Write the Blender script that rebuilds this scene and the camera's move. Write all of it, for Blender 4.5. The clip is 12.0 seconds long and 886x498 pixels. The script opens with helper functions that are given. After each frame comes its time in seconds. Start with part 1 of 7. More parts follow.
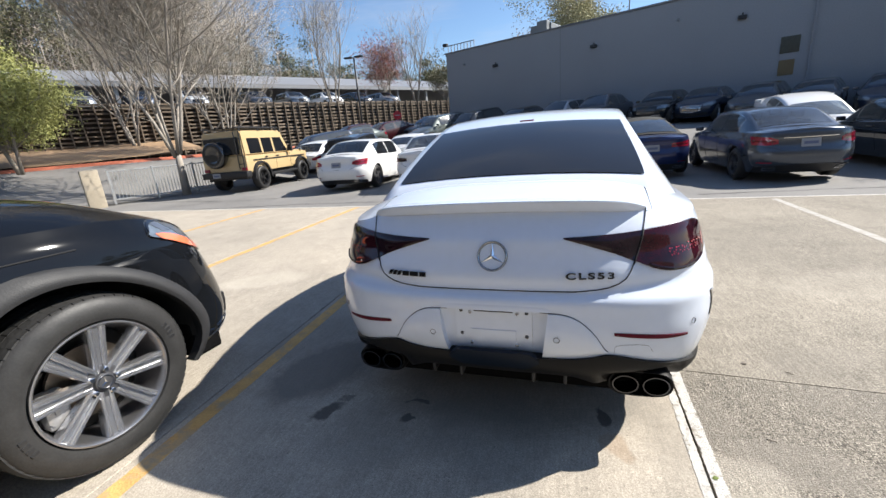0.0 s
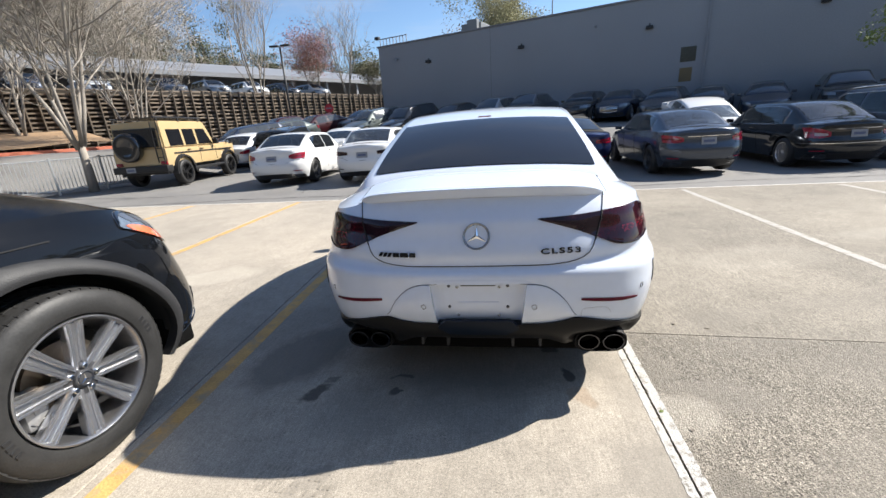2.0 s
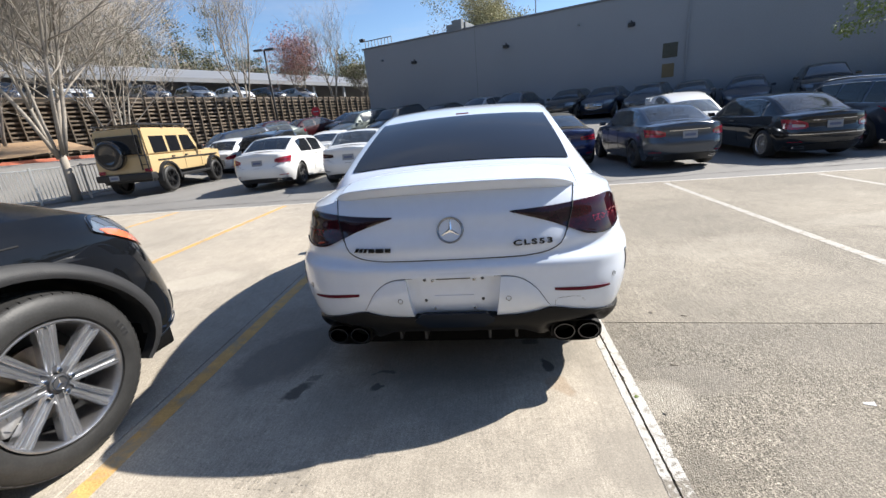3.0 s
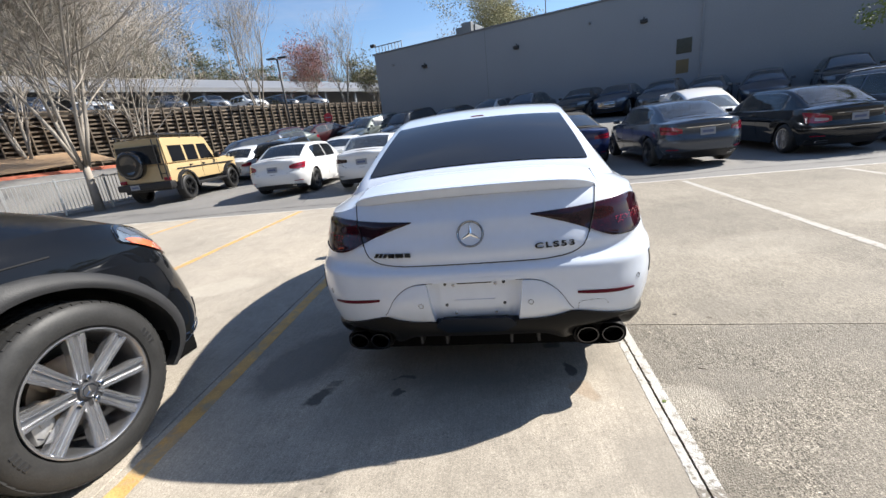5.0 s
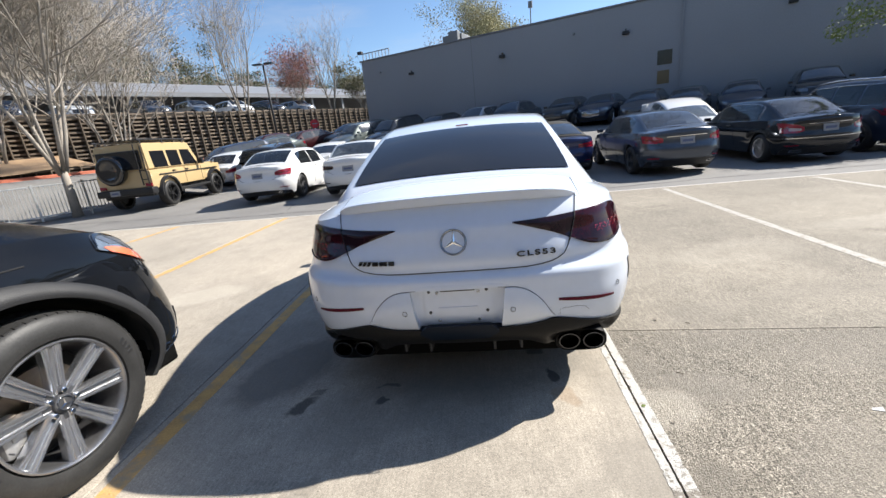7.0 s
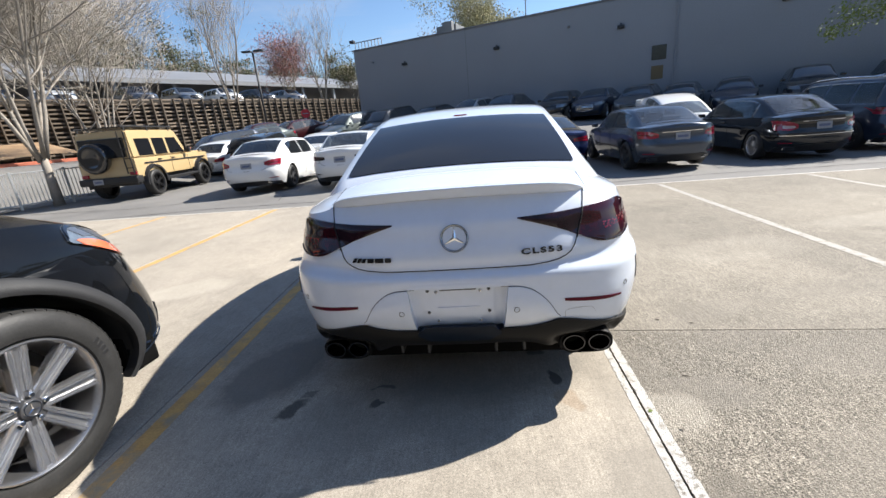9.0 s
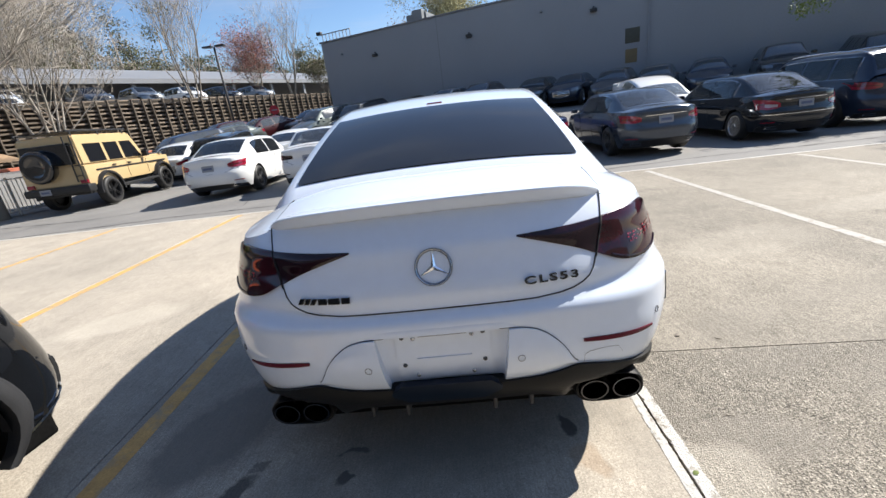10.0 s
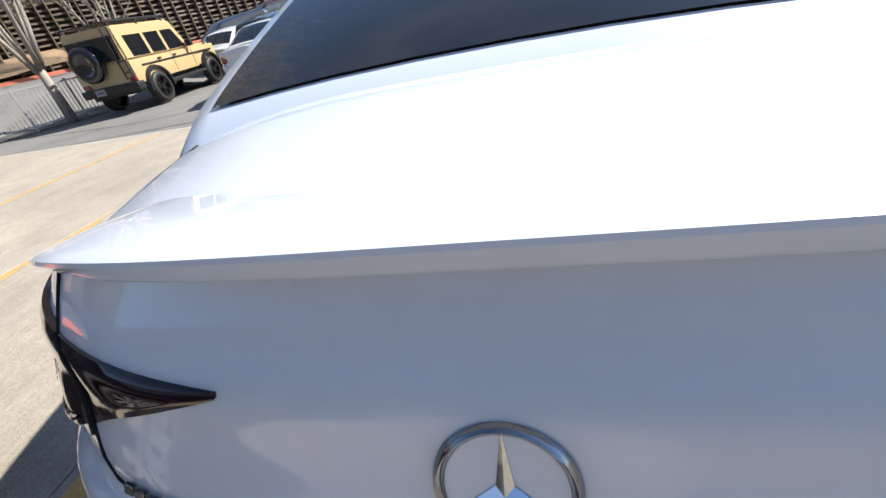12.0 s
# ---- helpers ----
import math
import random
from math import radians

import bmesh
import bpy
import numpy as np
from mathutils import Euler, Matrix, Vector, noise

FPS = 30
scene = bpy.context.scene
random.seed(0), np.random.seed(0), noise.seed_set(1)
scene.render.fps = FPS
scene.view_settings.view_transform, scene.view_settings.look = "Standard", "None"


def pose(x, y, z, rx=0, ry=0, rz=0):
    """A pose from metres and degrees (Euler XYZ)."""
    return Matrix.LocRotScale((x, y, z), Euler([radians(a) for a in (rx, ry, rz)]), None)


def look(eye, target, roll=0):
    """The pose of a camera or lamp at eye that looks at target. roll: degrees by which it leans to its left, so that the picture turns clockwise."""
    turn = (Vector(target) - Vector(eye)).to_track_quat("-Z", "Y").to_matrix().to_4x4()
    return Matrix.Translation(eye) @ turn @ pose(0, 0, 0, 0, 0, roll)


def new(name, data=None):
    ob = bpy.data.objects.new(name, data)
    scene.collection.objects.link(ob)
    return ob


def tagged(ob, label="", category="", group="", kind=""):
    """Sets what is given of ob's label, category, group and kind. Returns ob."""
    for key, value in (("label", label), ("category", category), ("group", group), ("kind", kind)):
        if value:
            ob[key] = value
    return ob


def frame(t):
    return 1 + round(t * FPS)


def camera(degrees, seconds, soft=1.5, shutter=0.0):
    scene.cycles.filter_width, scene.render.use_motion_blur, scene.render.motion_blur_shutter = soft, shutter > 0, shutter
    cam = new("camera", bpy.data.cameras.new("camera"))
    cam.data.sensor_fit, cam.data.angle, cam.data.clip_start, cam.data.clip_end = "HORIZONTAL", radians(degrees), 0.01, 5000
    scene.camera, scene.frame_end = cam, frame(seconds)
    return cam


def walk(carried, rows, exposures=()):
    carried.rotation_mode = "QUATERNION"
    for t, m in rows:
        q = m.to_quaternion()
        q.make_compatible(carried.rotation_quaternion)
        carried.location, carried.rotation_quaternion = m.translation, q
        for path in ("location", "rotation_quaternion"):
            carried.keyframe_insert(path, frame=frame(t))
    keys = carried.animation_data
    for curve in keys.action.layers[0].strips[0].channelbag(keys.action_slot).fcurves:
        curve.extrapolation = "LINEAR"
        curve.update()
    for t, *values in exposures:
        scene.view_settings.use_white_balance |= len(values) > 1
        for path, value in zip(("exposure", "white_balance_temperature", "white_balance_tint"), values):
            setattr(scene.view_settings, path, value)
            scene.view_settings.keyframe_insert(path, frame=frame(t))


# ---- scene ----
cam = camera(95.5, 12.0)
PATH = [
    (0, (0.301, -1.544, 1.396), (-0.282, 0.289, 0.849), -4.8),
    (0.5, (0.137, -1.687, 1.412), (-0.326, 0.177, 0.856), -4.5),
    (1, (0.074, -1.76, 1.41), (-0.305, 0.12, 0.842), -4.1),
    (1.5, (0.08, -1.773, 1.416), (-0.239, 0.115, 0.836), -3.8),
    (2, (0.101, -1.783, 1.403), (-0.168, 0.108, 0.812), -3.8),
    (2.5, (0.153, -1.81, 1.357), (-0.087, 0.085, 0.763), -4.3),
    (3, (0.188, -1.804, 1.372), (-0.043, 0.093, 0.782), -5.1),
    (3.5, (0.167, -1.802, 1.381), (-0.086, 0.096, 0.803), -5.9),
    (5.5, (0.151, -1.79, 1.379), (-0.144, 0.103, 0.808), -6.5),
    (6, (0.16, -1.799, 1.387), (-0.108, 0.102, 0.827), -6.6),
    (6.5, (0.167, -1.808, 1.396), (-0.079, 0.099, 0.844), -6.4),
    (7, (0.174, -1.807, 1.392), (-0.055, 0.102, 0.843), -6.1),
    (9, (0.121, -1.696, 1.379), (-0.067, 0.207, 0.793), -5.2),
    (9.5, (0.099, -1.448, 1.384), (-0.051, 0.453, 0.781), -6.1),
    (10, (0.11, -1.199, 1.366), (0.008, 0.696, 0.735), -7.3),
    (10.5, (0.086, -0.898, 1.384), (0.048, 0.983, 0.705), -8.7),
    (11, (0.101, -0.586, 1.325), (0.029, 1.253, 0.543), -10.0),
    (11.5, (0.134, -0.314, 1.277), (-0.099, 1.445, 0.354), -10.7),
    (12, (0.043, -0.097, 1.249), (-0.419, 1.531, 0.183), -12.6),
]
walk(cam, [(t, look(eye, target, roll)) for t, eye, target, roll in PATH],
     [(0, 1.06, 6350, 10), (12, 1.06, 6350, 10)])

# ---------------------------------------------------------------- light
SUN_DIR = Vector((1.07, 0.615, 1.0)).normalized()
world = bpy.data.worlds.new("sky")
scene.world = world
world.use_nodes = True
wn = world.node_tree
sky = wn.nodes.new("ShaderNodeTexSky")
sky.sky_type = "NISHITA"
sky.sun_disc = False
sky.sun_elevation = math.asin(SUN_DIR.z)
sky.sun_rotation = math.atan2(SUN_DIR.x, SUN_DIR.y)
sky.air_density = 1.0
sky.dust_density = 0.25
sky.ozone_density = 4.2
# thin streaks of high cloud
wco = wn.nodes.new("ShaderNodeTexCoord")
wmap = wn.nodes.new("ShaderNodeMapping")
wmap.inputs["Rotation"].default_value = (0.1, 0.05, 0.5)
wmap.inputs["Scale"].default_value = (1.2, 3.4, 9.0)
wn.links.new(wco.outputs["Generated"], wmap.inputs["Vector"])
wno = wn.nodes.new("ShaderNodeTexNoise")
wno.inputs["Scale"].default_value, wno.inputs["Detail"].default_value, wno.inputs["Roughness"].default_value = 1.3, 7, 0.6
wn.links.new(wmap.outputs[0], wno.inputs["Vector"])
wrg = wn.nodes.new("ShaderNodeMapRange")
for key, val in (("From Min", 0.50), ("From Max", 0.72), ("To Min", 0.0), ("To Max", 0.30)):
    wrg.inputs[key].default_value = val
wn.links.new(wno.outputs["Fac"], wrg.inputs["Value"])
wmx = wn.nodes.new("ShaderNodeMix")
wmx.data_type = "RGBA"
wn.links.new(wrg.outputs[0], wmx.inputs["Factor"])
wn.links.new(sky.outputs[0], wmx.inputs["A"])
wmx.inputs["B"].default_value = (4.6, 4.7, 4.9, 1)
wn.links.new(wmx.outputs["Result"], wn.nodes["Background"].inputs[0])
wn.nodes["Background"].inputs[1].default_value = 0.080
sun = new("sun", bpy.data.lights.new("sun", "SUN"))
sun.data.energy = 5.0
sun.data.angle = radians(0.55)
sun.data.color = (1.0, 0.942, 0.848)
sun.matrix_world = look(SUN_DIR * 60, (0, 0, 0))


# ---------------------------------------------------------------- materials
def material(name, col, rough=0.5, metal=0.0, var=0.15, scale=3.0, fine=60.0, bump=0.0, coat=0.0, spec=0.5,
             dark=None, spots=0.0, each=0.0, trans=0.0, ior=1.45, emit=0.0):
    """A surface with colour variation at two sizes, fine relief, optional spots (dark) and a shift for each object."""
    m = bpy.data.materials.new(name)
    m.use_nodes = True
    nt = m.node_tree
    b = nt.nodes["Principled BSDF"]
    b.inputs["Roughness"].default_value = rough
    b.inputs["Metallic"].default_value = metal
    b.inputs["Coat Weight"].default_value = coat
    b.inputs["Coat Roughness"].default_value = 0.02
    b.inputs["Specular IOR Level"].default_value = spec
    b.inputs["Transmission Weight"].default_value = trans
    b.inputs["IOR"].default_value = ior
    if emit:
        b.inputs["Emission Color"].default_value = (*col, 1)
        b.inputs["Emission Strength"].default_value = emit
    co = nt.nodes.new("ShaderNodeTexCoord")
    n1 = nt.nodes.new("ShaderNodeTexNoise")
    n1.inputs["Scale"].default_value = scale
    n1.inputs["Detail"].default_value = 6
    n2 = nt.nodes.new("ShaderNodeTexNoise")
    n2.inputs["Scale"].default_value = fine
    n2.inputs["Detail"].default_value = 3
    nt.links.new(co.outputs["Object"], n1.inputs["Vector"])
    nt.links.new(co.outputs["Object"], n2.inputs["Vector"])
    add = nt.nodes.new("ShaderNodeMath")
    add.operation = "ADD"
    nt.links.new(n1.outputs["Fac"], add.inputs[0])
    nt.links.new(n2.outputs["Fac"], add.inputs[1])
    mr = nt.nodes.new("ShaderNodeMapRange")
    mr.inputs["From Min"].default_value, mr.inputs["From Max"].default_value = 0.6, 1.4
    mr.inputs["To Min"].default_value, mr.inputs["To Max"].default_value = 1 - var, 1 + var
    nt.links.new(add.outputs[0], mr.inputs["Value"])
    val = mr.outputs[0]
    if each:
        oi = nt.nodes.new("ShaderNodeObjectInfo")
        er = nt.nodes.new("ShaderNodeMapRange")
        er.inputs["To Min"].default_value, er.inputs["To Max"].default_value = 1 - each, 1 + each
        nt.links.new(oi.outputs["Random"], er.inputs["Value"])
        mu = nt.nodes.new("ShaderNodeMath")
        mu.operation = "MULTIPLY"
        nt.links.new(val, mu.inputs[0])
        nt.links.new(er.outputs[0], mu.inputs[1])
        val = mu.outputs[0]
    mx = nt.nodes.new("ShaderNodeVectorMath")
    mx.operation = "SCALE"
    mx.inputs[0].default_value = col
    nt.links.new(val, mx.inputs["Scale"])
    out = mx.outputs[0]
    if dark is not None:
        n3 = nt.nodes.new("ShaderNodeTexNoise")
        n3.inputs["Scale"].default_value = scale * 0.6
        n3.inputs["Detail"].default_value = 8
        n3.inputs["Roughness"].default_value = 0.65
        nt.links.new(co.outputs["Object"], n3.inputs["Vector"])
        rp = nt.nodes.new("ShaderNodeMapRange")
        rp.inputs["From Min"].default_value, rp.inputs["From Max"].default_value = 0.66 - spots, 0.74 - spots * 0.6
        nt.links.new(n3.outputs["Fac"], rp.inputs["Value"])
        mix = nt.nodes.new("ShaderNodeMix")
        mix.data_type = "RGBA"
        nt.links.new(rp.outputs[0], mix.inputs["Factor"])
        nt.links.new(out, mix.inputs["A"])
        mix.inputs["B"].default_value = (*dark, 1)
        out = mix.outputs["Result"]
    nt.links.new(out, b.inputs["Base Color"])
    if rough > 0.15:
        rr = nt.nodes.new("ShaderNodeMapRange")
        rr.inputs["To Min"].default_value, rr.inputs["To Max"].default_value = rough * 0.8, min(1, rough * 1.2)
        nt.links.new(n1.outputs["Fac"], rr.inputs["Value"])
        nt.links.new(rr.outputs[0], b.inputs["Roughness"])
    if bump:
        bp = nt.nodes.new("ShaderNodeBump")
        bp.inputs["Strength"].default_value = bump
        bp.inputs["Distance"].default_value = 0.01
        nt.links.new(n2.outputs["Fac"], bp.inputs["Height"])
        nt.links.new(bp.outputs[0], b.inputs["Normal"])
    return m


def paint(name, col, flake=0.0, dust=0.06):
    lum = max(col)
    return material(name, col, 0.32 if flake else 0.4 if lum > 0.3 else 0.10, flake, dust, 1.2, 25, 0, 1.0, 0.5 if lum > 0.3 else 0.3)


def concrete(name, base, second, stone, grit, stains_and_shade, bump):
    """Cast paving: cloudy tone, trowel marks, grit or exposed stones, and soft-edged marks of dirt and painted car
    shade (x, y, radius, squash, turn, strength).
    """
    m = bpy.data.materials.new(name)
    m.use_nodes = True
    nt = m.node_tree
    b = nt.nodes["Principled BSDF"]
    b.inputs["Roughness"].default_value = 0.85
    b.inputs["Specular IOR Level"].default_value = 0.2
    link, node = nt.links.new, nt.nodes.new
    co = node("ShaderNodeTexCoord").outputs["Object"]

    def noise_at(scale, detail, rough=0.5, vec=None):
        n = node("ShaderNodeTexNoise")
        n.inputs["Scale"].default_value, n.inputs["Detail"].default_value, n.inputs["Roughness"].default_value = scale, detail, rough
        link(vec or co, n.inputs["Vector"])
        return n.outputs["Fac"]

    def span(v, a, c, lo, hi):
        r = node("ShaderNodeMapRange")
        for k, q in (("From Min", a), ("From Max", c), ("To Min", lo), ("To Max", hi)):
            r.inputs[k].default_value = q
        link(v, r.inputs["Value"])
        return r.outputs[0]

    def blend(fac, a, c):
        x = node("ShaderNodeMix")
        x.data_type = "RGBA"
        link(fac, x.inputs["Factor"])
        for s, q in (("A", a), ("B", c)):
            if isinstance(q, tuple):
                x.inputs[s].default_value = (*q, 1)
            else:
                link(q, x.inputs[s])
        return x.outputs["Result"]

    def times(v, f):
        x = node("ShaderNodeVectorMath")
        x.operation = "SCALE"
        link(v, x.inputs[0])
        link(f, x.inputs["Scale"])
        return x.outputs[0]

    col = blend(span(noise_at(0.45, 5, 0.55), 0.40, 0.62, 0, 1), base, second)
    col = times(col, span(noise_at(2.6, 9, 0.65), 0.3, 0.72, 0.86, 1.10))
    col = times(col, span(noise_at(11, 6, 0.6), 0.3, 0.7, 0.94, 1.06))
    col = times(col, span(noise_at(34, 8, 0.72), 0.3, 0.7, 1 - grit * 0.36, 1 + grit * 0.36))
    # broom marks
    bro = node("ShaderNodeMapping")
    bro.inputs["Rotation"].default_value = (0, 0, 0.42)
    bro.inputs["Scale"].default_value = (95, 7, 1)
    link(co, bro.inputs["Vector"])
    col = times(col, span(noise_at(1.0, 3, 0.6, bro.outputs[0]), 0.3, 0.7, 1 - grit * 0.40, 1 + grit * 0.30))
    # pits
    pit = node("ShaderNodeTexVoronoi")
    pit.inputs["Scale"].default_value = 48
    link(co, pit.inputs["Vector"])
    psep = node("ShaderNodeSeparateColor")
    link(pit.outputs["Color"], psep.inputs[0])
    pmix = node("ShaderNodeMath")
    pmix.operation = "MULTIPLY_ADD"
    link(psep.outputs[1], pmix.inputs[0])
    pmix.inputs[1].default_value = -0.42
    link(pit.outputs["Distance"], pmix.inputs[2])
    col = times(col, span(pmix.outputs[0], -0.26, -0.16, 1 - min(0.5, grit * 1.1), 1.0))
    gr = noise_at(150, 4, 0.7)
    col = times(col, span(gr, 0.25, 0.75, 1 - grit, 1 + grit))
    col = times(col, span(noise_at(120, 5, 0.75), 0.28, 0.72, 1 - grit * 0.6, 1 + grit * 0.6))
    height = gr
    if stone:
        v = node("ShaderNodeTexVoronoi")
        v.inputs["Scale"].default_value = 185
        link(co, v.inputs["Vector"])
        sep = node("ShaderNodeSeparateColor")
        link(v.outputs["Color"], sep.inputs[0])
        where = span(noise_at(1.1, 5, 0.6), 0.40, 0.65, 0.65, 1.0)
        tone = span(sep.outputs[0], 0, 1, 1 - stone, 1 + stone)
        mixv = node("ShaderNodeMix")
        link(where, mixv.inputs["Factor"])
        mixv.inputs["A"].default_value = 1.0
        link(tone, mixv.inputs["B"])
        col = times(col, mixv.outputs["Result"])
        height = v.outputs["Distance"]
    warp = node("ShaderNodeVectorMath")
    warp.operation = "MULTIPLY_ADD"
    wn_ = node("ShaderNodeTexNoise")
    wn_.inputs["Scale"].default_value, wn_.inputs["Detail"].default_value = 9, 6
    link(co, wn_.inputs["Vector"])
    link(wn_.outputs["Color"], warp.inputs[0])
    warp.inputs[1].default_value = (0.16, 0.16, 0.0)
    link(co, warp.inputs[2])
    for x, y, r, sq, turn, k, tint in stains_and_shade:
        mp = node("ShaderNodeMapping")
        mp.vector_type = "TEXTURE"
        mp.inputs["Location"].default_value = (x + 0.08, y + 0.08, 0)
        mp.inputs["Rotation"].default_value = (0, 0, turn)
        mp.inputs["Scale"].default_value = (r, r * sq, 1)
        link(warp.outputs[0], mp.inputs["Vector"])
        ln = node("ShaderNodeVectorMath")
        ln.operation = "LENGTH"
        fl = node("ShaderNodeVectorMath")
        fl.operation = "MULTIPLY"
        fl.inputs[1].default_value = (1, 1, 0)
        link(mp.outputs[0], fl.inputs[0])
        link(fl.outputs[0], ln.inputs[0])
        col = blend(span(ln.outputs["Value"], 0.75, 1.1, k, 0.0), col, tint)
    link(col, b.inputs["Base Color"])
    bp = node("ShaderNodeBump")
    bp.inputs["Strength"].default_value, bp.inputs["Distance"].default_value = bump, 0.004
    link(height, bp.inputs["Height"])
    link(bp.outputs[0], b.inputs["Normal"])
    return m


OIL = (0.06, 0.055, 0.05)
WET = (0.24, 0.215, 0.18)
PALE = (0.52, 0.47, 0.39)
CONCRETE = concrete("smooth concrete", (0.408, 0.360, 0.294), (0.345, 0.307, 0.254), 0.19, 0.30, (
    # first two: broad dark patches that put the car's shade into the colour
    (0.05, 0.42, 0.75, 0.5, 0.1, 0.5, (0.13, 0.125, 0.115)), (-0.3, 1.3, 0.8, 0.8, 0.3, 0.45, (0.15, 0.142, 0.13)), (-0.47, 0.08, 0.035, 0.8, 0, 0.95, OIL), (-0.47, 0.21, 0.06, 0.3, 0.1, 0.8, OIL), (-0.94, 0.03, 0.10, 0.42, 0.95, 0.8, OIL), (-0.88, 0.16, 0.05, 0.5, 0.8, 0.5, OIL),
    # last three: dirty patches, which also deepen the car's shade by colour
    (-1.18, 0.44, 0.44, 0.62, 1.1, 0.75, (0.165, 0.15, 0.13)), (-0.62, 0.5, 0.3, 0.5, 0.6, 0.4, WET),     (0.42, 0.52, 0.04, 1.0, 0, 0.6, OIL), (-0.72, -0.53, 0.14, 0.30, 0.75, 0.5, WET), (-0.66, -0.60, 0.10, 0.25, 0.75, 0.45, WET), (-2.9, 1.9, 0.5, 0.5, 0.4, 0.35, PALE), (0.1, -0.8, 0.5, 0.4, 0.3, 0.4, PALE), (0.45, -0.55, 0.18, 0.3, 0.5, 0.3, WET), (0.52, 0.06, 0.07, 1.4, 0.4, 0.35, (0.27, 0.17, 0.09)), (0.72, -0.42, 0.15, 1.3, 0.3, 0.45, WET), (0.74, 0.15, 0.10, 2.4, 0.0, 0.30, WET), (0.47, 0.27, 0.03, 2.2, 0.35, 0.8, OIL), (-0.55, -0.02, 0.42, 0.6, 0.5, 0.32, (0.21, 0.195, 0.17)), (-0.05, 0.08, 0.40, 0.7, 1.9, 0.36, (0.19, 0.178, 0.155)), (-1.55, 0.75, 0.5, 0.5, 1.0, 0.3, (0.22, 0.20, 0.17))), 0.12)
AGGREGATE = concrete("exposed aggregate concrete", (0.222, 0.198, 0.162), (0.290, 0.257, 0.207), 0.68, 0.72, (
    (1.22, 0.10, 0.24, 0.6, 0, 0.55, WET), (0.97, -0.05, 0.18, 0.85, 0, 0.36, PALE), (1.65, 0.61, 0.3, 0.5, 0.3, 0.3, WET), (2.06, 0.91, 0.4, 0.4, 0.2, 0.3, WET), (0.99, -0.47, 0.10, 0.7, 0.5, 0.4, WET), (2.2, 0.4, 0.5, 0.4, 0.2, 0.35, WET), (1.7, 0.95, 0.6, 0.25, 0.1, 0.3, WET),
    (2.6, 2.2, 0.7, 0.5, 0.3, 0.10, PALE), (1.5, -0.4, 0.35, 0.5, 0.8, 0.4, WET), (0.98, -0.50, 0.16, 0.9, 0.4, 0.35, (0.14, 0.124, 0.10)), (0.97, 0.30, 0.10, 2.2, 0.0, 0.35, WET)), 0.9)
AGGREGATE_FAR = concrete("pale worn concrete", (0.238, 0.212, 0.173), (0.305, 0.270, 0.218), 0.42, 0.52, (
    (2.6, 2.2, 0.7, 0.5, 0.3, 0.12, PALE), (1.65, 0.95, 0.35, 0.4, 0.3, 0.25, WET), (2.6, 1.2, 0.6, 0.25, 0.2, 0.25, WET), (4.6, 2.9, 0.9, 0.3, 0.1, 0.2, PALE)), 0.4)
ASPHALT = material("worn asphalt", (0.192, 0.184, 0.173), 0.92, 0, 0.22, 0.7, 60, 0.8, dark=(0.12, 0.118, 0.115), spots=0.05)
EARTH = material("dry earth and grass", (0.20, 0.15, 0.09), 0.95, 0, 0.3, 0.5, 30, 0.6, dark=(0.11, 0.12, 0.05), spots=0.08)
STRAW = material("pine straw", (0.36, 0.24, 0.14), 0.95, 0, 0.3, 1.5, 60, 0.8)
YELLOW = material("yellow line paint", (0.56, 0.335, 0.115), 0.75, 0, 0.25, 10, 90, 0.3, dark=(0.34, 0.275, 0.18), spots=0.16)
WHITE_LINE = material("white line paint", (0.52, 0.50, 0.46), 0.8, 0, 0.18, 30, 160, 0.6, dark=(0.25, 0.215, 0.17), spots=0.14)
HALF_LINE = material("half flaked white line paint", (0.52, 0.50, 0.46), 0.8, 0, 0.18, 75, 160, 0.6, dark=(0.21, 0.185, 0.15), spots=0.17)
FLAKED_LINE = material("flaked white line paint", (0.22, 0.195, 0.16), 0.85, 0, 0.2, 75, 160, 0.6, dark=(0.52, 0.50, 0.46), spots=0.165)
FAINT_LINE = material("faded white line paint", (0.40, 0.375, 0.34), 0.85, 0, 0.2, 24, 120, 0.4, dark=(0.30, 0.27, 0.22), spots=0.19)
RED_CURB = material("red kerb paint", (0.55, 0.17, 0.10), 0.8, 0, 0.2, 3, 40, 0.2)
DAMP = material("damp concrete", (0.27, 0.24, 0.195), 0.7, 0, 0.2, 3, 40, 0.25)
WALL_GREY = material("grey painted concrete panel", (0.262, 0.268, 0.282), 0.8, 0, 0.10, 0.25, 20, 0.15)
WALL_TRIM = material("grey metal coping", (0.16, 0.16, 0.165), 0.5, 0.3, 0.1, 2, 30)
BLACK_FIT = material("black fixture", (0.02, 0.02, 0.022), 0.5, 0, 0.1)
BROWN_PANEL = material("ochre painted door panel", (0.165, 0.12, 0.06), 0.7, 0, 0.15, 2, 30)
WINDOW_OCHRE = material("dim window with ochre film", (0.05, 0.047, 0.032), 0.2, 0, 0.3, 2, 10)
PALE_ROOF = material("pale metal roof", (0.235, 0.24, 0.25), 0.5, 0.2, 0.12, 0.3, 6)
HVAC = material("galvanised unit", (0.17, 0.17, 0.168), 0.5, 0.5, 0.15, 2, 30)
TIMBER = material("weathered timber", (0.215, 0.170, 0.128), 0.9, 0, 0.3, 3, 40, 0.5, each=0.25)
TIMBER_POST = material("grey timber post", (0.135, 0.108, 0.082), 0.9, 0, 0.3, 3, 40, 0.5, each=0.2)
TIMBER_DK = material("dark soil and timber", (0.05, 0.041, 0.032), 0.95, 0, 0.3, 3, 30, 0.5)
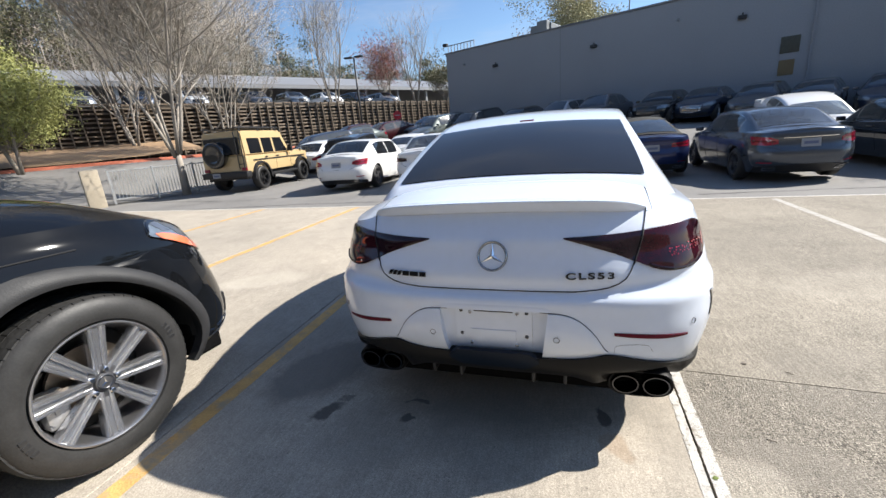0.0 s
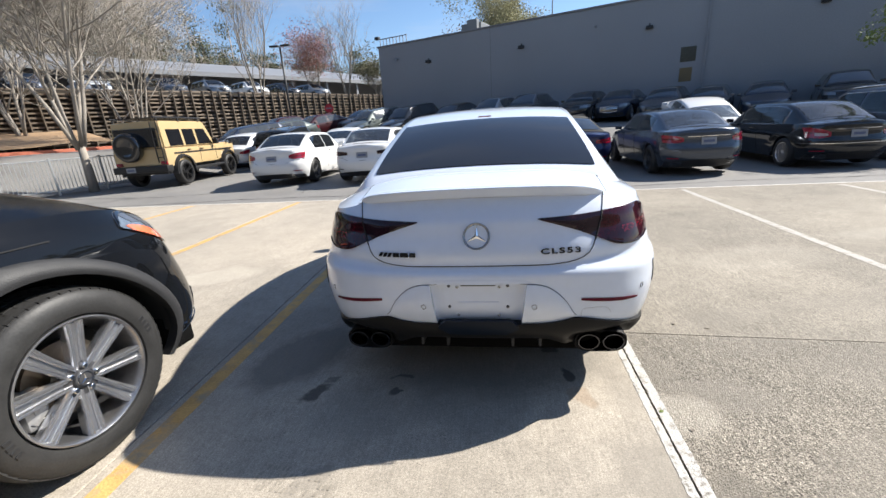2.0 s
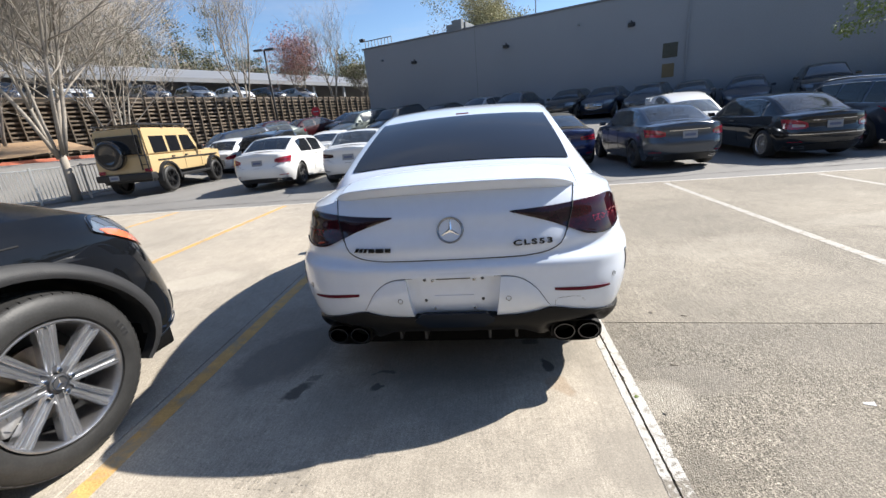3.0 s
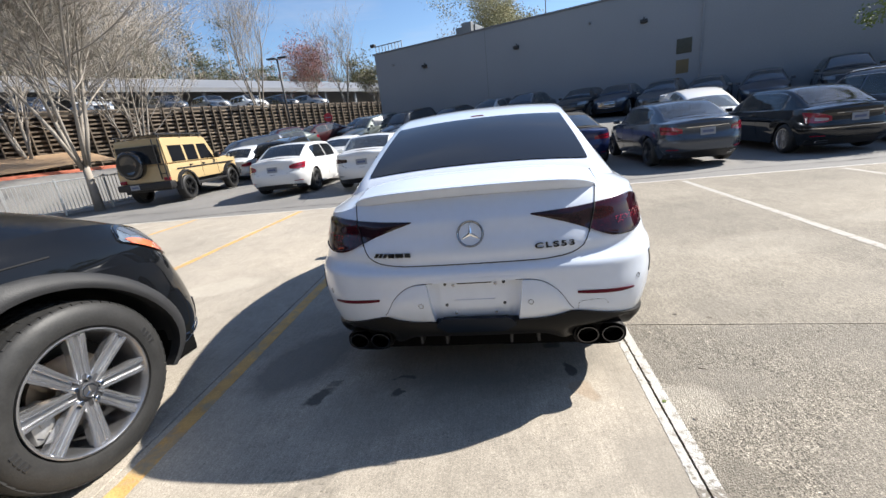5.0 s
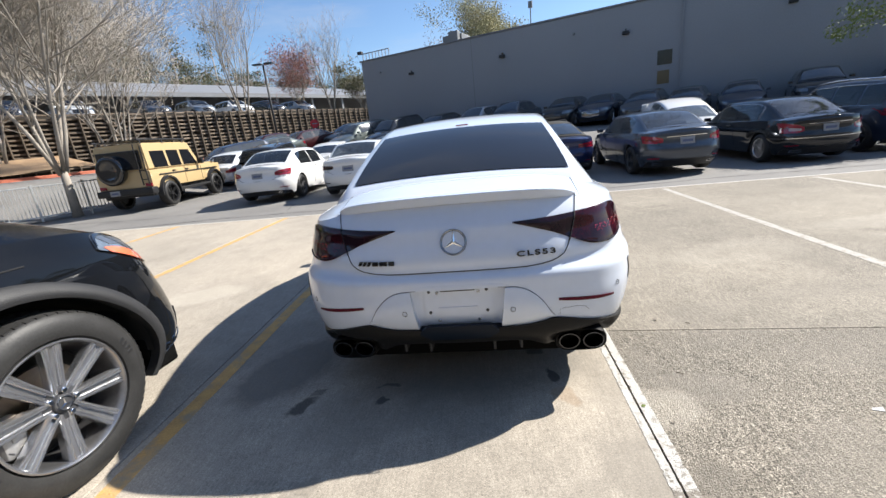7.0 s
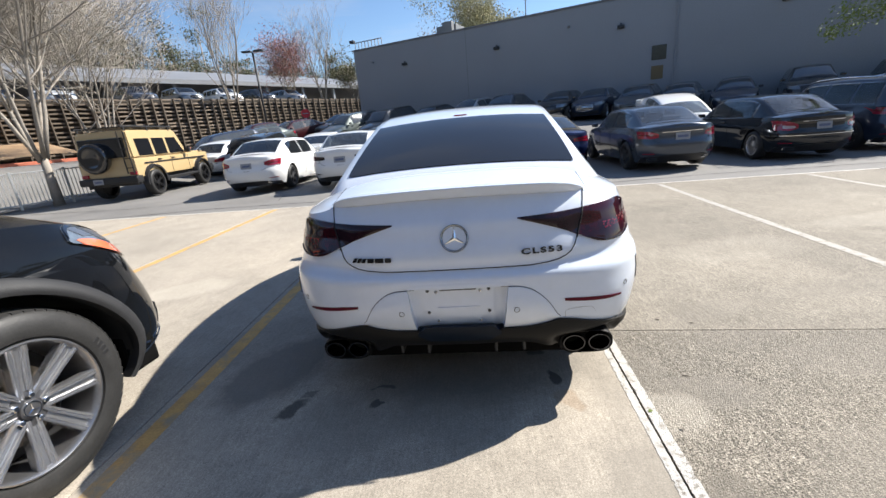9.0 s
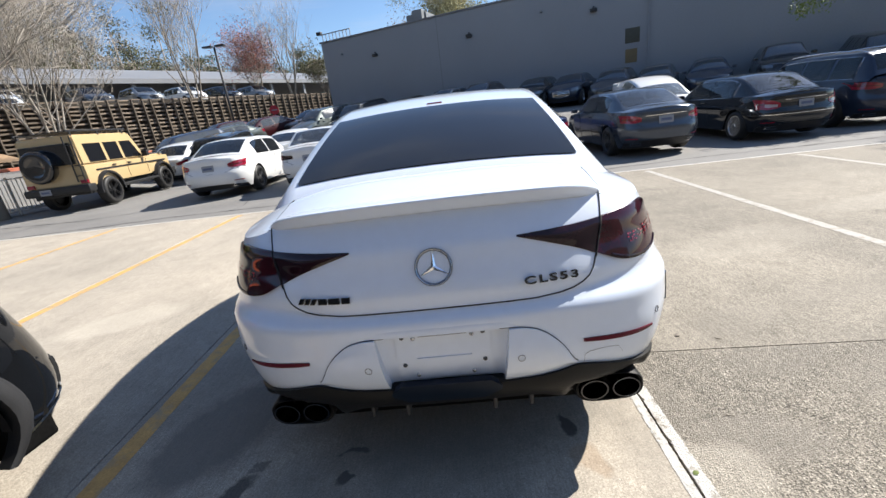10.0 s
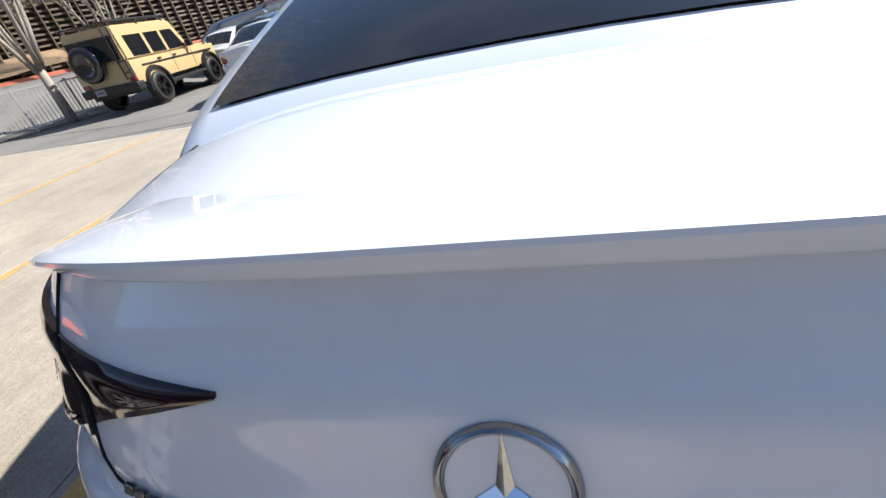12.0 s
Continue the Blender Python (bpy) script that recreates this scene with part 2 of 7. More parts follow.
STEEL = material("galvanised steel rail", (0.45, 0.45, 0.44), 0.45, 0.7, 0.12, 3, 40)
BEIGE_BLOCK = material("beige concrete block", (0.42, 0.36, 0.27), 0.9, 0, 0.15, 3, 40, 0.4)
BARK_PALE = material("pale bark", (0.30, 0.268, 0.228), 0.95, 0, 0.25, 6, 50, 0.5)
BARK_GREY = material("grey bark", (0.25, 0.215, 0.175), 0.95, 0, 0.25, 6, 50, 0.5)
LEAF_RED = material("red spring buds", (0.36, 0.15, 0.12), 0.8, 0, 0.35, 1.5, 20)
LEAF_OLIVE = material("olive leaves", (0.16, 0.15, 0.08), 0.8, 0, 0.35, 0.6, 15)
LEAF_DARK = material("dark evergreen needles", (0.105, 0.108, 0.060), 0.85, 0, 0.4, 0.4, 12)
LEAF_BROWN = material("brown winter twigs", (0.30, 0.25, 0.20), 0.9, 0, 0.35, 0.4, 12)
LEAF_LIME = material("yellow green needles", (0.36, 0.37, 0.13), 0.8, 0, 0.35, 1.0, 20)
LEAF_PALE = material("pale yellow spring leaves", (0.36, 0.33, 0.18), 0.85, 0, 0.3, 1.0, 20)
LEAF_SPRING = material("fresh spring leaves", (0.15, 0.19, 0.05), 0.8, 0, 0.3, 1.0, 20)
RUBBER = material("tyre rubber", (0.028, 0.0275, 0.027), 0.50, 0, 0.25, 14, 90, 0.08, spec=0.35)
ALLOY = material("machined alloy", (0.66, 0.665, 0.685), 0.20, 0.90, 0.08, 12, 80)
RIM_GREY = material("grey satin alloy", (0.34, 0.34, 0.35), 0.30, 0.9, 0.1, 12, 80)
ALLOY_DARK = material("grey painted alloy", (0.10, 0.10, 0.105), 0.35, 0.6, 0.08)
ALLOY_BLACK = material("black alloy", (0.015, 0.015, 0.016), 0.35, 0.2, 0.1)
DISC = material("brake disc steel", (0.22, 0.18, 0.14), 0.4, 1.0, 0.15, 10, 60)
CHROME = material("chrome", (0.75, 0.76, 0.78), 0.08, 1.0, 0.02)
SATIN_BLACK = material("black plastic", (0.018, 0.018, 0.019), 0.45, 0, 0.15, 8, 80, 0.05)
GREY_PLASTIC = material("grey textured plastic", (0.018, 0.018, 0.019), 0.62, 0, 0.12, 10, 150, 0.15)
DIFFUSER = material("dark bumper plastic", (0.010, 0.0098, 0.0096), 0.45, 0, 0.15, 10, 150, 0.1, spec=0.18)
GLOSS_BLACK = material("gloss black trim", (0.008, 0.008, 0.009), 0.12, 0, 0.05, coat=1.0)
# a lighter grey than the diffuser's
FIN_GREY = material("lighter grey fin plastic", (0.026, 0.026, 0.028), 0.5, 0, 0.2, 10, 90)
# blue in the base is the sky's reflection, put into the colour
INSERT = material("black bumper insert with sky tint", (0.005, 0.010, 0.020), 0.30, 0, 0.1, 10, 80, spec=0.18)
UNDERSEAL = material("black underseal", (0.006, 0.006, 0.006), 0.95, 0, 0.3, 8, 60, 0.2, spec=0.05)
GAP = material("dark panel gap", (0.01, 0.01, 0.011), 0.9)
INTERIOR = material("dark car interior", (0.022, 0.021, 0.021), 0.8, 0, 0.2)
TRUNK_FELT = material("black trunk carpet", (0.012, 0.012, 0.013), 0.98, 0, 0.25, 5, 120, 0.3)
SEAT = material("dark leather seat", (0.04, 0.037, 0.035), 0.5, 0, 0.15, 8, 60, 0.1)
GLASS_TINT = material("dusty tinted glass", (0.030, 0.030, 0.032), 0.03, 0, 0.1, 2, 40, trans=0.5, ior=1.5)
# grey-blue base puts the sky's reflection, with some dust, into the colour
GLASS_SKY_DUST = material("windscreen glass with dust and sky sheen", (0.085, 0.095, 0.105), 0.06, 0, 0.12, 2, 30, trans=0.35, spec=0.8, ior=1.5)
GLASS_LIMO = material("dark privacy glass", (0.03, 0.03, 0.032), 0.02, 0, 0.02, trans=0.95, ior=1.5)
GLASS_DARK = material("privacy glass", (0.16, 0.17, 0.175), 0.03, 0, 0.02, trans=0.95, ior=1.5)
GLASS_GREY = material("grey tinted glass", (0.34, 0.36, 0.37), 0.03, 0, 0.02, trans=0.94, ior=1.5)
GLASS_CAR = material("car glass", (0.62, 0.66, 0.66), 0.03, 0, 0.02, trans=0.92, ior=1.5)
LENS_WINE = material("dark wine lamp glass", (0.034, 0.0025, 0.006), 0.07, 0, 0.3, 12, 60, coat=0.3, spec=0.3, dark=(0.008, 0.003, 0.005), spots=0.22)
LENS_SMOKE = material("smoked red lamp glass", (0.018, 0.006, 0.010), 0.08, 0, 0.3, 9, 40, coat=0.35, spec=0.3)
LENS_CORE = material("red lamp core", (0.34, 0.010, 0.026), 0.15, 0, 0.3, 30, 120, coat=1.0)
LENS_RED = material("red lamp glass", (0.27, 0.007, 0.024), 0.08, 0, 0.2, 20, 60, coat=1.0)
LENS_DEEP = material("deep red lamp glass", (0.10, 0.006, 0.010), 0.1, 0, 0.2, 20, 60, coat=1.0)
LENS_AMBER = material("amber marker lens", (0.72, 0.16, 0.07), 0.1, 0, 0.15, 20, 60, coat=1.0)
LENS_CLEAR = material("clear lamp glass", (0.17, 0.20, 0.23), 0.10, 0.4, 0.35, 14, 60, coat=1.0)
PLATE_WHITE = material("white plate", (0.27, 0.28, 0.295), 0.4, 0, 0.1, 20, 60)
PLATE_INK = material("plate ink", (0.10, 0.12, 0.2), 0.5)
SIGN_RED = material("red sign face", (0.55, 0.03, 0.04), 0.4, 0, 0.08)
PAPER = material("white card", (0.70, 0.70, 0.72), 0.6, 0, 0.06)

# bluish base puts the skylight on the shaded tail into the paint's colour
P_WHITE = paint("white car paint with skylight tint", (0.665, 0.725, 0.825), 0, 0.03)
P_WHITE2 = paint("white parked car paint", (0.70, 0.70, 0.69), 0, 0.04)
P_BLACK = material("black car paint", (0.013, 0.014, 0.016), 0.05, 0, 0.15, 1.2, 25, 0, 0.5, 0.55)
P_JET = material("jet black car paint", (0.005, 0.0055, 0.0065), 0.035, 0, 0.15, 1.2, 25, 0, 0.0, 0.38)
P_DARKGREY = paint("dark grey metallic paint", (0.075, 0.080, 0.090), 0.35, 0.12)
P_GREYBLUE = material("slate blue metallic paint", (0.066, 0.078, 0.098), 0.24, 0.5, 0.1, 1.2, 25, 0, 0.8, 0.4)
P_BLUE = paint("deep blue metallic paint", (0.010, 0.020, 0.085), 0.45, 0.1)
P_NAVY = paint("navy paint", (0.021, 0.031, 0.056), 0.2, 0.1)
P_SAND = paint("sand beige paint", (0.47, 0.345, 0.175), 0, 0.05)
P_SILVER = paint("silver paint", (0.30, 0.31, 0.32), 0.6, 0.08)
P_RED = paint("dark red paint", (0.035, 0.006, 0.008), 0.1, 0.1)
P_GREENGREY = paint("grey green paint", (0.085, 0.10, 0.095), 0.4, 0.1)


# ---------------------------------------------------------------- mesh helpers
def mesh_object(name, verts, faces, mat, parent=None, label="", smooth=True, mats=None, index=None):
    me = bpy.data.meshes.new(name)
    me.from_pydata([tuple(v) for v in verts], [], faces)
    for m in (mats or [mat]):
        me.materials.append(m)
    if index is not None:
        me.polygons.foreach_set("material_index", index)
    me.polygons.foreach_set("use_smooth", [smooth] * len(me.polygons))
    me.update()
    ob = new(name, me)
    if parent is not None:
        ob.parent = parent
    if label:
        ob["label"] = label
    return ob


def part(name, bm, mat, parent, label="", smooth=False):
    """Links a bmesh as one mesh object under a thing or a part."""
    bmesh.ops.recalc_face_normals(bm, faces=bm.faces)
    me = bpy.data.meshes.new(name)
    bm.to_mesh(me)
    bm.free()
    me.materials.append(mat)
    if smooth:
        me.polygons.foreach_set("use_smooth", [True] * len(me.polygons))
        me.set_sharp_from_angle(angle=radians(38))
    ob = new(name, me)
    if parent is not None:
        ob.parent = parent
    if label:
        ob["label"] = label
    return ob


def thing(name, label, category, group="", kind="", m=None):
    ob = new(name)
    ob.empty_display_size = 0.2
    tagged(ob, label, category, group, kind)
    if m is not None:
        ob.matrix_basis = m
    return ob


def box(bm, x0, x1, y0, y1, z0, z1, bevel=0.0, m=None):
    vs = [bm.verts.new((x, y, z)) for x in (x0, x1) for y in (y0, y1) for z in (z0, z1)]
    fs = [bm.faces.new([vs[i] for i in q]) for q in ((0, 1, 3, 2), (4, 6, 7, 5), (0, 4, 5, 1), (2, 3, 7, 6), (0, 2, 6, 4), (1, 5, 7, 3))]
    if bevel:
        es = list({e for f in fs for e in f.edges})
        r = bmesh.ops.bevel(bm, geom=es, offset=bevel, segments=2, affect="EDGES", profile=0.6)
        vs = list({v for f in r["faces"] for v in f.verts} | {v for v in vs if v.is_valid})
    if m is not None:
        bmesh.ops.transform(bm, matrix=m, verts=vs)
    return vs


def boxes(*args, bevel=0.0):
    bm = bmesh.new()
    for a in args:
        box(bm, *a, bevel=bevel)
    return bm


def revolve(bm, prof, n=32, axis="x", centre=(0, 0, 0), a0=0.0, a1=None):
    """prof: (along the axis, radius). Closed round unless a1 is given."""
    rings = []
    full = a1 is None
    steps = n if full else n + 1
    for k in range(steps):
        a = a0 + (2 * math.pi if full else a1 - a0) * k / n
        c, s = math.cos(a), math.sin(a)
        row = []
        for d, r in prof:
            p = (d, r * c, r * s) if axis == "x" else (r * c, d, r * s) if axis == "y" else (r * c, r * s, d)
            row.append(bm.verts.new((p[0] + centre[0], p[1] + centre[1], p[2] + centre[2])))
        rings.append(row)
    for k in range(n):
        a, b = rings[k], rings[(k + 1) % steps]
        for j in range(len(prof) - 1):
            bm.faces.new((a[j], a[j + 1], b[j + 1], b[j]))


def tube_verts(points, radii, sides=5):
    """Tapered tube along points as (verts, faces)."""
    verts, faces = [], []
    n = len(points)
    for i, p in enumerate(points):
        d = (Vector(points[min(i + 1, n - 1)]) - Vector(points[max(i - 1, 0)]))
        if d.length < 1e-9:
            d = Vector((0, 0, 1))
        d.normalize()
        u = d.cross(Vector((0.31, 0.87, 0.38))).normalized()
        w = d.cross(u)
        for k in range(sides):
            a = 2 * math.pi * k / sides
            verts.append(Vector(p) + (u * math.cos(a) + w * math.sin(a)) * radii[i])
    for i in range(n - 1):
        for k in range(sides):
            faces.append((i * sides + k, i * sides + (k + 1) % sides, (i + 1) * sides + (k + 1) % sides, (i + 1) * sides + k))
    faces.append(tuple(range(sides - 1, -1, -1)))
    faces.append(tuple((n - 1) * sides + k for k in range(sides)))
    return verts, faces


def tube(name, points, r, mat, parent=None, label="", sides=6):
    v, f = tube_verts(points, [r] * len(points), sides)
    return mesh_object(name, v, f, mat, parent, label)


def lerp_table(table, x):
    """Smooth value from rows (x, value)."""
    if x <= table[0][0]:
        return table[0][1]
    for (a, va), (b, vb) in zip(table, table[1:]):
        if x <= b:
            t = (x - a) / (b - a)
            return va + (vb - va) * t
    return table[-1][1]


def soft_table(table, x):
    """Catmull-Rom value from rows (x, value)."""
    n = len(table)
    if x <= table[0][0]:
        return table[0][1]
    if x >= table[-1][0]:
        return table[-1][1]
    for i in range(n - 1):
        a, b = table[i], table[i + 1]
        if x <= b[0]:
            h = b[0] - a[0]
            t = (x - a[0]) / h
            ma = (b[1] - table[i - 1][1]) / (b[0] - table[i - 1][0]) if i > 0 else (b[1] - a[1]) / h
            mb = (table[i + 2][1] - a[1]) / (table[i + 2][0] - a[0]) if i + 2 < n else (b[1] - a[1]) / h
            t2, t3 = t * t, t * t * t
            return (2 * t3 - 3 * t2 + 1) * a[1] + (t3 - 2 * t2 + t) * h * ma + (3 * t2 - 2 * t3) * b[1] + (t3 - t2) * h * mb


def grid_faces(nr, nc, off=0, flip=False):
    fs = []
    for i in range(nr - 1):
        for j in range(nc - 1):
            a = off + i * nc + j
            q = (a, a + 1, a + nc + 1, a + nc)
            fs.append(q[::-1] if flip else q)
    return fs


def sheet(name, fn, nu, nv, mat, parent=None, label="", thick=0.0, smooth=True, inset=None):
    """A patch: fn(u, v) gives a place, u and v from 0 to 1. thick: rim that goes back along inset(u, v)."""
    verts = [fn(i / nu, j / nv) for i in range(nu + 1) for j in range(nv + 1)]
    faces = grid_faces(nu + 1, nv + 1)
    if thick:
        rim = [i * (nv + 1) for i in range(nu + 1)] + [nu * (nv + 1) + j for j in range(1, nv + 1)] + \
              [i * (nv + 1) + nv for i in range(nu - 1, -1, -1)] + [j for j in range(nv - 1, 0, -1)]
        base = len(verts)
        d = Vector(inset) * thick
        verts += [Vector(verts[k]) + d for k in rim]
        m = len(rim)
        faces += [(rim[k], base + k, base + (k + 1) % m, rim[(k + 1) % m]) for k in range(m)]
    me_ob = mesh_object(name, verts, faces, mat, parent, label, smooth)
    bm = bmesh.new()
    bm.from_mesh(me_ob.data)
    bmesh.ops.recalc_face_normals(bm, faces=bm.faces)
    bm.to_mesh(me_ob.data)
    bm.free()
    if thick:
        me_ob.data.set_sharp_from_angle(angle=radians(45))
    return me_ob


# ---------------------------------------------------------------- cars: shared pieces
def wheel(parent, x, y, r, side, steer=0.0, rim=ALLOY, spokes=5, width=0.24, rimr=0.70, dark=SATIN_BLACK, twin=True, n=36, detail=False):
    """A wheel whose outer face looks to side (+1 right, -1 left)."""
    w = parent
    m = pose(x, y, r, 0, 0, steer) @ Matrix.Diagonal((side, 1, 1, 1))
    bm = bmesh.new()
    R = rimr * r
    prof = [(-0.02, R), (0.012, R + 0.012), (0.014, R + 0.05 * (r - R) / 0.1), (0.004, r - 0.035), (-0.02, r - 0.008), (-0.05, r),
            (-width + 0.05, r), (-width + 0.015, r - 0.02), (-width, R + 0.02), (-width + 0.01, R)]
    revolve(bm, prof, n)
    bmesh.ops.transform(bm, matrix=m, verts=bm.verts)
    tyre = part("tyre", bm, RUBBER, w, "", True)
    bm = bmesh.new()
    revolve(bm, [(-0.02, R), (-0.004, R - 0.004), (-0.006, R - 0.018), (-0.03, R - 0.03), (-width + 0.03, R - 0.04)], n)
    bmesh.ops.transform(bm, matrix=m, verts=bm.verts)
    part("rim", bm, rim, tyre, "", True)
    bm = bmesh.new()
    revolve(bm, [(-0.11, 0.001), (-0.11, R * 0.62), (-0.12, R * 0.62)], 28)
    bmesh.ops.transform(bm, matrix=m, verts=bm.verts)
    part("brake_disc", bm, DISC if detail else dark, tyre)
    bm = bmesh.new()
    revolve(bm, [(-0.16, 0.001), (-0.16, R * 0.97)], 28)
    bmesh.ops.transform(bm, matrix=m, verts=bm.verts)
    part("backing", bm, SATIN_BLACK, tyre)
    for k in range(spokes):
        a = 2 * math.pi * k / spokes + 0.3
        bm = bmesh.new()
        for off in ((-0.030, 0.030) if twin else (0,)):
            hw0, hw1 = (0.011, 0.013) if twin else (0.03, 0.02) if spokes < 9 else (0.006, 0.009)
            r0, r1 = R * 0.14, R - 0.012
            sec = []
            for rr, hw, d0, d1 in ((r0, hw0, -0.052, -0.02), (r1, hw1, -0.045, -0.010)):
                o = off * (0.55 + 0.45 * rr / r1)
                sec.append([bm.verts.new((d0, o - hw, rr)), bm.verts.new((d0, o + hw, rr)), bm.verts.new((d1, o + hw * 0.8, rr)), bm.verts.new((d1, o - hw * 0.8, rr))])
            for j in range(4):
                bm.faces.new((sec[0][j], sec[0][(j + 1) % 4], sec[1][(j + 1) % 4], sec[1][j]))
            bm.faces.new(sec[1])
            bm.faces.new(sec[0][::-1])
        bmesh.ops.transform(bm, matrix=m @ Matrix.Rotation(a, 4, "X"), verts=bm.verts)
        part("spoke", bm, rim, tyre)
    bm = bmesh.new()
    revolve(bm, [(-0.045, R * 0.24), (-0.02, R * 0.22), (-0.014, R * 0.10), (-0.010, 0.001)], 20)
    bmesh.ops.transform(bm, matrix=m, verts=bm.verts)
    part("hub_cap", bm, rim, tyre, "", True)
    return tyre


class Shape:
    """The outer form of a car whose rear end stands at y = 0 and whose nose is at y = L."""

    def __init__(s, L, W, p=2.75, q=11.0, pf=2.4, qf=7.0, sill=0.22, axles=(1.1, 3.95), arch=0.37, wr=0.34, rear_low=None,
                 mw=((0.2, 0.93), (0.35, 0.965), (0.6, 1.0), (0.75, 0.995), (0.9, 0.965), (1.05, 0.93)),
                 yr=((0.2, 0.12), (0.4, 0.02), (0.55, 0.0), (0.7, 0.02), (0.85, 0.07), (1.0, 0.12)),
                 yf=((0.2, 0.10), (0.4, 0.02), (0.5, 0.0), (0.65, 0.05), (0.8, 0.2), (1.0, 0.5)),
                 shoulder=((0, 0.99), (1.0, 0.98), (2.5, 0.95), (3.6, 0.93), (4.4, 0.82), (4.9, 0.66)),
                 deck=((0, 1.04), (0.7, 1.10), (1.6, 1.04), (3.2, 1.0), (4.2, 0.93), (4.9, 0.70))):
        s.L, s.W, s.p, s.q, s.pf, s.qf = L, W, p, q, pf, qf
        s.sill, s.axles, s.arch, s.wr, s.rear_low = sill, axles, arch, wr, rear_low or sill
        s.mw, s.yr, s.yf, s.shoulder, s.deck = mw, yr, yf, shoulder, deck

    def width(s, y):
        h = s.L / 2
        if y < h:
            return s.W * max(0.0, 1 - (1 - max(y, 0) / h) ** s.q) ** (1 / s.p)
        return s.W * max(0.0, 1 - (1 - max(s.L - y, 0) / h) ** s.qf) ** (1 / s.pf)

    def bend(s, t):
        t = min(abs(t), 0.9999)
        return s.L / 2 * (1 - (1 - t ** s.p) ** (1 / s.q))

    def real(s, y, z):
        a, b = soft_table(s.yr, z), soft_table(s.yf, z)
        return a + y * (s.L - a - b) / s.L

    def low(s, y):
        z = s.sill if y > 0.62 else s.rear_low
        for c in s.axles:
            d = s.arch ** 2 - (y - c) ** 2
            if d > 0:
                z = max(z, s.wr + math.sqrt(d))
        return z

    def rear(s, x, z, off=0.0):
        """A place on the tail at x, z, moved out by off."""
        def at(x, z):
            w = soft_table(s.mw, z)
            return Vector((x, s.real(s.bend(x / (s.W * w)), z), z))
        p = at(x, z)
        if off == 0:
            return p
        n = (at(x + 0.01, z) - at(x - 0.01, z)).cross(at(x, z + 0.01) - at(x, z - 0.01)).normalized()
        if n.y > 0:
            n = -n
        return p + n * off

    def side(s, y, z, sgn, off=0.0):
        def at(y, z):
            w = soft_table(s.mw, z)
            return Vector((sgn * s.width(y) * w, s.real(y, z), z))
        p = at(y, z)
        if off:
            n = (at(y + 0.01, z) - at(y - 0.01, z)).cross(at(y, z + 0.01) - at(y, z - 0.01)).normalized()
            if n.x * sgn < 0:
                n = -n
            p = p + n * off
        return p

    def front(s, x, z, off=0.0):
        w = soft_table(s.mw, z)
        t = min(abs(x) / (s.W * w), 0.9999)
        y = s.L - s.L / 2 * (1 - (1 - t ** s.pf) ** (1 / s.qf))
        return Vector((x, s.real(y, z) + off, z))

    def top_edge(s, y, x):
        e = soft_table(s.shoulder, y)
        return e

    def stations(s, fine=1.0):
        ys = []
        n = int(12 * fine)
        for k in range(n + 1):
            ys.append(s.bend(0.96 * k / n))
        h = s.L / 2
        y = ys[-1]
        mid = []
        yb = s.L - h * (1 - (1 - 0.96 ** s.pf) ** (1 / s.qf))
        steps = int(34 * fine)
        for k in range(1, steps):
            mid.append(y + (yb - y) * k / steps)
        fr = [s.L - h * (1 - (1 - (0.96 * k / n) ** s.pf) ** (1 / s.qf)) for k in range(n, -1, -1)]
        return ys + mid + fr

    def cap(s, x, y):
        """Height of deck or bonnet at x, y."""
        w = s.width(y) * soft_table(s.mw, soft_table(s.shoulder, y))
        e = soft_table(s.shoulder, y)
        j = min(1.0, abs(x) / max(w, 1e-6))
        return e + (soft_table(s.deck, y) - e) * (1 - j ** 3.5)

    def build(s, parent, mat, cabin=(0.7, 3.7), fine=1.0, nv=14, label="", under=SATIN_BLACK, rim=2):
        ys = s.stations(fine)
        verts, faces, idx = [], [], []
        for sgn in (1, -1):
            off = len(verts)
            for y in ys:
                lo, hi = s.low(y), soft_table(s.shoulder, y)
                for k in range(nv + 1):
                    z = lo + (hi - lo) * k / nv
                    verts.append(s.side(y, z, sgn))
            f = grid_faces(len(ys), nv + 1, off, sgn < 0)
            faces += f
            idx += [0] * len(f)
        off = len(verts)
        nj = 16
        for y in ys:
            hi = soft_table(s.shoulder, y)
            w = s.width(y) * soft_table(s.mw, hi)
            for j in range(nj + 1):
                u = -1 + 2 * j / nj
                u = math.copysign(abs(u) ** 0.7, u)
                x = w * u
                verts.append((x, s.real(y, hi), hi + (soft_table(s.deck, y) - hi) * (1 - abs(u) ** 3.5)))
        for i in range(len(ys) - 1):
            inside = cabin[0] + 0.05 < ys[i] < cabin[1] - 0.1
            for j in range(nj):
                a = off + i * (nj + 1) + j
                faces.append((a, a + nj + 1, a + nj + 2, a + 1))
                idx.append(1 if inside and rim <= j <= nj - 1 - rim else 0)
        off = len(verts)
        for y in ys:
            lo = s.low(y)
            p, q = s.side(y, lo, -1), s.side(y, lo, 1)
            w = min(0.58, abs(q.x) * 0.8)
            b = min(lo, s.rear_low) if y < 0.62 else s.sill
            verts += [p + Vector((0.01, 0, 0)), Vector((-w, p.y, lo)), Vector((-w, p.y, b)), Vector((w, p.y, b)), Vector((w, p.y, lo)), q - Vector((0.01, 0, 0))]
        for i in range(len(ys) - 1):
            for j in range(5):
                a = off + 6 * i + j
                faces.append((a, a + 1, a + 7, a + 6))
                idx.append(2)
        return mesh_object("body", verts, faces, None, parent, label, True, [mat, INTERIOR, under], idx)


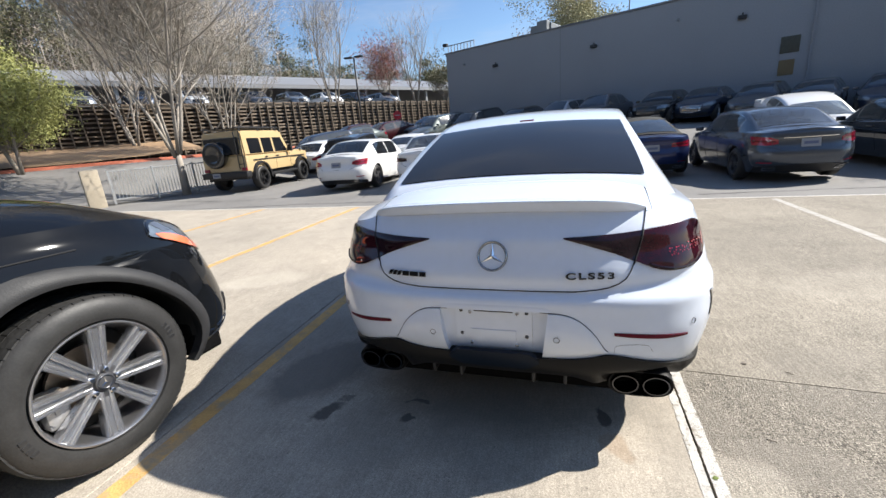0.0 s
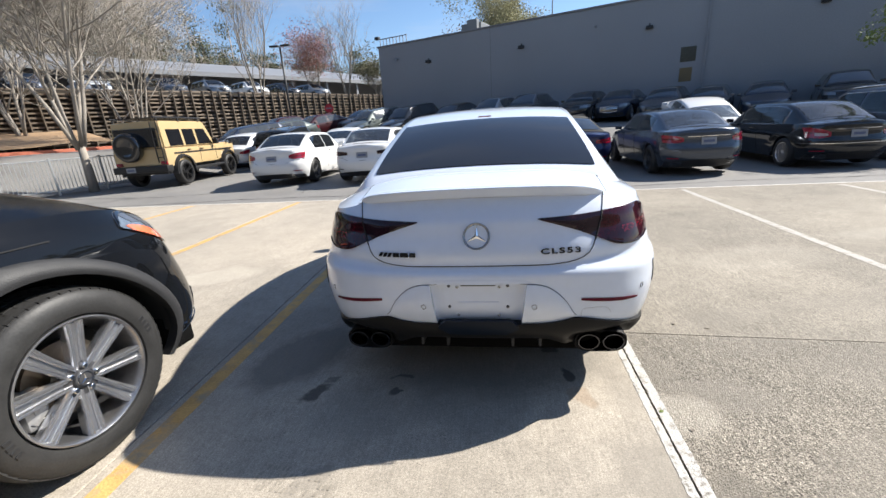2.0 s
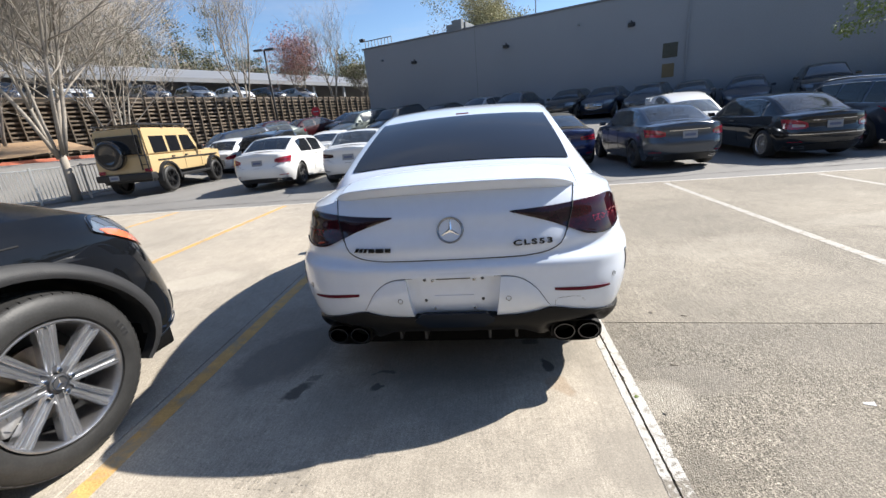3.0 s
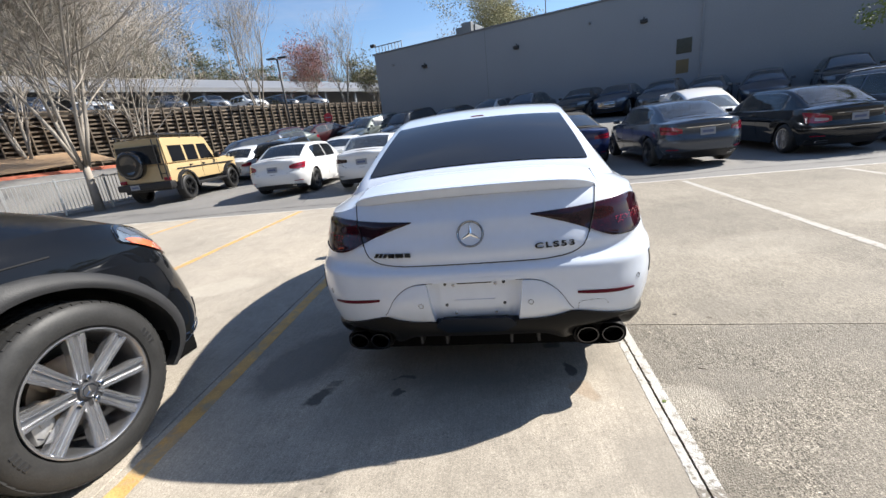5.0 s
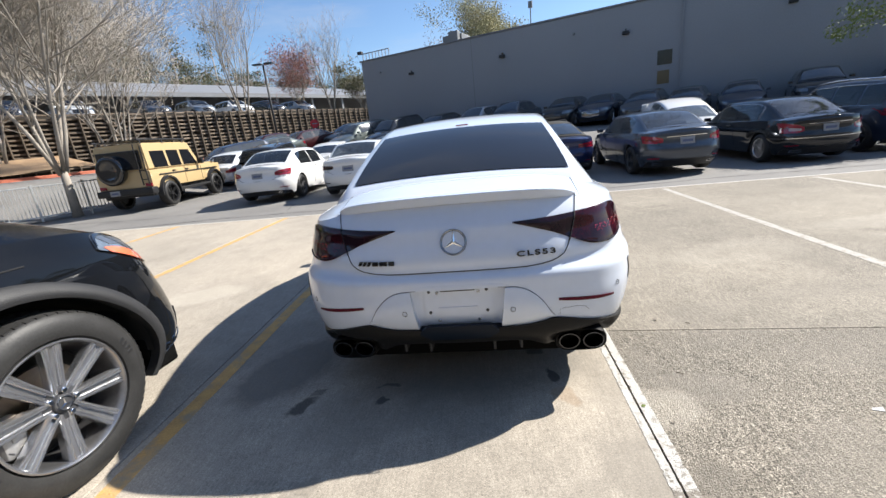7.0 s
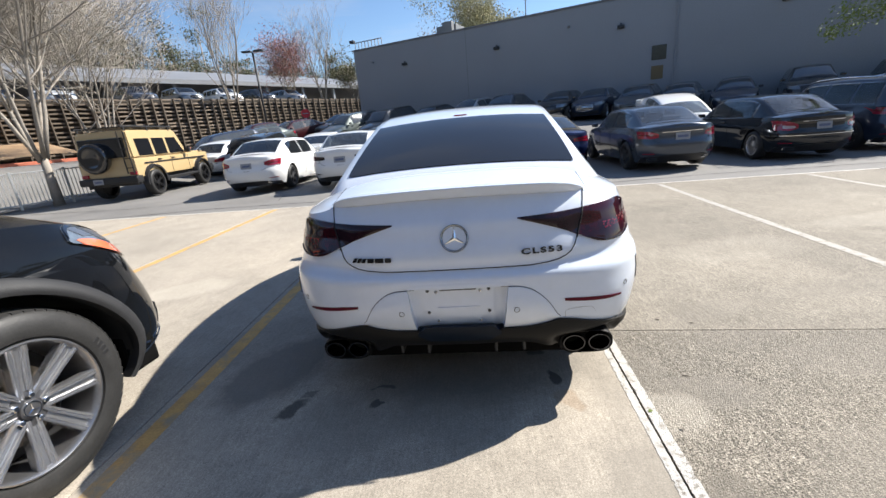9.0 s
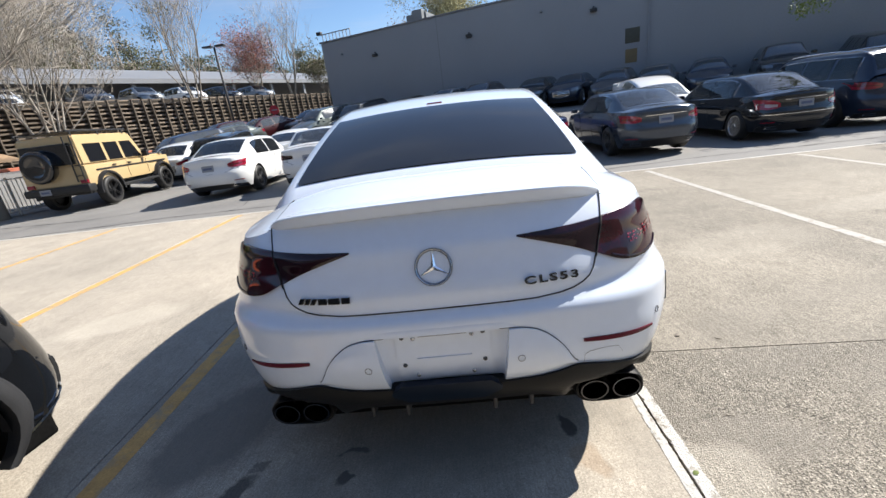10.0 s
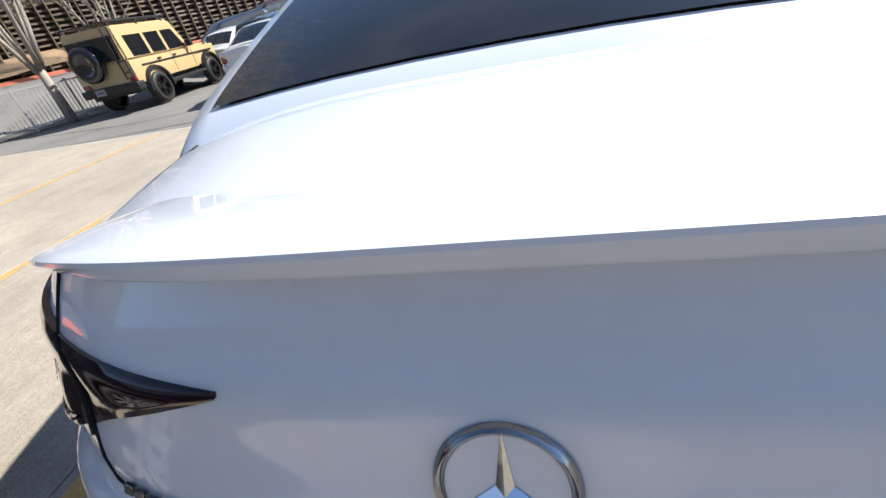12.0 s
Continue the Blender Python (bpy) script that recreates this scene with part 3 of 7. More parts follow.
def cabin(parent, sh, mat, y0, y1, roof, wt, wb, crown=0.045, rearw=(0.08, 0.42), frontw=(0.72, 0.97), sides=((0.25, 0.46), (0.48, 0.76)),
          pane_u=0.9, belt=0.10, head=0.86, glass=GLASS_CAR, glass_rear=None, n=44, sink=0.05, lining=False):
    """Greenhouse: roof is a table of heights, wt and wb tables of half widths at roof edge and belt. Panes are separate meshes."""
    fr = sorted({round(k / n, 4) for k in range(n + 1)} | {rearw[0], rearw[1], frontw[0], frontw[1]} | {a for p in sides for a in p})
    us = [-1, -pane_u, -0.7, -0.5, -0.25, 0, 0.25, 0.5, 0.7, pane_u, 1]
    vs = [belt, 0.3, 0.5, 0.7, head, 1.0]
    verts, tag = [], {}
    rows = []
    for f in fr:
        y = y0 + (y1 - y0) * f
        zr, a, b = soft_table(roof, y), soft_table(wt, y), soft_table(wb, y)
        zb = soft_table(sh.shoulder, y) - sink
        zb = min(zb, zr - crown - 0.03)
        row = []
        for v in [0] + vs:
            w = b + (a - b) * v + 0.03 * math.sin(math.pi * v) * (0.5 if a < b else 0)
            row.append((w, y, zb + (zr - crown - zb) * v))
        left = [(-p[0], p[1], p[2]) for p in row]
        top = [(a * u, y, zr - crown * abs(u) ** 2.2) for u in us[1:-1]]
        rows.append(left + top + row[::-1])
    nc = len(rows[0])
    verts = [p for r in rows for p in r]
    ns = len(vs) + 1
    groups = {}
    for i in range(len(fr) - 1):
        fm = (fr[i] + fr[i + 1]) / 2
        for j in range(nc - 1):
            key = "roof"
            if ns <= j < nc - ns - 1:
                if rearw[0] < fm < rearw[1]:
                    key = "rear_window"
                elif frontw[0] < fm < frontw[1]:
                    key = "windscreen"
            elif j < ns or j >= nc - ns - 1:
                jj = j if j < ns else nc - 2 - j
                if 1 <= jj < ns - 2:
                    for q, (a, b) in enumerate(sides):
                        if a < fm < b:
                            key = ("left" if j < ns else "right", q)
            c = i * nc + j
            groups.setdefault(key, []).append((c, c + nc, c + nc + 1, c + 1))
    for key, faces in groups.items():
        used = sorted({v for f in faces for v in f})
        at = {v: k for k, v in enumerate(used)}
        nm = "roof" if key == "roof" else key if isinstance(key, str) else "side_window"
        g = mat if key == "roof" else glass_rear if (key == "rear_window" and glass_rear) else glass
        ob = mesh_object(nm, [verts[v] for v in used], [tuple(at[v] for v in f) for f in faces], g, parent)
        if key != "roof":
            so = ob.modifiers.new("thickness", "SOLIDIFY")
            so.thickness = 0.006
            so.offset = -1
            so.use_rim = False
        elif lining:
            inner = [(verts[v][0] * 0.978, verts[v][1], verts[v][2] - 0.014) for v in used]
            mesh_object("headliner", inner, [tuple(at[v] for v in f) for f in faces], INTERIOR, parent, "dark cabin lining")


def text_mesh(name, body, size, mat, parent, m, depth=0.003, width=None, shear=0.0, label="", bold=0.045, gap=1.0):
    cu = bpy.data.curves.new(name, "FONT")
    cu.body, cu.size, cu.extrude, cu.align_x, cu.align_y, cu.shear = body, size, depth, "CENTER", "CENTER", shear
    cu.offset = size * bold
    cu.space_character = gap
    tmp = bpy.data.objects.new(name, cu)
    scene.collection.objects.link(tmp)
    me = bpy.data.meshes.new_from_object(tmp.evaluated_get(bpy.context.evaluated_depsgraph_get()))
    bpy.data.objects.remove(tmp)
    xs = [v.co.x for v in me.vertices]
    if width and xs:
        k = width / (max(xs) - min(xs))
        for v in me.vertices:
            v.co.x *= k
    me.materials.clear()
    me.materials.append(mat)
    ob = new(name, me)
    ob.parent = parent
    ob.matrix_basis = m
    if label:
        ob["label"] = label
    return ob


def seats(parent, y, x, z, mat=SEAT):
    for sx in (-x, x):
        part("seat", boxes((sx - 0.25, sx + 0.25, y - 0.08, y + 0.06, z - 0.3, z + 0.12), bevel=0.04), mat, parent, "", True)
        part("headrest", boxes((sx - 0.13, sx + 0.13, y - 0.06, y + 0.03, z + 0.15, z + 0.31), bevel=0.04), mat, parent, "", True)


def plate(parent, p, blank=False, w=0.305, h=0.152, ry=0.0, turn=0.0):
    ob = part("number_plate", boxes((-w / 2, w / 2, -0.004, 0.004, -h / 2, h / 2), bevel=0.002), PLATE_WHITE, parent)
    ob.matrix_basis = Matrix.Translation(p) @ pose(0, 0, 0, ry, 0, turn)
    part("plate_bar", boxes((-w * 0.36, w * 0.36, -0.007, -0.003, -0.028, 0.024)), PLATE_INK, ob)
    return ob


def lamp_patch(name, sh, end, x0, x1, lo, hi, mat, parent, off=0.006, label="", nx=8, nz=3):
    """A lamp on tail or nose between two height curves (tables over |x|), at +x or mirrored when x0 < 0."""
    f = sh.rear if end == "rear" else sh.front
    def fn(u, v):
        x = x0 + (x1 - x0) * u
        a, b = soft_table(lo, abs(x)), soft_table(hi, abs(x))
        return f(x, a + (b - a) * v, off)
    return sheet(name, fn, nx, nz, mat, parent, label, 0.02, True, (0, 1 if end == "rear" else -1, 0))


def mirrors(parent, sh, y, z, mat, w=None):
    for sg in (-1, 1):
        x = sg * ((w or sh.W * 0.97) + 0.06)
        part("side_mirror", boxes((x - 0.085, x + 0.085, y - 0.05, y + 0.06, z - 0.04, z + 0.065), bevel=0.03), mat, parent, "", True)


def saloon(name, label, m, mat, L=4.85, W=0.91, H=1.45, kind="saloon", tail=LENS_RED, rim=ALLOY, group="", front=True, fine=0.7, chrome=False,
           sill=0.2, roofmat=None, category="car", tail_style="wrap", show_seats=False, glass=GLASS_DARK, spokes=None, clear=False, strip=False, light_bumper=False, top=0.70, rails=False):
    """A parked car. kind: saloon, hatch, suv, coupe, estate."""
    c = thing(name, label, category, group, m=m)
    tall = kind in ("suv",)
    r = 0.38 if tall else 0.335
    ax = (0.95 if kind != "hatch" else 0.8, L - 0.88)
    s0 = {"saloon": 0.97, "coupe": 0.95, "hatch": 0.98, "suv": 1.08 * min(1.0, H / 1.62), "estate": 1.0}[kind]
    k = H / 1.45 if tall else 1.0
    sh = Shape(L, W, sill=0.26 if tall else sill, axles=ax, arch=r + 0.045, wr=r,
               mw=((0.2, 0.91), (0.38, 0.965), (0.62, 1.0), (0.8, 0.98), (0.95, 0.935), (1.15, 0.88)),
               yr=((0.2, 0.16), (0.38, 0.03), (0.55, 0.0), (0.62, 0.008), (0.68, 0.035), (0.8, 0.06), (s0 - 0.04, 0.05), (s0 + 0.01, 0.075), (s0 + 0.15, 0.14)),
               yf=((0.2, 0.12), (0.4, 0.02), (0.55, 0.0), (0.75, 0.06), (0.9, 0.16), (1.1, 0.3)),
               shoulder=((0, s0), (1.0, s0), (L * 0.5, s0 - 0.03), (L * 0.75, s0 - 0.05), (L - 0.45, s0 - 0.14), (L, s0 - 0.24)),
               deck=((0, s0 + 0.05), (0.7, s0 + 0.08), (1.4, s0 + 0.02), (L * 0.7, s0 + 0.06), (L - 0.5, s0 - 0.05), (L, s0 - 0.2)))
    fb = L * 0.74
    if kind in ("saloon", "coupe"):
        y0, yt = (0.55, 1.35) if kind == "saloon" else (0.5, 1.5)
        roof = ((y0, s0 + 0.09), (y0 + 0.1, s0 + 0.13), (yt, H - 0.05), (yt + 0.6, H), (L * 0.55, H - 0.015), (L * 0.6, H - 0.06), (fb - 0.08, s0 + 0.12), (fb, s0 + 0.05))
        rw = (0.03, (yt - 0.02 - y0) / (fb - y0))
        sd = ((0.22, 0.50), (0.52, 0.80))
    else:
        y0, yt = 0.10, 0.42 if kind == "suv" else 0.55
        roof = ((y0, s0 + 0.10), (yt, H - 0.08), (yt + 0.5, H - 0.02), (L * 0.4, H), (L * 0.56, H - 0.03), (L * 0.6, H - 0.07), (fb - 0.08, s0 + 0.12), (fb, s0 + 0.05))
        rw = (0.02, (yt - 0.02 - y0) / (fb - y0))
        sd = ((0.12, 0.30), (0.32, 0.56), (0.58, 0.82))
    wtop = W * top
    wt = ((y0, W * 0.76), (yt, wtop), (L * 0.55, wtop), (fb, W * 0.78))
    wb = ((y0, W * (0.84 if kind in ("saloon", "coupe") else 0.90)), (y0 + 0.5, W * 0.92), (L * 0.5, W * 0.93), (fb, W * 0.88))
    sh.build(c, mat, (y0, fb), fine)
    cabin(c, sh, roofmat or mat, y0, fb, roof, wt, wb, rearw=rw, frontw=((L * 0.6 - 0.02 - y0) / (fb - y0), 0.985), sides=sd, n=30, glass=glass)
    for yy in ax:
        for sg in (1, -1):
            wheel(c, sg * (W - 0.015), yy, r, sg, rim=rim, n=28, spokes=spokes or 5, twin=kind == "saloon" and not spokes)
    mirrors(c, sh, fb - 0.25, s0 + 0.03, mat)
    if rails:
        for sg in (1, -1):
            tube("roof_rail", [(sg * (wtop + 0.01), y_, soft_table(roof, y_) - 0.005 + 0.03 * math.sin(math.pi * q / 10) ** 0.5) for q, y_ in ((q, yt + 0.05 + (L * 0.58 - yt) * q / 10) for q in range(11))], 0.016, CHROME, c, "bright roof rail")
    # tail
    if tail_style == "wrap":
        lo = ((0.50 * W, s0 - 0.20), (0.68 * W, s0 - 0.235), (0.95 * W, s0 - 0.22))
        hi = ((0.50 * W, s0 - 0.15), (0.68 * W, s0 - 0.09), (0.95 * W, s0 - 0.06))
        xin = 0.54 * W
    else:
        lo = ((0.45 * W, s0 - 0.20), (0.95 * W, s0 - 0.22))
        hi = ((0.45 * W, s0 - 0.12), (0.95 * W, s0 - 0.08))
        xin = 0.45 * W
    if clear:
        lo = ((0.50 * W, s0 - 0.235), (0.68 * W, s0 - 0.285), (0.95 * W, s0 - 0.275))
        hi = ((0.50 * W, s0 - 0.185), (0.68 * W, s0 - 0.105), (0.95 * W, s0 - 0.055))
    for sg in (1, -1):
        tl = lamp_patch("tail_lamp", sh, "rear", sg * xin, sg * 0.91 * W, lo, hi, tail, c)
        if clear:
            half = [(x, (lerp_table(lo, x) * 0.45 + lerp_table(hi, x) * 0.55)) for x, _ in hi]
            quarter = [(x, (lerp_table(lo, x) * 0.78 + lerp_table(hi, x) * 0.22)) for x, _ in hi]
            lamp_patch("reverse_lamp", sh, "rear", sg * (xin + 0.05), sg * 0.80 * W, quarter, half, material("pale lamp glass", (0.42, 0.33, 0.33), 0.1, 0, 0.2, 30, 90, coat=1.0), tl, 0.011, "pale lower lamp glass")
        if tail is LENS_RED:
            mid = [(x, lerp_table(lo, x) * 0.5 + lerp_table(hi, x) * 0.5 - 0.012) for x, _ in hi]
            lamp_patch("lamp_band", sh, "rear", sg * (xin + 0.04), sg * 0.90 * W, mid, [(x, z + 0.022) for x, z in mid], LENS_DEEP, tl, 0.010, "", 8, 1)
        tube("bumper_seam", [sh.rear(sg * x * W, z, 0.001) for x, z in ((0.64, s0 - 0.27), (0.72, s0 - 0.265), (0.80, s0 - 0.26), (0.92, s0 - 0.25))], 0.003, GAP, c)
        sheet("reflector", lambda u, v: sh.rear(sg * (0.62 + 0.22 * u) * W, 0.40 + 0.018 * v, 0.006), 5, 1, tail, c, "", 0.006, True, (0, 1, 0))
        if chrome:
            def flank(f_, v_):
                y_ = y0 + (fb - y0) * f_
                zr, a_, b_ = soft_table(roof, y_), soft_table(wt, y_), soft_table(wb, y_)
                zb = min(soft_table(sh.shoulder, y_) - 0.05, zr - 0.075)
                return Vector((sg * (b_ + (a_ - b_) * v_ + 0.03 * math.sin(math.pi * v_) * (0.5 if a_ < b_ else 0) + 0.006), y_, zb + (zr - 0.045 - zb) * v_))
            f0, f1 = sd[0][0] - 0.01, sd[-1][1] + 0.01
            loop = [flank(f0, 0.12)] + [flank(f0 + (f1 - f0) * q / 14, 0.88) for q in range(15)] + [flank(f1 - (f1 - f0) * q / 14, 0.10) for q in range(15)]
            tube("window_trim", loop, 0.007, CHROME, c, "chrome window line")
        if strip:
            sheet("bumper_strip", lambda u, v: sh.rear(sg * 0.90 * W * u, 0.565 + 0.013 * v, 0.012), 14, 1, CHROME, c, "chrome bumper strip", 0.015, True, (0, 1, 0))
            sheet("bumper_strip", lambda u, v: sh.side(0.10 + 0.46 * u, 0.565 + 0.013 * v, sg, 0.012), 10, 1, CHROME, c, "chrome bumper strip", 0.015, True, (-sg, 0, 0))
    def insert(u, v):
        q = u * 2 - 1
        top = (0.135 if light_bumper else 0.165) - 0.05 * abs(q) ** 3
        return sh.rear(q * 0.84 * W, 0.205 + top * v, 0.007)
    sheet("rear_bumper_insert", insert, 16, 3, SATIN_BLACK, c, "black lower bumper insert", 0.03, True, (0, 1, 0))
    lip = sheet("trunk_lip", lambda u, v: sh.rear((u * 2 - 1) * 0.66 * W, s0 - 0.045 + 0.05 * v, 0.004 + 0.009 * v), 14, 3, mat, c, "", 0.03, True, (0, 1, 0))
    for sg in (1, -1):
        ex = sheet("exhaust_trim", lambda u, v: sh.rear(sg * (0.47 + 0.19 * u + 0.02 * v * (1 - u)) * W / 0.91, 0.262 + 0.055 * v, 0.013), 5, 2, CHROME, c, "chrome exhaust trim", 0.02, True, (0, 1, 0))
        sheet("exhaust_hole", lambda u, v: sh.rear(sg * (0.485 + 0.16 * u) * W / 0.91, 0.273 + 0.033 * v, 0.016), 4, 1, SATIN_BLACK, ex)
    pz = s0 - 0.21
    plate(c, sh.rear(0, pz, 0.012), ry=-8)
    if chrome:
        sheet("chrome_strip", lambda u, v: sh.rear((u * 2 - 1) * 0.42, pz + 0.10 + 0.013 * v, 0.012), 8, 1, CHROME, c, "", 0.01, True, (0, 1, 0))
    tube("trunk_seam", [sh.rear(x, z, 0.001) for x, z in [(-0.66 * W, s0), (-0.63 * W, s0 - 0.27), (-0.5 * W, s0 - 0.33), (0, s0 - 0.35), (0.5 * W, s0 - 0.33), (0.63 * W, s0 - 0.27), (0.66 * W, s0)]], 0.004, GAP, c)
    for sg in (1, -1):
        for f0 in (0.5, 0.73):
            yy = y0 + (fb - y0) * (0.51 if f0 == 0.5 else 0.8)
            tube("door_seam", [sh.side(yy - 0.02 * q, s0 - 0.03 - 0.6 * q / 5, sg, 0.001) for q in range(6)], 0.004, GAP, c)
            part("door_handle", boxes((sg * W * 0.985 - 0.02, sg * W * 0.985 + 0.02, yy + 0.1, yy + 0.3, s0 - 0.13, s0 - 0.10), bevel=0.008), mat, c)
    # nose
    if front:
        for sg in (1, -1):
            lamp_patch("headlamp", sh, "front", sg * 0.52 * W, sg * 0.93 * W, ((0.5 * W, s0 - 0.33), (0.93 * W, s0 - 0.30)), ((0.5 * W, s0 - 0.23), (0.93 * W, s0 - 0.17)), LENS_CLEAR, c, 0.012)
        lamp_patch("grille", sh, "front", -0.45 * W, 0.45 * W, ((0, s0 - 0.55), (0.45 * W, s0 - 0.50)), ((0, s0 - 0.27), (0.45 * W, s0 - 0.29)), GLOSS_BLACK, c, 0.012)
        tube("grille_frame", [sh.front(x, z, 0.02) for x, z in [(-0.45 * W, s0 - 0.50), (-0.46 * W, s0 - 0.29), (0, s0 - 0.265), (0.46 * W, s0 - 0.29), (0.45 * W, s0 - 0.50), (0, s0 - 0.56), (-0.45 * W, s0 - 0.50)]], 0.012 if chrome else 0.007, CHROME if chrome else SATIN_BLACK, c)
        for q in range(4):
            z = s0 - 0.50 + 0.055 * q
            lamp_patch("grille_slat", sh, "front", -0.43 * W, 0.43 * W, ((0, z), (0.43 * W, z)), ((0, z + 0.014), (0.43 * W, z + 0.014)), CHROME if chrome else ALLOY_DARK, c, 0.020, "", 6, 1)
        lamp_patch("lower_intake", sh, "front", -0.7 * W, 0.7 * W, ((0, 0.24), (0.7 * W, 0.26)), ((0, 0.36), (0.7 * W, 0.4)), SATIN_BLACK, c, 0.01)
    if show_seats:
        seats(c, L * 0.52, 0.36, s0 + 0.12)
        seats(c, L * 0.33, 0.38, s0 + 0.05)
    return c


# ---------------------------------------------------------------- ground
def ground_z(x, y):
    left = soft_table(((11, 0), (15, 0.0), (17, 0.1), (20, 0.45), (26, 1.2), (31.5, 1.6)), y)
    right = soft_table(((11, 0), (13, 0.14), (15, 0.55), (16.2, 0.88), (17.5, 0.88), (19, 1.02), (22, 1.25), (31.5, 1.5)), y)
    t = min(1, max(0, (x + 5) / 7))
    t = t * t * (3 - 2 * t)
    drop = 0.010 * min(10, max(0, x)) * min(1, max(0, (y - 6.5) / 2))
    return left + (right - left) * t - drop


LOT_FAR = 6.2
rows = [-400, -120, -40, -12, -6, 0, 3, LOT_FAR, 8, 9.5, 11, 12, 13, 14, 15, 15.6, 16.2, 17, 17.6, 18.3, 19, 20.5, 22, 24, 26, 28, 31.5, 33.0, 36, 60, 120, 300, 900, 3000]
cols = [-3000, -800, -200, -80, -45, -30, -22, -16.5, -12, -9.3, -6, -2, 2, 6, 10, 16, 24, 40, 80, 200, 800, 3000]
gv, gf, gi = [], [], []
for y in rows:
    for x in cols:
        z = ground_z(x, y) - 0.03 if y > LOT_FAR - 0.1 else -0.06
        if y >= 33.0:
            z = min(2.0 + 0.02 * (y - 33), 8)
        gv.append((x, y, z))
gf = grid_faces(len(rows), len(cols), 0, True)
for i in range(len(rows) - 1):
    for j in range(len(cols) - 1):
        gi.append(1 if rows[i] >= 60 or abs(cols[j]) > 100 or rows[i] < -30 else 0)
tagged(mesh_object("ground", gv, gf, None, None, "", True, [ASPHALT, EARTH], gi), "worn grey asphalt lot rising to the back", "ground", kind="structure")

# concrete bays, slab by slab
bays = tagged(new("pavement"), "beige concrete parking bays cut into slabs", "pavement", kind="structure")
XJ = [-14.3, -11.8, -9.3, -6.75, -4.2, -1.72, 0.849, 3.33, 5.80, 8.34, 10.9, 13.4]
YJ = [-12.0, -8.0, -4.0, 0.68, LOT_FAR]
def skew(x):
    """How far the bay lines lean from the y axis."""
    return 0.019 if x > 0 else -0.028 if x > -3 else 0.004


def far_edge(x):
    return LOT_FAR + 0.06 - 0.042 * x


for i in range(len(XJ) - 1):
    right = XJ[i] > 0.5
    yj = YJ if right else YJ[:3] + YJ[4:]
    for j in range(len(yj) - 1):
        bm = boxes((0.0, 1.0, 0.0, 1.0, -0.15, 0.0))
        for v in bm.verts:
            east, north = v.co.x > 0.5, v.co.y > 0.5
            xj = XJ[i + 1] if east else XJ[i]
            y = yj[j + 1] if north else yj[j]
            if y == LOT_FAR:
                y = far_edge(xj) - 0.005
            elif right:
                y += 0.06 - 0.075 * (xj - 0.9)
            v.co.x = xj + skew(xj) * y + (-0.004 if east else 0.004)
            v.co.y = y + (-0.002 if north else 0.002)
        bmesh.ops.bevel(bm, geom=list(bm.edges), offset=0.004, segments=2, affect="EDGES", profile=0.6)
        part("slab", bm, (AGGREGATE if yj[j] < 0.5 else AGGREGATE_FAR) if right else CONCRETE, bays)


def strip(name, x0, x1, y0, y1, z, mat, label, lean=0.0):
    """A painted line with ragged edges, which leans from its axis."""
    bm = bmesh.new()
    along_y = (y1 - y0) > (x1 - x0)
    n = max(6, int(max(x1 - x0, y1 - y0) / (0.012 if x1 - x0 < 0.08 and 0 < x0 < 1.2 else 0.04)))
    rnd = random.Random(hash((round(x0 * 100), round(y0 * 100))) & 0xffff)
    prev = None
    w = 0.0045 if mat is not YELLOW else 0.0025
    for k in range(n + 1):
        t = k / n
        e0, e1 = (rnd.uniform(-w, w) * 0.4 + (side * w * rnd.uniform(0.8, 2.0) if rnd.random() < 0.09 else 0) for side in (1, -1))
        if along_y:
            a, b = (x0 + e0, y0 + (y1 - y0) * t), (x1 + e1, y0 + (y1 - y0) * t)
        else:
            a, b = (x0 + (x1 - x0) * t, y0 + e0), (x0 + (x1 - x0) * t, y1 + e1)
        a, b = ((p[0] + lean * p[1], p[1]) if along_y else (p[0], p[1] + lean * p[0]) for p in (a, b))
        q = [bm.verts.new((*a, z)), bm.verts.new((*b, z))]
        if prev:
            bm.faces.new((prev[0], prev[1], q[1], q[0]))
        prev = q
    ob = part(name, bm, mat, None)
    tagged(ob, label, "line marking", kind="structure")
    return ob


for x in (-1.615, -4.12, -6.72):
    strip("trim_yellow_line", x - 0.052, x + 0.052, -6.0, far_edge(x) - 0.12, 0.002, YELLOW, "faded yellow bay line on the concrete", skew(x))
for x in (0.849, 3.33, 5.80, 8.34):
    near = x < 2
    paint_ = WHITE_LINE if near else FAINT_LINE
    for a, b in ((x - 0.043, x - 0.005), (x + 0.005, x + 0.054)) if near else ((x - 0.043, x + 0.054),):
        strip("trim_white_line", a, b, -0.34 if near else -6.0, far_edge(x) - 0.15, 0.002, paint_, "worn white bay line beside a slab joint", skew(x))
        if near:
            strip("trim_white_line", a, b, -0.52, -0.34, 0.002, HALF_LINE, "half flaked white bay line beside a slab joint", skew(x))
            strip("trim_white_line", a, b, -6.0, -0.52, 0.002, FLAKED_LINE, "flaked remains of a white bay line", skew(x))
strip("trim_edge_line", -13.0, 13.0, LOT_FAR + 0.035, LOT_FAR + 0.095, 0.002, WHITE_LINE, "white line along the edge of the concrete", -0.042)


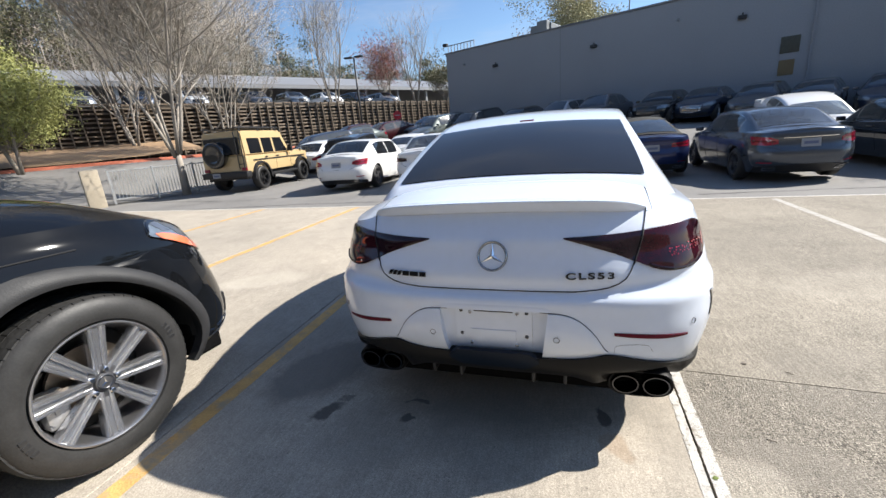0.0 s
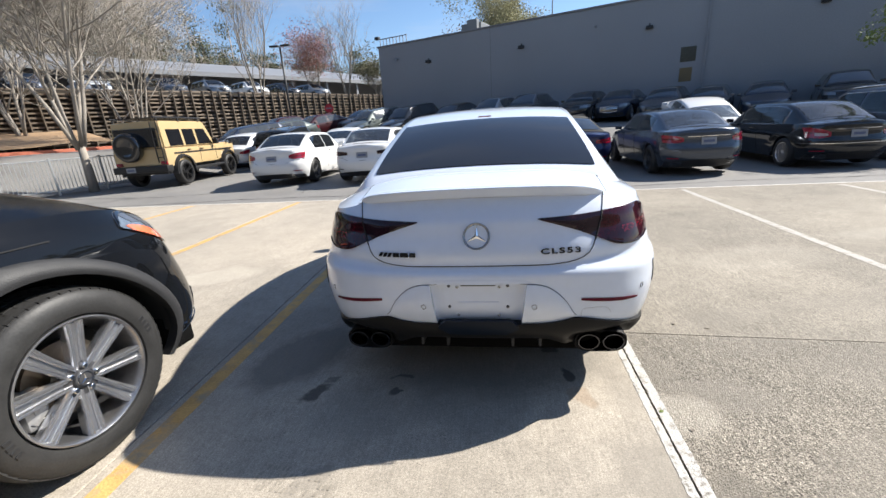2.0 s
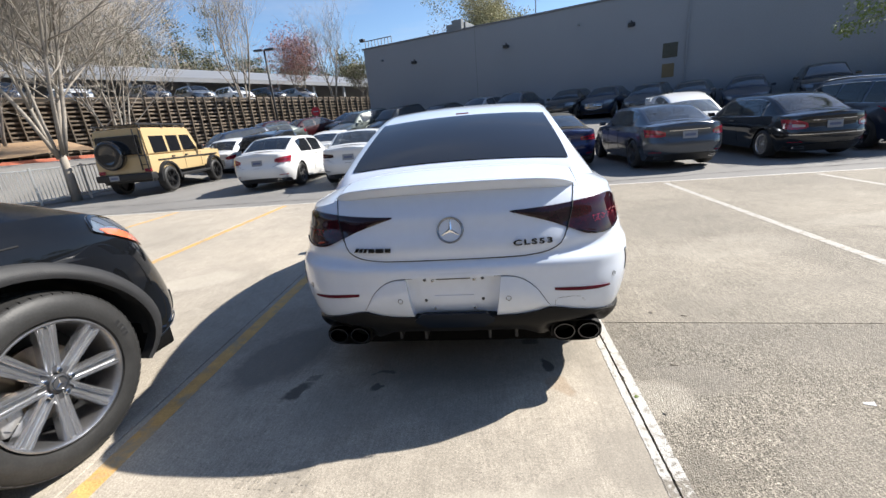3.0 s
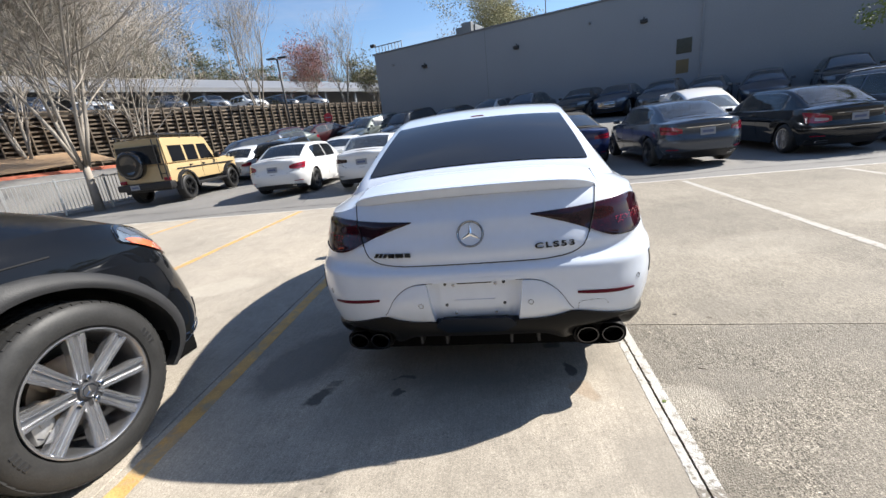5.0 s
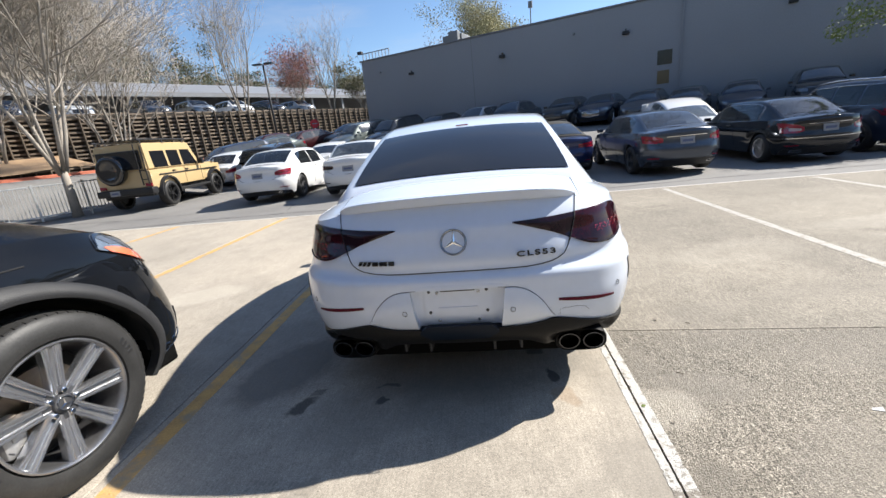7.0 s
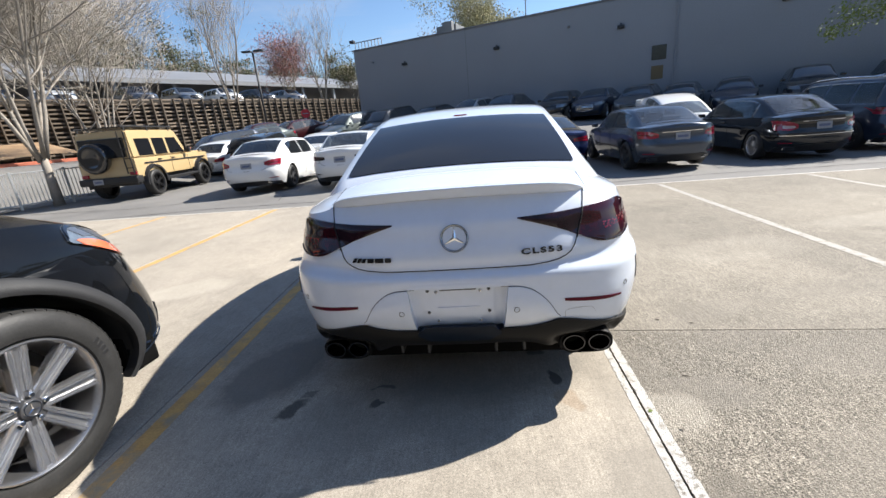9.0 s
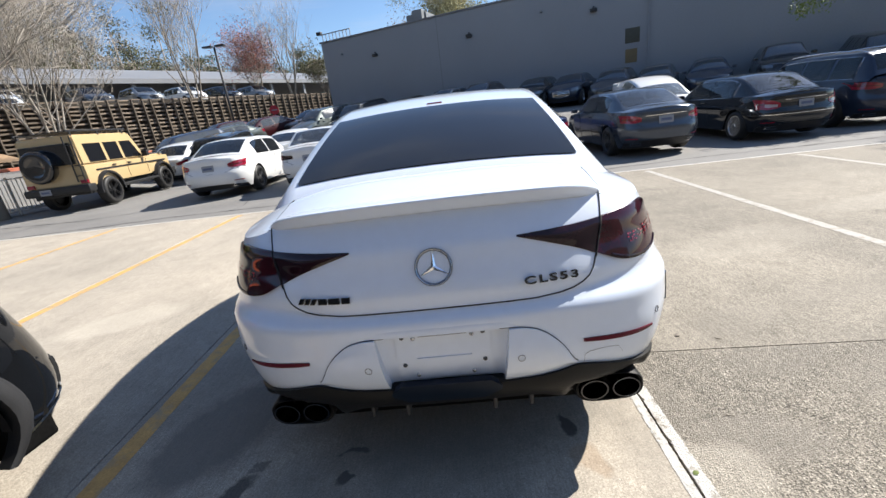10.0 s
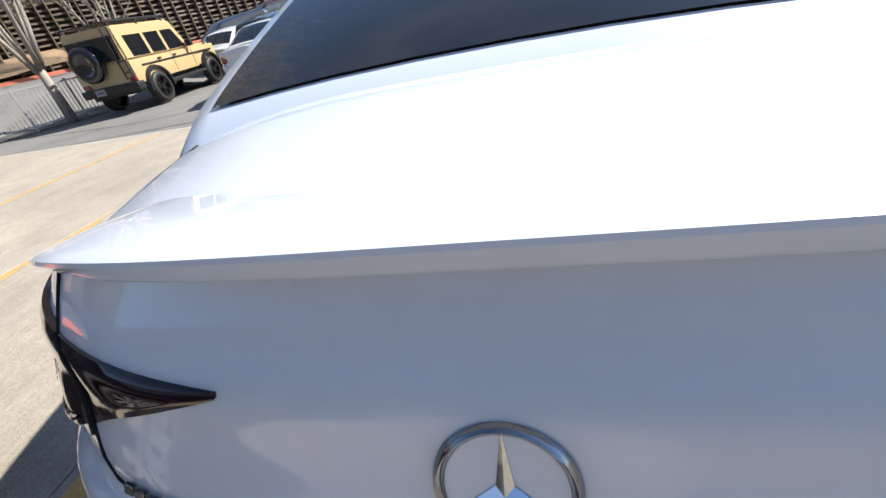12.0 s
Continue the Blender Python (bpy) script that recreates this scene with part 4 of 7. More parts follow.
def crack(points, w, mat):
    """A narrow jagged tar line that follows the ground."""
    bm = bmesh.new()
    rnd = random.Random(int(points[0][0] * 100) & 0xffff)
    prev = None
    for (xa, ya), (xb, yb) in zip(points, points[1:]):
        n = max(2, int(math.hypot(xb - xa, yb - ya) / 0.18))
        for k in range(n + 1):
            t = k / n
            x, y = xa + (xb - xa) * t + rnd.gauss(0, 0.02), ya + (yb - ya) * t + rnd.gauss(0, 0.02)
            hw = w * rnd.uniform(0.4, 1.3)
            q = [bm.verts.new((x, y - hw, ground_z(x, y - hw) - 0.026)), bm.verts.new((x + hw * 0.3, y + hw, ground_z(x, y + hw) - 0.026))]
            if prev:
                bm.faces.new((prev[0], q[0], q[1], prev[1]))
            prev = q
    tagged(part("trim_tar_line", bm, mat, None), "dark tar line in worn asphalt", "line marking", kind="structure")


TAR = material("tar filler", (0.055, 0.053, 0.05), 0.8, 0, 0.3, 8, 60)
crack([(-9.5, 6.9), (-6.0, 7.2), (-2.5, 7.05)], 0.022, TAR)
crack([(2.6, 6.75), (5.0, 6.95), (8.0, 6.8), (12.0, 7.1)], 0.025, TAR)
crack([(-12.5, 8.6), (-9.0, 8.2), (-7.6, 8.5)], 0.02, TAR)
crack([(-4.9, 6.5), (-4.7, 7.6), (-5.0, 8.6)], 0.02, TAR)


# ---------------------------------------------------------------- the white coupe saloon
def ramp(x, a, b):
    """0 at a, 1 at b, smooth between."""
    t = min(1.0, max(0.0, (x - a) / (b - a)))
    return t * t * (3 - 2 * t)


class CoupeShape(Shape):
    """A tail with a recess for the plate and a crease round the corners under the lamps."""

    def press(s, p, recess=True):
        x, z = abs(p.x), p.z
        fade = 1 - ramp(p.y, 0.35, 0.8)
        d = 0.017 * ramp(x, 0.40, 0.66) * min(1.0, max(0.0, (z - 0.684) / 0.075)) * ramp(z, 1.0, 0.88) * fade
        d += 0.045 * ramp(x, 0.42, 0.48) * ramp(x, 0.79, 0.74) * ramp(z, 0.395, 0.350) * fade
        if recess:
            d += 0.040 * ramp(x, 0.245, 0.205) * ramp(z, 0.425, 0.445) * ramp(z, 0.674, 0.656) * fade
        return Vector((p.x, p.y + d, z))

    def low(s, y):
        z = Shape.low(s, y)
        return z - 0.075 * ramp(y, 0.2, 0.42) if z == s.rear_low else z

    def rear(s, x, z, off=0.0, recess=True):
        return s.press(Shape.rear(s, x, z, off), recess)

    def side(s, y, z, sgn, off=0.0):
        return s.press(Shape.side(s, y, z, sgn, off))


def hero_car():
    c = thing("coupe_saloon", "glossy white four-door coupe with smoked tail lamps on concrete", "car", m=pose(0, 0, 0, 0, 0, -0.8))
    sh = CoupeShape(4.98, 0.980, p=2.9, q=10.7, sill=0.22, axles=(1.06, 4.02), arch=0.385, wr=0.345,
               mw=((0.2, 0.93), (0.3, 0.950), (0.4, 0.978), (0.5, 0.996), (0.6, 1.004), (0.69, 0.998), (0.72, 0.988), (0.85, 0.952), (0.95, 0.922), (1.06, 0.88), (1.15, 0.86)),
               yr=((0.2, 0.14), (0.3, 0.075), (0.42, 0.020), (0.55, 0.0), (0.64, 0.006), (0.695, 0.010), (0.712, 0.018), (0.73, 0.038), (0.75, 0.048), (0.80, 0.052), (0.88, 0.088), (0.935, 0.106), (0.95, 0.113), (0.98, 0.138), (1.05, 0.19), (1.12, 0.21)),
               yf=((0.2, 0.10), (0.4, 0.02), (0.5, 0.0), (0.65, 0.05), (0.8, 0.2), (1.0, 0.5)),
               rear_low=0.372, shoulder=((0, 1.05), (0.05, 1.045), (0.10, 1.025), (0.17, 1.0), (0.3, 0.982), (0.6, 0.985), (1.2, 0.99), (2.5, 0.96), (3.6, 0.93), (4.4, 0.84), (4.98, 0.68)),
               deck=((0, 1.055), (0.1, 1.062), (0.35, 1.09), (0.6, 1.118), (1.5, 1.05), (3.2, 1.02), (4.2, 0.95), (4.98, 0.72)))
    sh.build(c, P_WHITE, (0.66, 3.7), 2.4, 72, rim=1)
    roof = ((0.60, 1.052), (0.65, 1.088), (0.70, 1.122), (0.76, 1.15), (1.0, 1.243), (1.3, 1.347), (1.55, 1.418), (1.9, 1.487), (2.3, 1.52), (2.7, 1.505), (2.95, 1.45), (3.65, 1.04), (3.75, 1.0))
    y0, y1 = 0.60, 3.75
    fr = lambda y: (y - y0) / (y1 - y0)
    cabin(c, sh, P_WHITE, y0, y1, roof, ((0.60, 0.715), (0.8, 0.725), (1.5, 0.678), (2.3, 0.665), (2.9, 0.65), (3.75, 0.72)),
          ((0.60, 0.845), (0.8, 0.884), (1.0, 0.900), (1.4, 0.912), (2.5, 0.905), (3.75, 0.84)), crown=0.034, rearw=(fr(0.75), fr(1.56)), frontw=(fr(2.88), fr(3.68)),
          sides=((fr(1.66), fr(2.2)), (fr(2.24), fr(3.2))), pane_u=0.93, n=70, glass=GLASS_LIMO, glass_rear=GLASS_TINT, sink=0.06, lining=True)
    for yy in sh.axles:
        for sg in (1, -1):
            wheel(c, sg * 0.935, yy, 0.345, sg, rim=ALLOY_DARK, spokes=5, n=40)
    for yy in sh.axles:
        for sg in (1, -1):
            bm = bmesh.new()
            revolve(bm, [(sg * 0.93, 0.392), (sg * 0.62, 0.388), (sg * 0.62, 0.05)], 28, "x", (0, yy, 0.345), -0.25, math.pi + 0.25)
            part("arch_liner", bm, SATIN_BLACK, c, "", True)
    mirrors(c, sh, 3.35, 1.0, P_WHITE, 0.93)
    seats(c, 1.75, 0.38, 1.05)
    seats(c, 2.75, 0.38, 1.08)
    R = sh.rear
    back = (0, 1, 0)
    # boot lid: tail panel and deck
    edge = ((0.743, 0.40), (0.753, 0.462), (0.782, 0.524), (0.84, 0.558), (0.96, 0.594), (1.05, 0.614))
    def lid_fn(u, v):
        z0 = 0.740 + (1.045 - 0.740) * v
        x = soft_table(edge, z0) * (2 * u - 1)
        return R(x, z0, 0.004)
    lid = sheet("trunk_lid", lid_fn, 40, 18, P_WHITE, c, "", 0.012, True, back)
    def deck_fn(u, v):
        ys = 0.012 + 0.50 * v
        hi = soft_table(sh.shoulder, ys)
        w = min(sh.width(ys) * 0.86, 0.635 + 0.02 * v)
        x = w * (2 * u - 1)
        return Vector((x, sh.real(ys, hi), sh.cap(x, ys) + 0.004))
    sheet("lid_deck", deck_fn, 24, 14, P_WHITE, lid, "", 0.01, True, (0, 0, -1))
    seam = [R(s * soft_table(edge, z), z, 0.0052) for s, zs in ((-1, (1.04, 1.0, 0.96, 0.9, 0.84, 0.81, 0.785, 0.768, 0.755, 0.746)), (1, (0.746, 0.755, 0.768, 0.785, 0.81, 0.84, 0.9, 0.96, 1.0, 1.04))) for z in zs]
    mid = [R(x, 0.7395, 0.0045) for x in (-0.34, -0.25, -0.15, 0, 0.15, 0.25, 0.34)]
    tube("lid_seam", seam[:10] + mid + seam[10:], 0.0023, GAP, c)
    for sg in (-1, 1):
        pts = []
        for k in range(9):
            ys = 0.17 + 0.40 * k / 8
            hi = soft_table(sh.shoulder, ys)
            x = sg * (0.642 + 0.02 * k / 8)
            pts.append(Vector((x, sh.real(ys, hi), sh.cap(x, ys) + 0.002)))
        tube("deck_seam", pts, 0.002, GAP, c)
    # lip spoiler
    def spoil(u, v):
        s = 2 * u - 1
        x = 0.615 * s
        f = 1 - abs(s) ** 12 * 0.55
        yb = R(x, 1.05).y
        prof = ((0.0, 0.012, 1.044), (0.12, -0.018, 1.050), (0.20, -0.028, 1.056), (0.24, -0.033, 1.060), (0.44, -0.060, 1.098), (0.48, -0.058, 1.103), (0.52, -0.050, 1.105), (0.75, 0.03, 1.099), (1.0, 0.13, 1.084))
        dy = lerp_table([(p[0], p[1]) for p in prof], v)
        z = lerp_table([(p[0], p[2]) for p in prof], v)
        z = 1.044 + (z - 1.044) * f - 0.027 * abs(s) ** 2.5
        return Vector((x, yb + dy * (1 - 0.7 * abs(s) ** 14), z))
    sp = sheet("lip_spoiler", spoil, 48, 25, P_WHITE, lid, "white lip spoiler")
    sp.data.set_sharp_from_angle(angle=radians(26))
    # tail lamps, in two pieces each
    hi = ((0.29, 0.947), (0.45, 0.953), (0.62, 0.962), (0.74, 0.966), (0.80, 0.960), (0.845, 0.938), (0.868, 0.902))
    lo = ((0.29, 0.943), (0.38, 0.915), (0.48, 0.880), (0.57, 0.843), (0.66, 0.808), (0.73, 0.795), (0.80, 0.796), (0.845, 0.814), (0.868, 0.842))
    def lens(a, b, sg, off):
        """Lamp glass between |x| = a and b; the end nearer 0.56 follows the lid's edge."""
        def fn(u, v):
            x = a + (b - a) * u
            z = soft_table(lo, x) + (soft_table(hi, x) - soft_table(lo, x)) * v
            e = soft_table(edge, z) - 0.56 + (-0.002 if b < 0.6 else 0.004)
            return R(sg * (x + e * (u if b < 0.6 else 1 - u)), z, off + 0.006 * math.sin(math.pi * u) * math.sin(math.pi * v))
        return fn
    for sg in (-1, 1):
        sheet("tail_lamp_inner", lens(0.29, 0.56, sg, 0.007), 16, 8, LENS_SMOKE, lid, "smoked dark tail lamp glass", 0.02, True, back)
        o = sheet("tail_lamp_outer", lens(0.56, 0.868, sg, 0.008), 22, 12, LENS_WINE, c, "smoked dark red tail lamp glass", 0.03, True, back)
        for k in range(3):
            for q in range(18):
                if (q * 7 + k * 5) % 11 < 3 + k:
                    continue
                a = 0.690 + 0.0086 * q
                wq = 0.0042 + 0.0022 * ((q * 3 + k) % 3) / 2
                zq = 0.842 + 0.0115 * k + 0.0020 * ((q * 5 + k * 3) % 4)
                sheet("lamp_cell", lambda u, v: R(sg * (a + wq * u), zq + (0.0028 + 0.0016 * ((q + k) % 3)) * v + 0.10 * (a - 0.65) - 0.002 * u, 0.0150), 1, 1, LENS_CORE, o, "", 0.001, True, back)
        sheet("lamp_edge", lambda u, v: R(sg * (0.846 + 0.008 * u), 0.852 + 0.045 * v, 0.0105), 2, 5, LENS_CORE, o, "", 0.002, True, back)
        lamp_patch("lamp_blade", sh, "rear", sg * 0.62, sg * 0.845, [(x, z + 0.006) for x, z in lo], [(x, z + 0.010) for x, z in lo], LENS_SMOKE, o, 0.0125, "", 14, 1)
    for sg in (-1, 1):
        tube("lamp_seam", [R(sg * (soft_table(edge, z) + 0.001), z, 0.0085) for z in (0.835, 0.85, 0.87, 0.90, 0.93, 0.96)], 0.003, GAP, c)
    # badge of a ring and three arms
    nrm = (R(0, 0.88, 1.0) - R(0, 0.88)).normalized()
    mb = Matrix.Translation(R(0, 0.877, 0.008)) @ nrm.to_track_quat("Z", "Y").to_matrix().to_4x4()
    bm = bmesh.new()
    revolve(bm, [(0.0, 0.066), (0.006, 0.064), (0.009, 0.061), (0.006, 0.057), (0.0, 0.055)], 48, "z")
    badge = part("badge", bm, material("dark chrome", (0.30, 0.31, 0.33), 0.12, 1.0, 0.05), lid, "chrome ring badge", True)
    badge.matrix_basis = mb
    for k in range(3):
        bm = bmesh.new()
        a = [bm.verts.new(p) for p in ((-0.009, 0, 0.002), (0.009, 0, 0.002), (0, 0.058, 0.002), (0, 0, 0.010))]
        for f in ((0, 1, 3), (1, 2, 3), (2, 0, 3), (0, 2, 1)):
            bm.faces.new([a[i] for i in f])
        arm = part("badge_arm", bm, CHROME, badge)
        arm.matrix_basis = Matrix.Rotation(2 * math.pi * k / 3, 4, "Z")
    bm = bmesh.new()
    revolve(bm, [(0.001, 0.055), (0.001, 0.001)], 32, "z")
    part("badge_plate", bm, P_WHITE, badge)
    # model letters, and plain bars for the maker's mark
    def on_tail(x, z, off=0.007):
        n = (R(x, z, 1.0) - R(x, z)).normalized()
        zax = n
        yax = (Vector((0, 0, 1)) - zax * zax.z).normalized()
        xax = yax.cross(zax)
        return Matrix.Translation(R(x, z, off)) @ Matrix((xax, yax, zax)).transposed().to_4x4()
    text_mesh("model_letters", "CLS53", 0.036, GLOSS_BLACK, lid, on_tail(0.392, 0.803), 0.003, 0.186, 0, "black model letters", 0.03, 1.28)
    for k, (dx, w) in enumerate(((-0.072, 0.016), (-0.052, 0.016), (-0.032, 0.016), (-0.004, 0.028), (0.032, 0.036), (0.068, 0.026))):
        bm = boxes((-w / 2, w / 2, -0.011, 0.011, -0.001, 0.004), bevel=0.0015)
        for v in bm.verts:
            v.co.x += 0.45 * v.co.y if k < 3 else 0
        b = part("badge_bar", bm, GLOSS_BLACK, lid)
        b.matrix_basis = on_tail(-0.395 + dx * 1.18, 0.797) @ Matrix.Diagonal((1.18, 1, 1, 1))
    # bumper: raised panels either side of the plate recess
    ptop = ((0.0, 0.66), (0.27, 0.655), (0.33, 0.64), (0.38, 0.605), (0.42, 0.56), (0.455, 0.50), (0.47, 0.487))
    pbot = ((0.0, 0.447), (0.31, 0.450), (0.40, 0.462), (0.47, 0.482))
    for sg in (-1, 1):
        def panel(u, v, sg=sg):
            inner = 0.206 + 0.026 * v
            x = inner + (0.468 - inner) * u
            a, b = soft_table(pbot, x), soft_table(ptop, x)
            return R(sg * x, a + (b - a) * v, 0.004 + 0.014 * math.sin(math.pi * (0.12 + 0.8 * v)) * (1 - u) ** 0.6 - 0.010 * (1 - v) ** 4, False)
        sheet("bumper_panel", panel, 16, 14, P_WHITE, c, "", 0.055, True, back)
        tube("panel_seam", [R(sg * x, soft_table(ptop, x) + 0.003, 0.001, False) for x in (0.2, 0.24, 0.27, 0.30, 0.33, 0.355, 0.38, 0.40, 0.42, 0.44, 0.455, 0.468)], 0.0012, GAP, c)
        rl = ((0.485, 0.568), (0.55, 0.557), (0.70, 0.536), (0.78, 0.531))
        rh = ((0.485, 0.579), (0.55, 0.573), (0.70, 0.552), (0.78, 0.538))
        lamp_patch("reflector", sh, "rear", sg * 0.487, sg * 0.775, rl, rh, material("dark red reflector", (0.10, 0.005, 0.016), 0.3, 0, 0.2, 40, 90, spec=0.15), c, 0.004, "dark red reflector strip", 12, 2)
        for x, z in ((0.265, 0.553), (0.80, 0.585)):
            n = (R(sg * x, z, 1.0) - R(sg * x, z)).normalized()
            bm = bmesh.new()
            revolve(bm, [(0.0, 0.0130), (0.0014, 0.0126), (0.0014, 0.0113), (0.0, 0.0110)], 20, "z")
            s = part("sensor_ring", bm, GREY_PLASTIC, c)
            s.matrix_basis = Matrix.Translation(R(sg * x, z, 0.0185 if x < 0.3 else 0.0, False)) @ n.to_track_quat("Z", "Y").to_matrix().to_4x4()
    sheet("bumper_lip", lambda u, v: R(0.27 * (2 * u - 1), 0.6605 + 0.030 * v, 0.0022 - 0.005 * abs(2 * u - 1) ** 8 - 0.004 * v ** 3, False), 28, 6, P_WHITE, c, "", 0.05, True, back)
    tow = [R(x, z, 0.002) for x, z in ((0.49, 0.482), (0.492, 0.515), (0.51, 0.523), (0.58, 0.522), (0.62, 0.512), (0.64, 0.482))]
    tube("tow_cover_seam", tow, 0.0005, GAP, c)
    # plate bracket with bolts
    br = sheet("plate_bracket", lambda u, v: R(0.166 * (2 * u - 1), 0.468 + 0.186 * v, 0.010), 8, 8, P_WHITE, c, "bare white plate bracket", 0.012, True, back)
    sheet("bracket_pad", lambda u, v: R(0.098 * (2 * u - 1), 0.478 + 0.082 * v, 0.014), 4, 4, P_WHITE, br, "", 0.004, True, back)
    sheet("bracket_slot", lambda u, v: R(0.085 * (2 * u - 1), 0.641 + 0.004 * v, 0.013), 4, 1, GREY_PLASTIC, br, "", 0.002, True, back)
    for x, z, r, mt in ((-0.143, 0.642, 0.0058, ALLOY_DARK), (0.143, 0.642, 0.0058, ALLOY_DARK), (-0.143, 0.535, 0.0058, ALLOY_DARK), (0.143, 0.535, 0.0058, ALLOY_DARK),
                        (-0.103, 0.636, 0.006, ALLOY), (0.103, 0.636, 0.006, ALLOY), (-0.1, 0.49, 0.006, ALLOY), (0.1, 0.49, 0.006, ALLOY)):
        bm = bmesh.new()
        revolve(bm, [(0.0, r * 1.4), (0.003, r * 1.3), (0.005, r), (0.006, r * 0.5), (0.003, r * 0.35), (0.003, 0.0005)], 14, "y")
        b = part("bolt", bm, mt, br, "", True)
        b.matrix_basis = Matrix.Translation(R(x, z, 0.011)) @ pose(0, 0, 0, 0, 0, 180)
    # black insert, diffuser and exhausts
    sheet("lower_insert", lambda u, v: R(lerp_table(((0, 0.140), (0.42, 0.197), (0.62, 0.197), (1, 0.158)), v) * (2 * u - 1) - 0.004, 0.400 + 0.078 * v, 0.022, False), 14, 12, INSERT, c, "black insert under the plate", 0.03, True, back)
    dtop = ((0, 0.456), (0.30, 0.455), (0.40, 0.466), (0.47, 0.480), (0.62, 0.440), (0.78, 0.385), (0.87, 0.336), (0.90, 0.322))
    dlow = ((0, 0.364), (0.32, 0.358), (0.42, 0.312), (0.50, 0.275), (0.70, 0.270), (0.78, 0.285), (0.84, 0.308), (0.90, 0.315))
    dif = sheet("diffuser", lambda u, v: R(0.895 * (2 * u - 1), soft_table(dlow, abs(0.895 * (2 * u - 1))) + (soft_table(dtop, abs(0.895 * (2 * u - 1))) - soft_table(dlow, abs(0.895 * (2 * u - 1)))) * v,
                0.012 + 0.010 * math.sin(math.pi * v), False), 90, 14, DIFFUSER, c, "dark textured plastic diffuser", 0.08, True, back)
    sheet("valance", lambda u, v: R(0.60 * (2 * u - 1), 0.232 + 0.14 * v, 0.0) + Vector((0, 0.16, 0)), 30, 3, UNDERSEAL, c, "", 0.02, True, back)
    for x in (-0.30, -0.165, 0.165, 0.30):
        p = R(x, 0.31)
        bm = bmesh.new()
        box(bm, x - 0.007, x + 0.007, p.y - 0.030, p.y + 0.16, 0.306, 0.385, 0.005)
        part("diffuser_fin", bm, FIN_GREY, dif)
    for sg in (-1, 1):
        p = R(sg * 0.605, 0.305)
        p.y = R(0.50, 0.312).y - 0.012
        bm = bmesh.new()
        n = 40
        a_, b_ = 0.131, 0.061
        rings = []
        for d, k in ((0.14, 0.92), (0.05, 1.0), (-0.02, 1.0), (-0.032, 0.97), (-0.030, 0.90), (0.05, 0.86)):
            ring = []
            for q in range(n):
                a = 2 * math.pi * q / n
                ca, sa = math.cos(a), math.sin(a)
                ring.append(bm.verts.new((math.copysign(abs(ca) ** 0.55, ca) * a_ * k, d, math.copysign(abs(sa) ** 0.8, sa) * b_ * k)))
            rings.append(ring)
        for r0, r1 in zip(rings, rings[1:]):
            for q in range(n):
                bm.faces.new((r0[q], r0[(q + 1) % n], r1[(q + 1) % n], r1[q]))
        bm.faces.new(rings[-1])
        sur = part("exhaust_surround", bm, DIFFUSER, c, "", True)
        sur.matrix_basis = Matrix.Translation(p) @ pose(0, 0, 0, 0, 0, sg * 2)
        for dx in (-0.0605, 0.0605):
            bm = bmesh.new()
            rr = []
            for d, k in ((-0.03, 1.0), (-0.042, 0.97), (-0.042, 0.88), (0.12, 0.85)):
                rr.append([bm.verts.new((dx + 0.0545 * k * math.cos(2 * math.pi * q / 28), d, 0.0445 * k * math.sin(2 * math.pi * q / 28))) for q in range(28)])
            for r0, r1 in zip(rr, rr[1:]):
                for q in range(28):
                    bm.faces.new((r0[q], r0[(q + 1) % 28], r1[(q + 1) % 28], r1[q]))
            bm.faces.new(rr[-1])
            part("exhaust_tip", bm, material("black chrome", (0.10, 0.10, 0.105), 0.12, 1.0, 0.05), sur, "dark chrome exhaust tip", True)
        # slim black vent at the bumper's flank
        sheet("side_vent", lambda u, v: sh.side(0.29 + 0.024 * u + 0.02 * math.sin(math.pi * v), 0.565 + 0.11 * v, sg, 0.003), 2, 6, GLOSS_BLACK, c, "", 0.006, True, (-sg, 0, 0))
        # doors
        for yy, hy in ((1.55, 1.75), (2.75, 2.95)):
            tube("door_seam", [sh.side(yy - 0.03 * q, 0.97 - 0.12 * q, sg, 0.001) for q in range(6)], 0.003, GAP, c)
            part("door_handle", boxes((sg * 0.93 - 0.02, sg * 0.93 + 0.02, hy, hy + 0.22, 0.83, 0.86), bevel=0.008), P_WHITE, c)
    part("underbody", boxes((-0.78, 0.78, 0.62, 4.75, 0.15, 0.32), (-0.60, 0.60, 0.20, 0.64, 0.20, 0.32), (0.58, 0.80, 0.36, 0.64, 0.255, 0.38), (-0.80, -0.58, 0.36, 0.64, 0.255, 0.38), bevel=0.02), UNDERSEAL, c)
    # boot tub under the closed lid
    part("boot_liner", boxes((-0.56, 0.56, 0.28, 1.45, 0.555, 0.575), (-0.58, -0.56, 0.28, 1.45, 0.575, 0.92), (0.56, 0.58, 0.28, 1.45, 0.575, 0.92), (-0.56, 0.56, 1.45, 1.47, 0.575, 0.98), (-0.56, 0.56, 0.26, 0.28, 0.575, 0.72)), TRUNK_FELT, c, "black carpet boot lining")
    zb = soft_table(roof, 1.66)
    bm = boxes((-0.05, 0.05, 1.64, 1.67, zb - 0.012, zb + 0.004), bevel=0.003)
    part("brake_lamp", bm, LENS_RED, c)
    return c


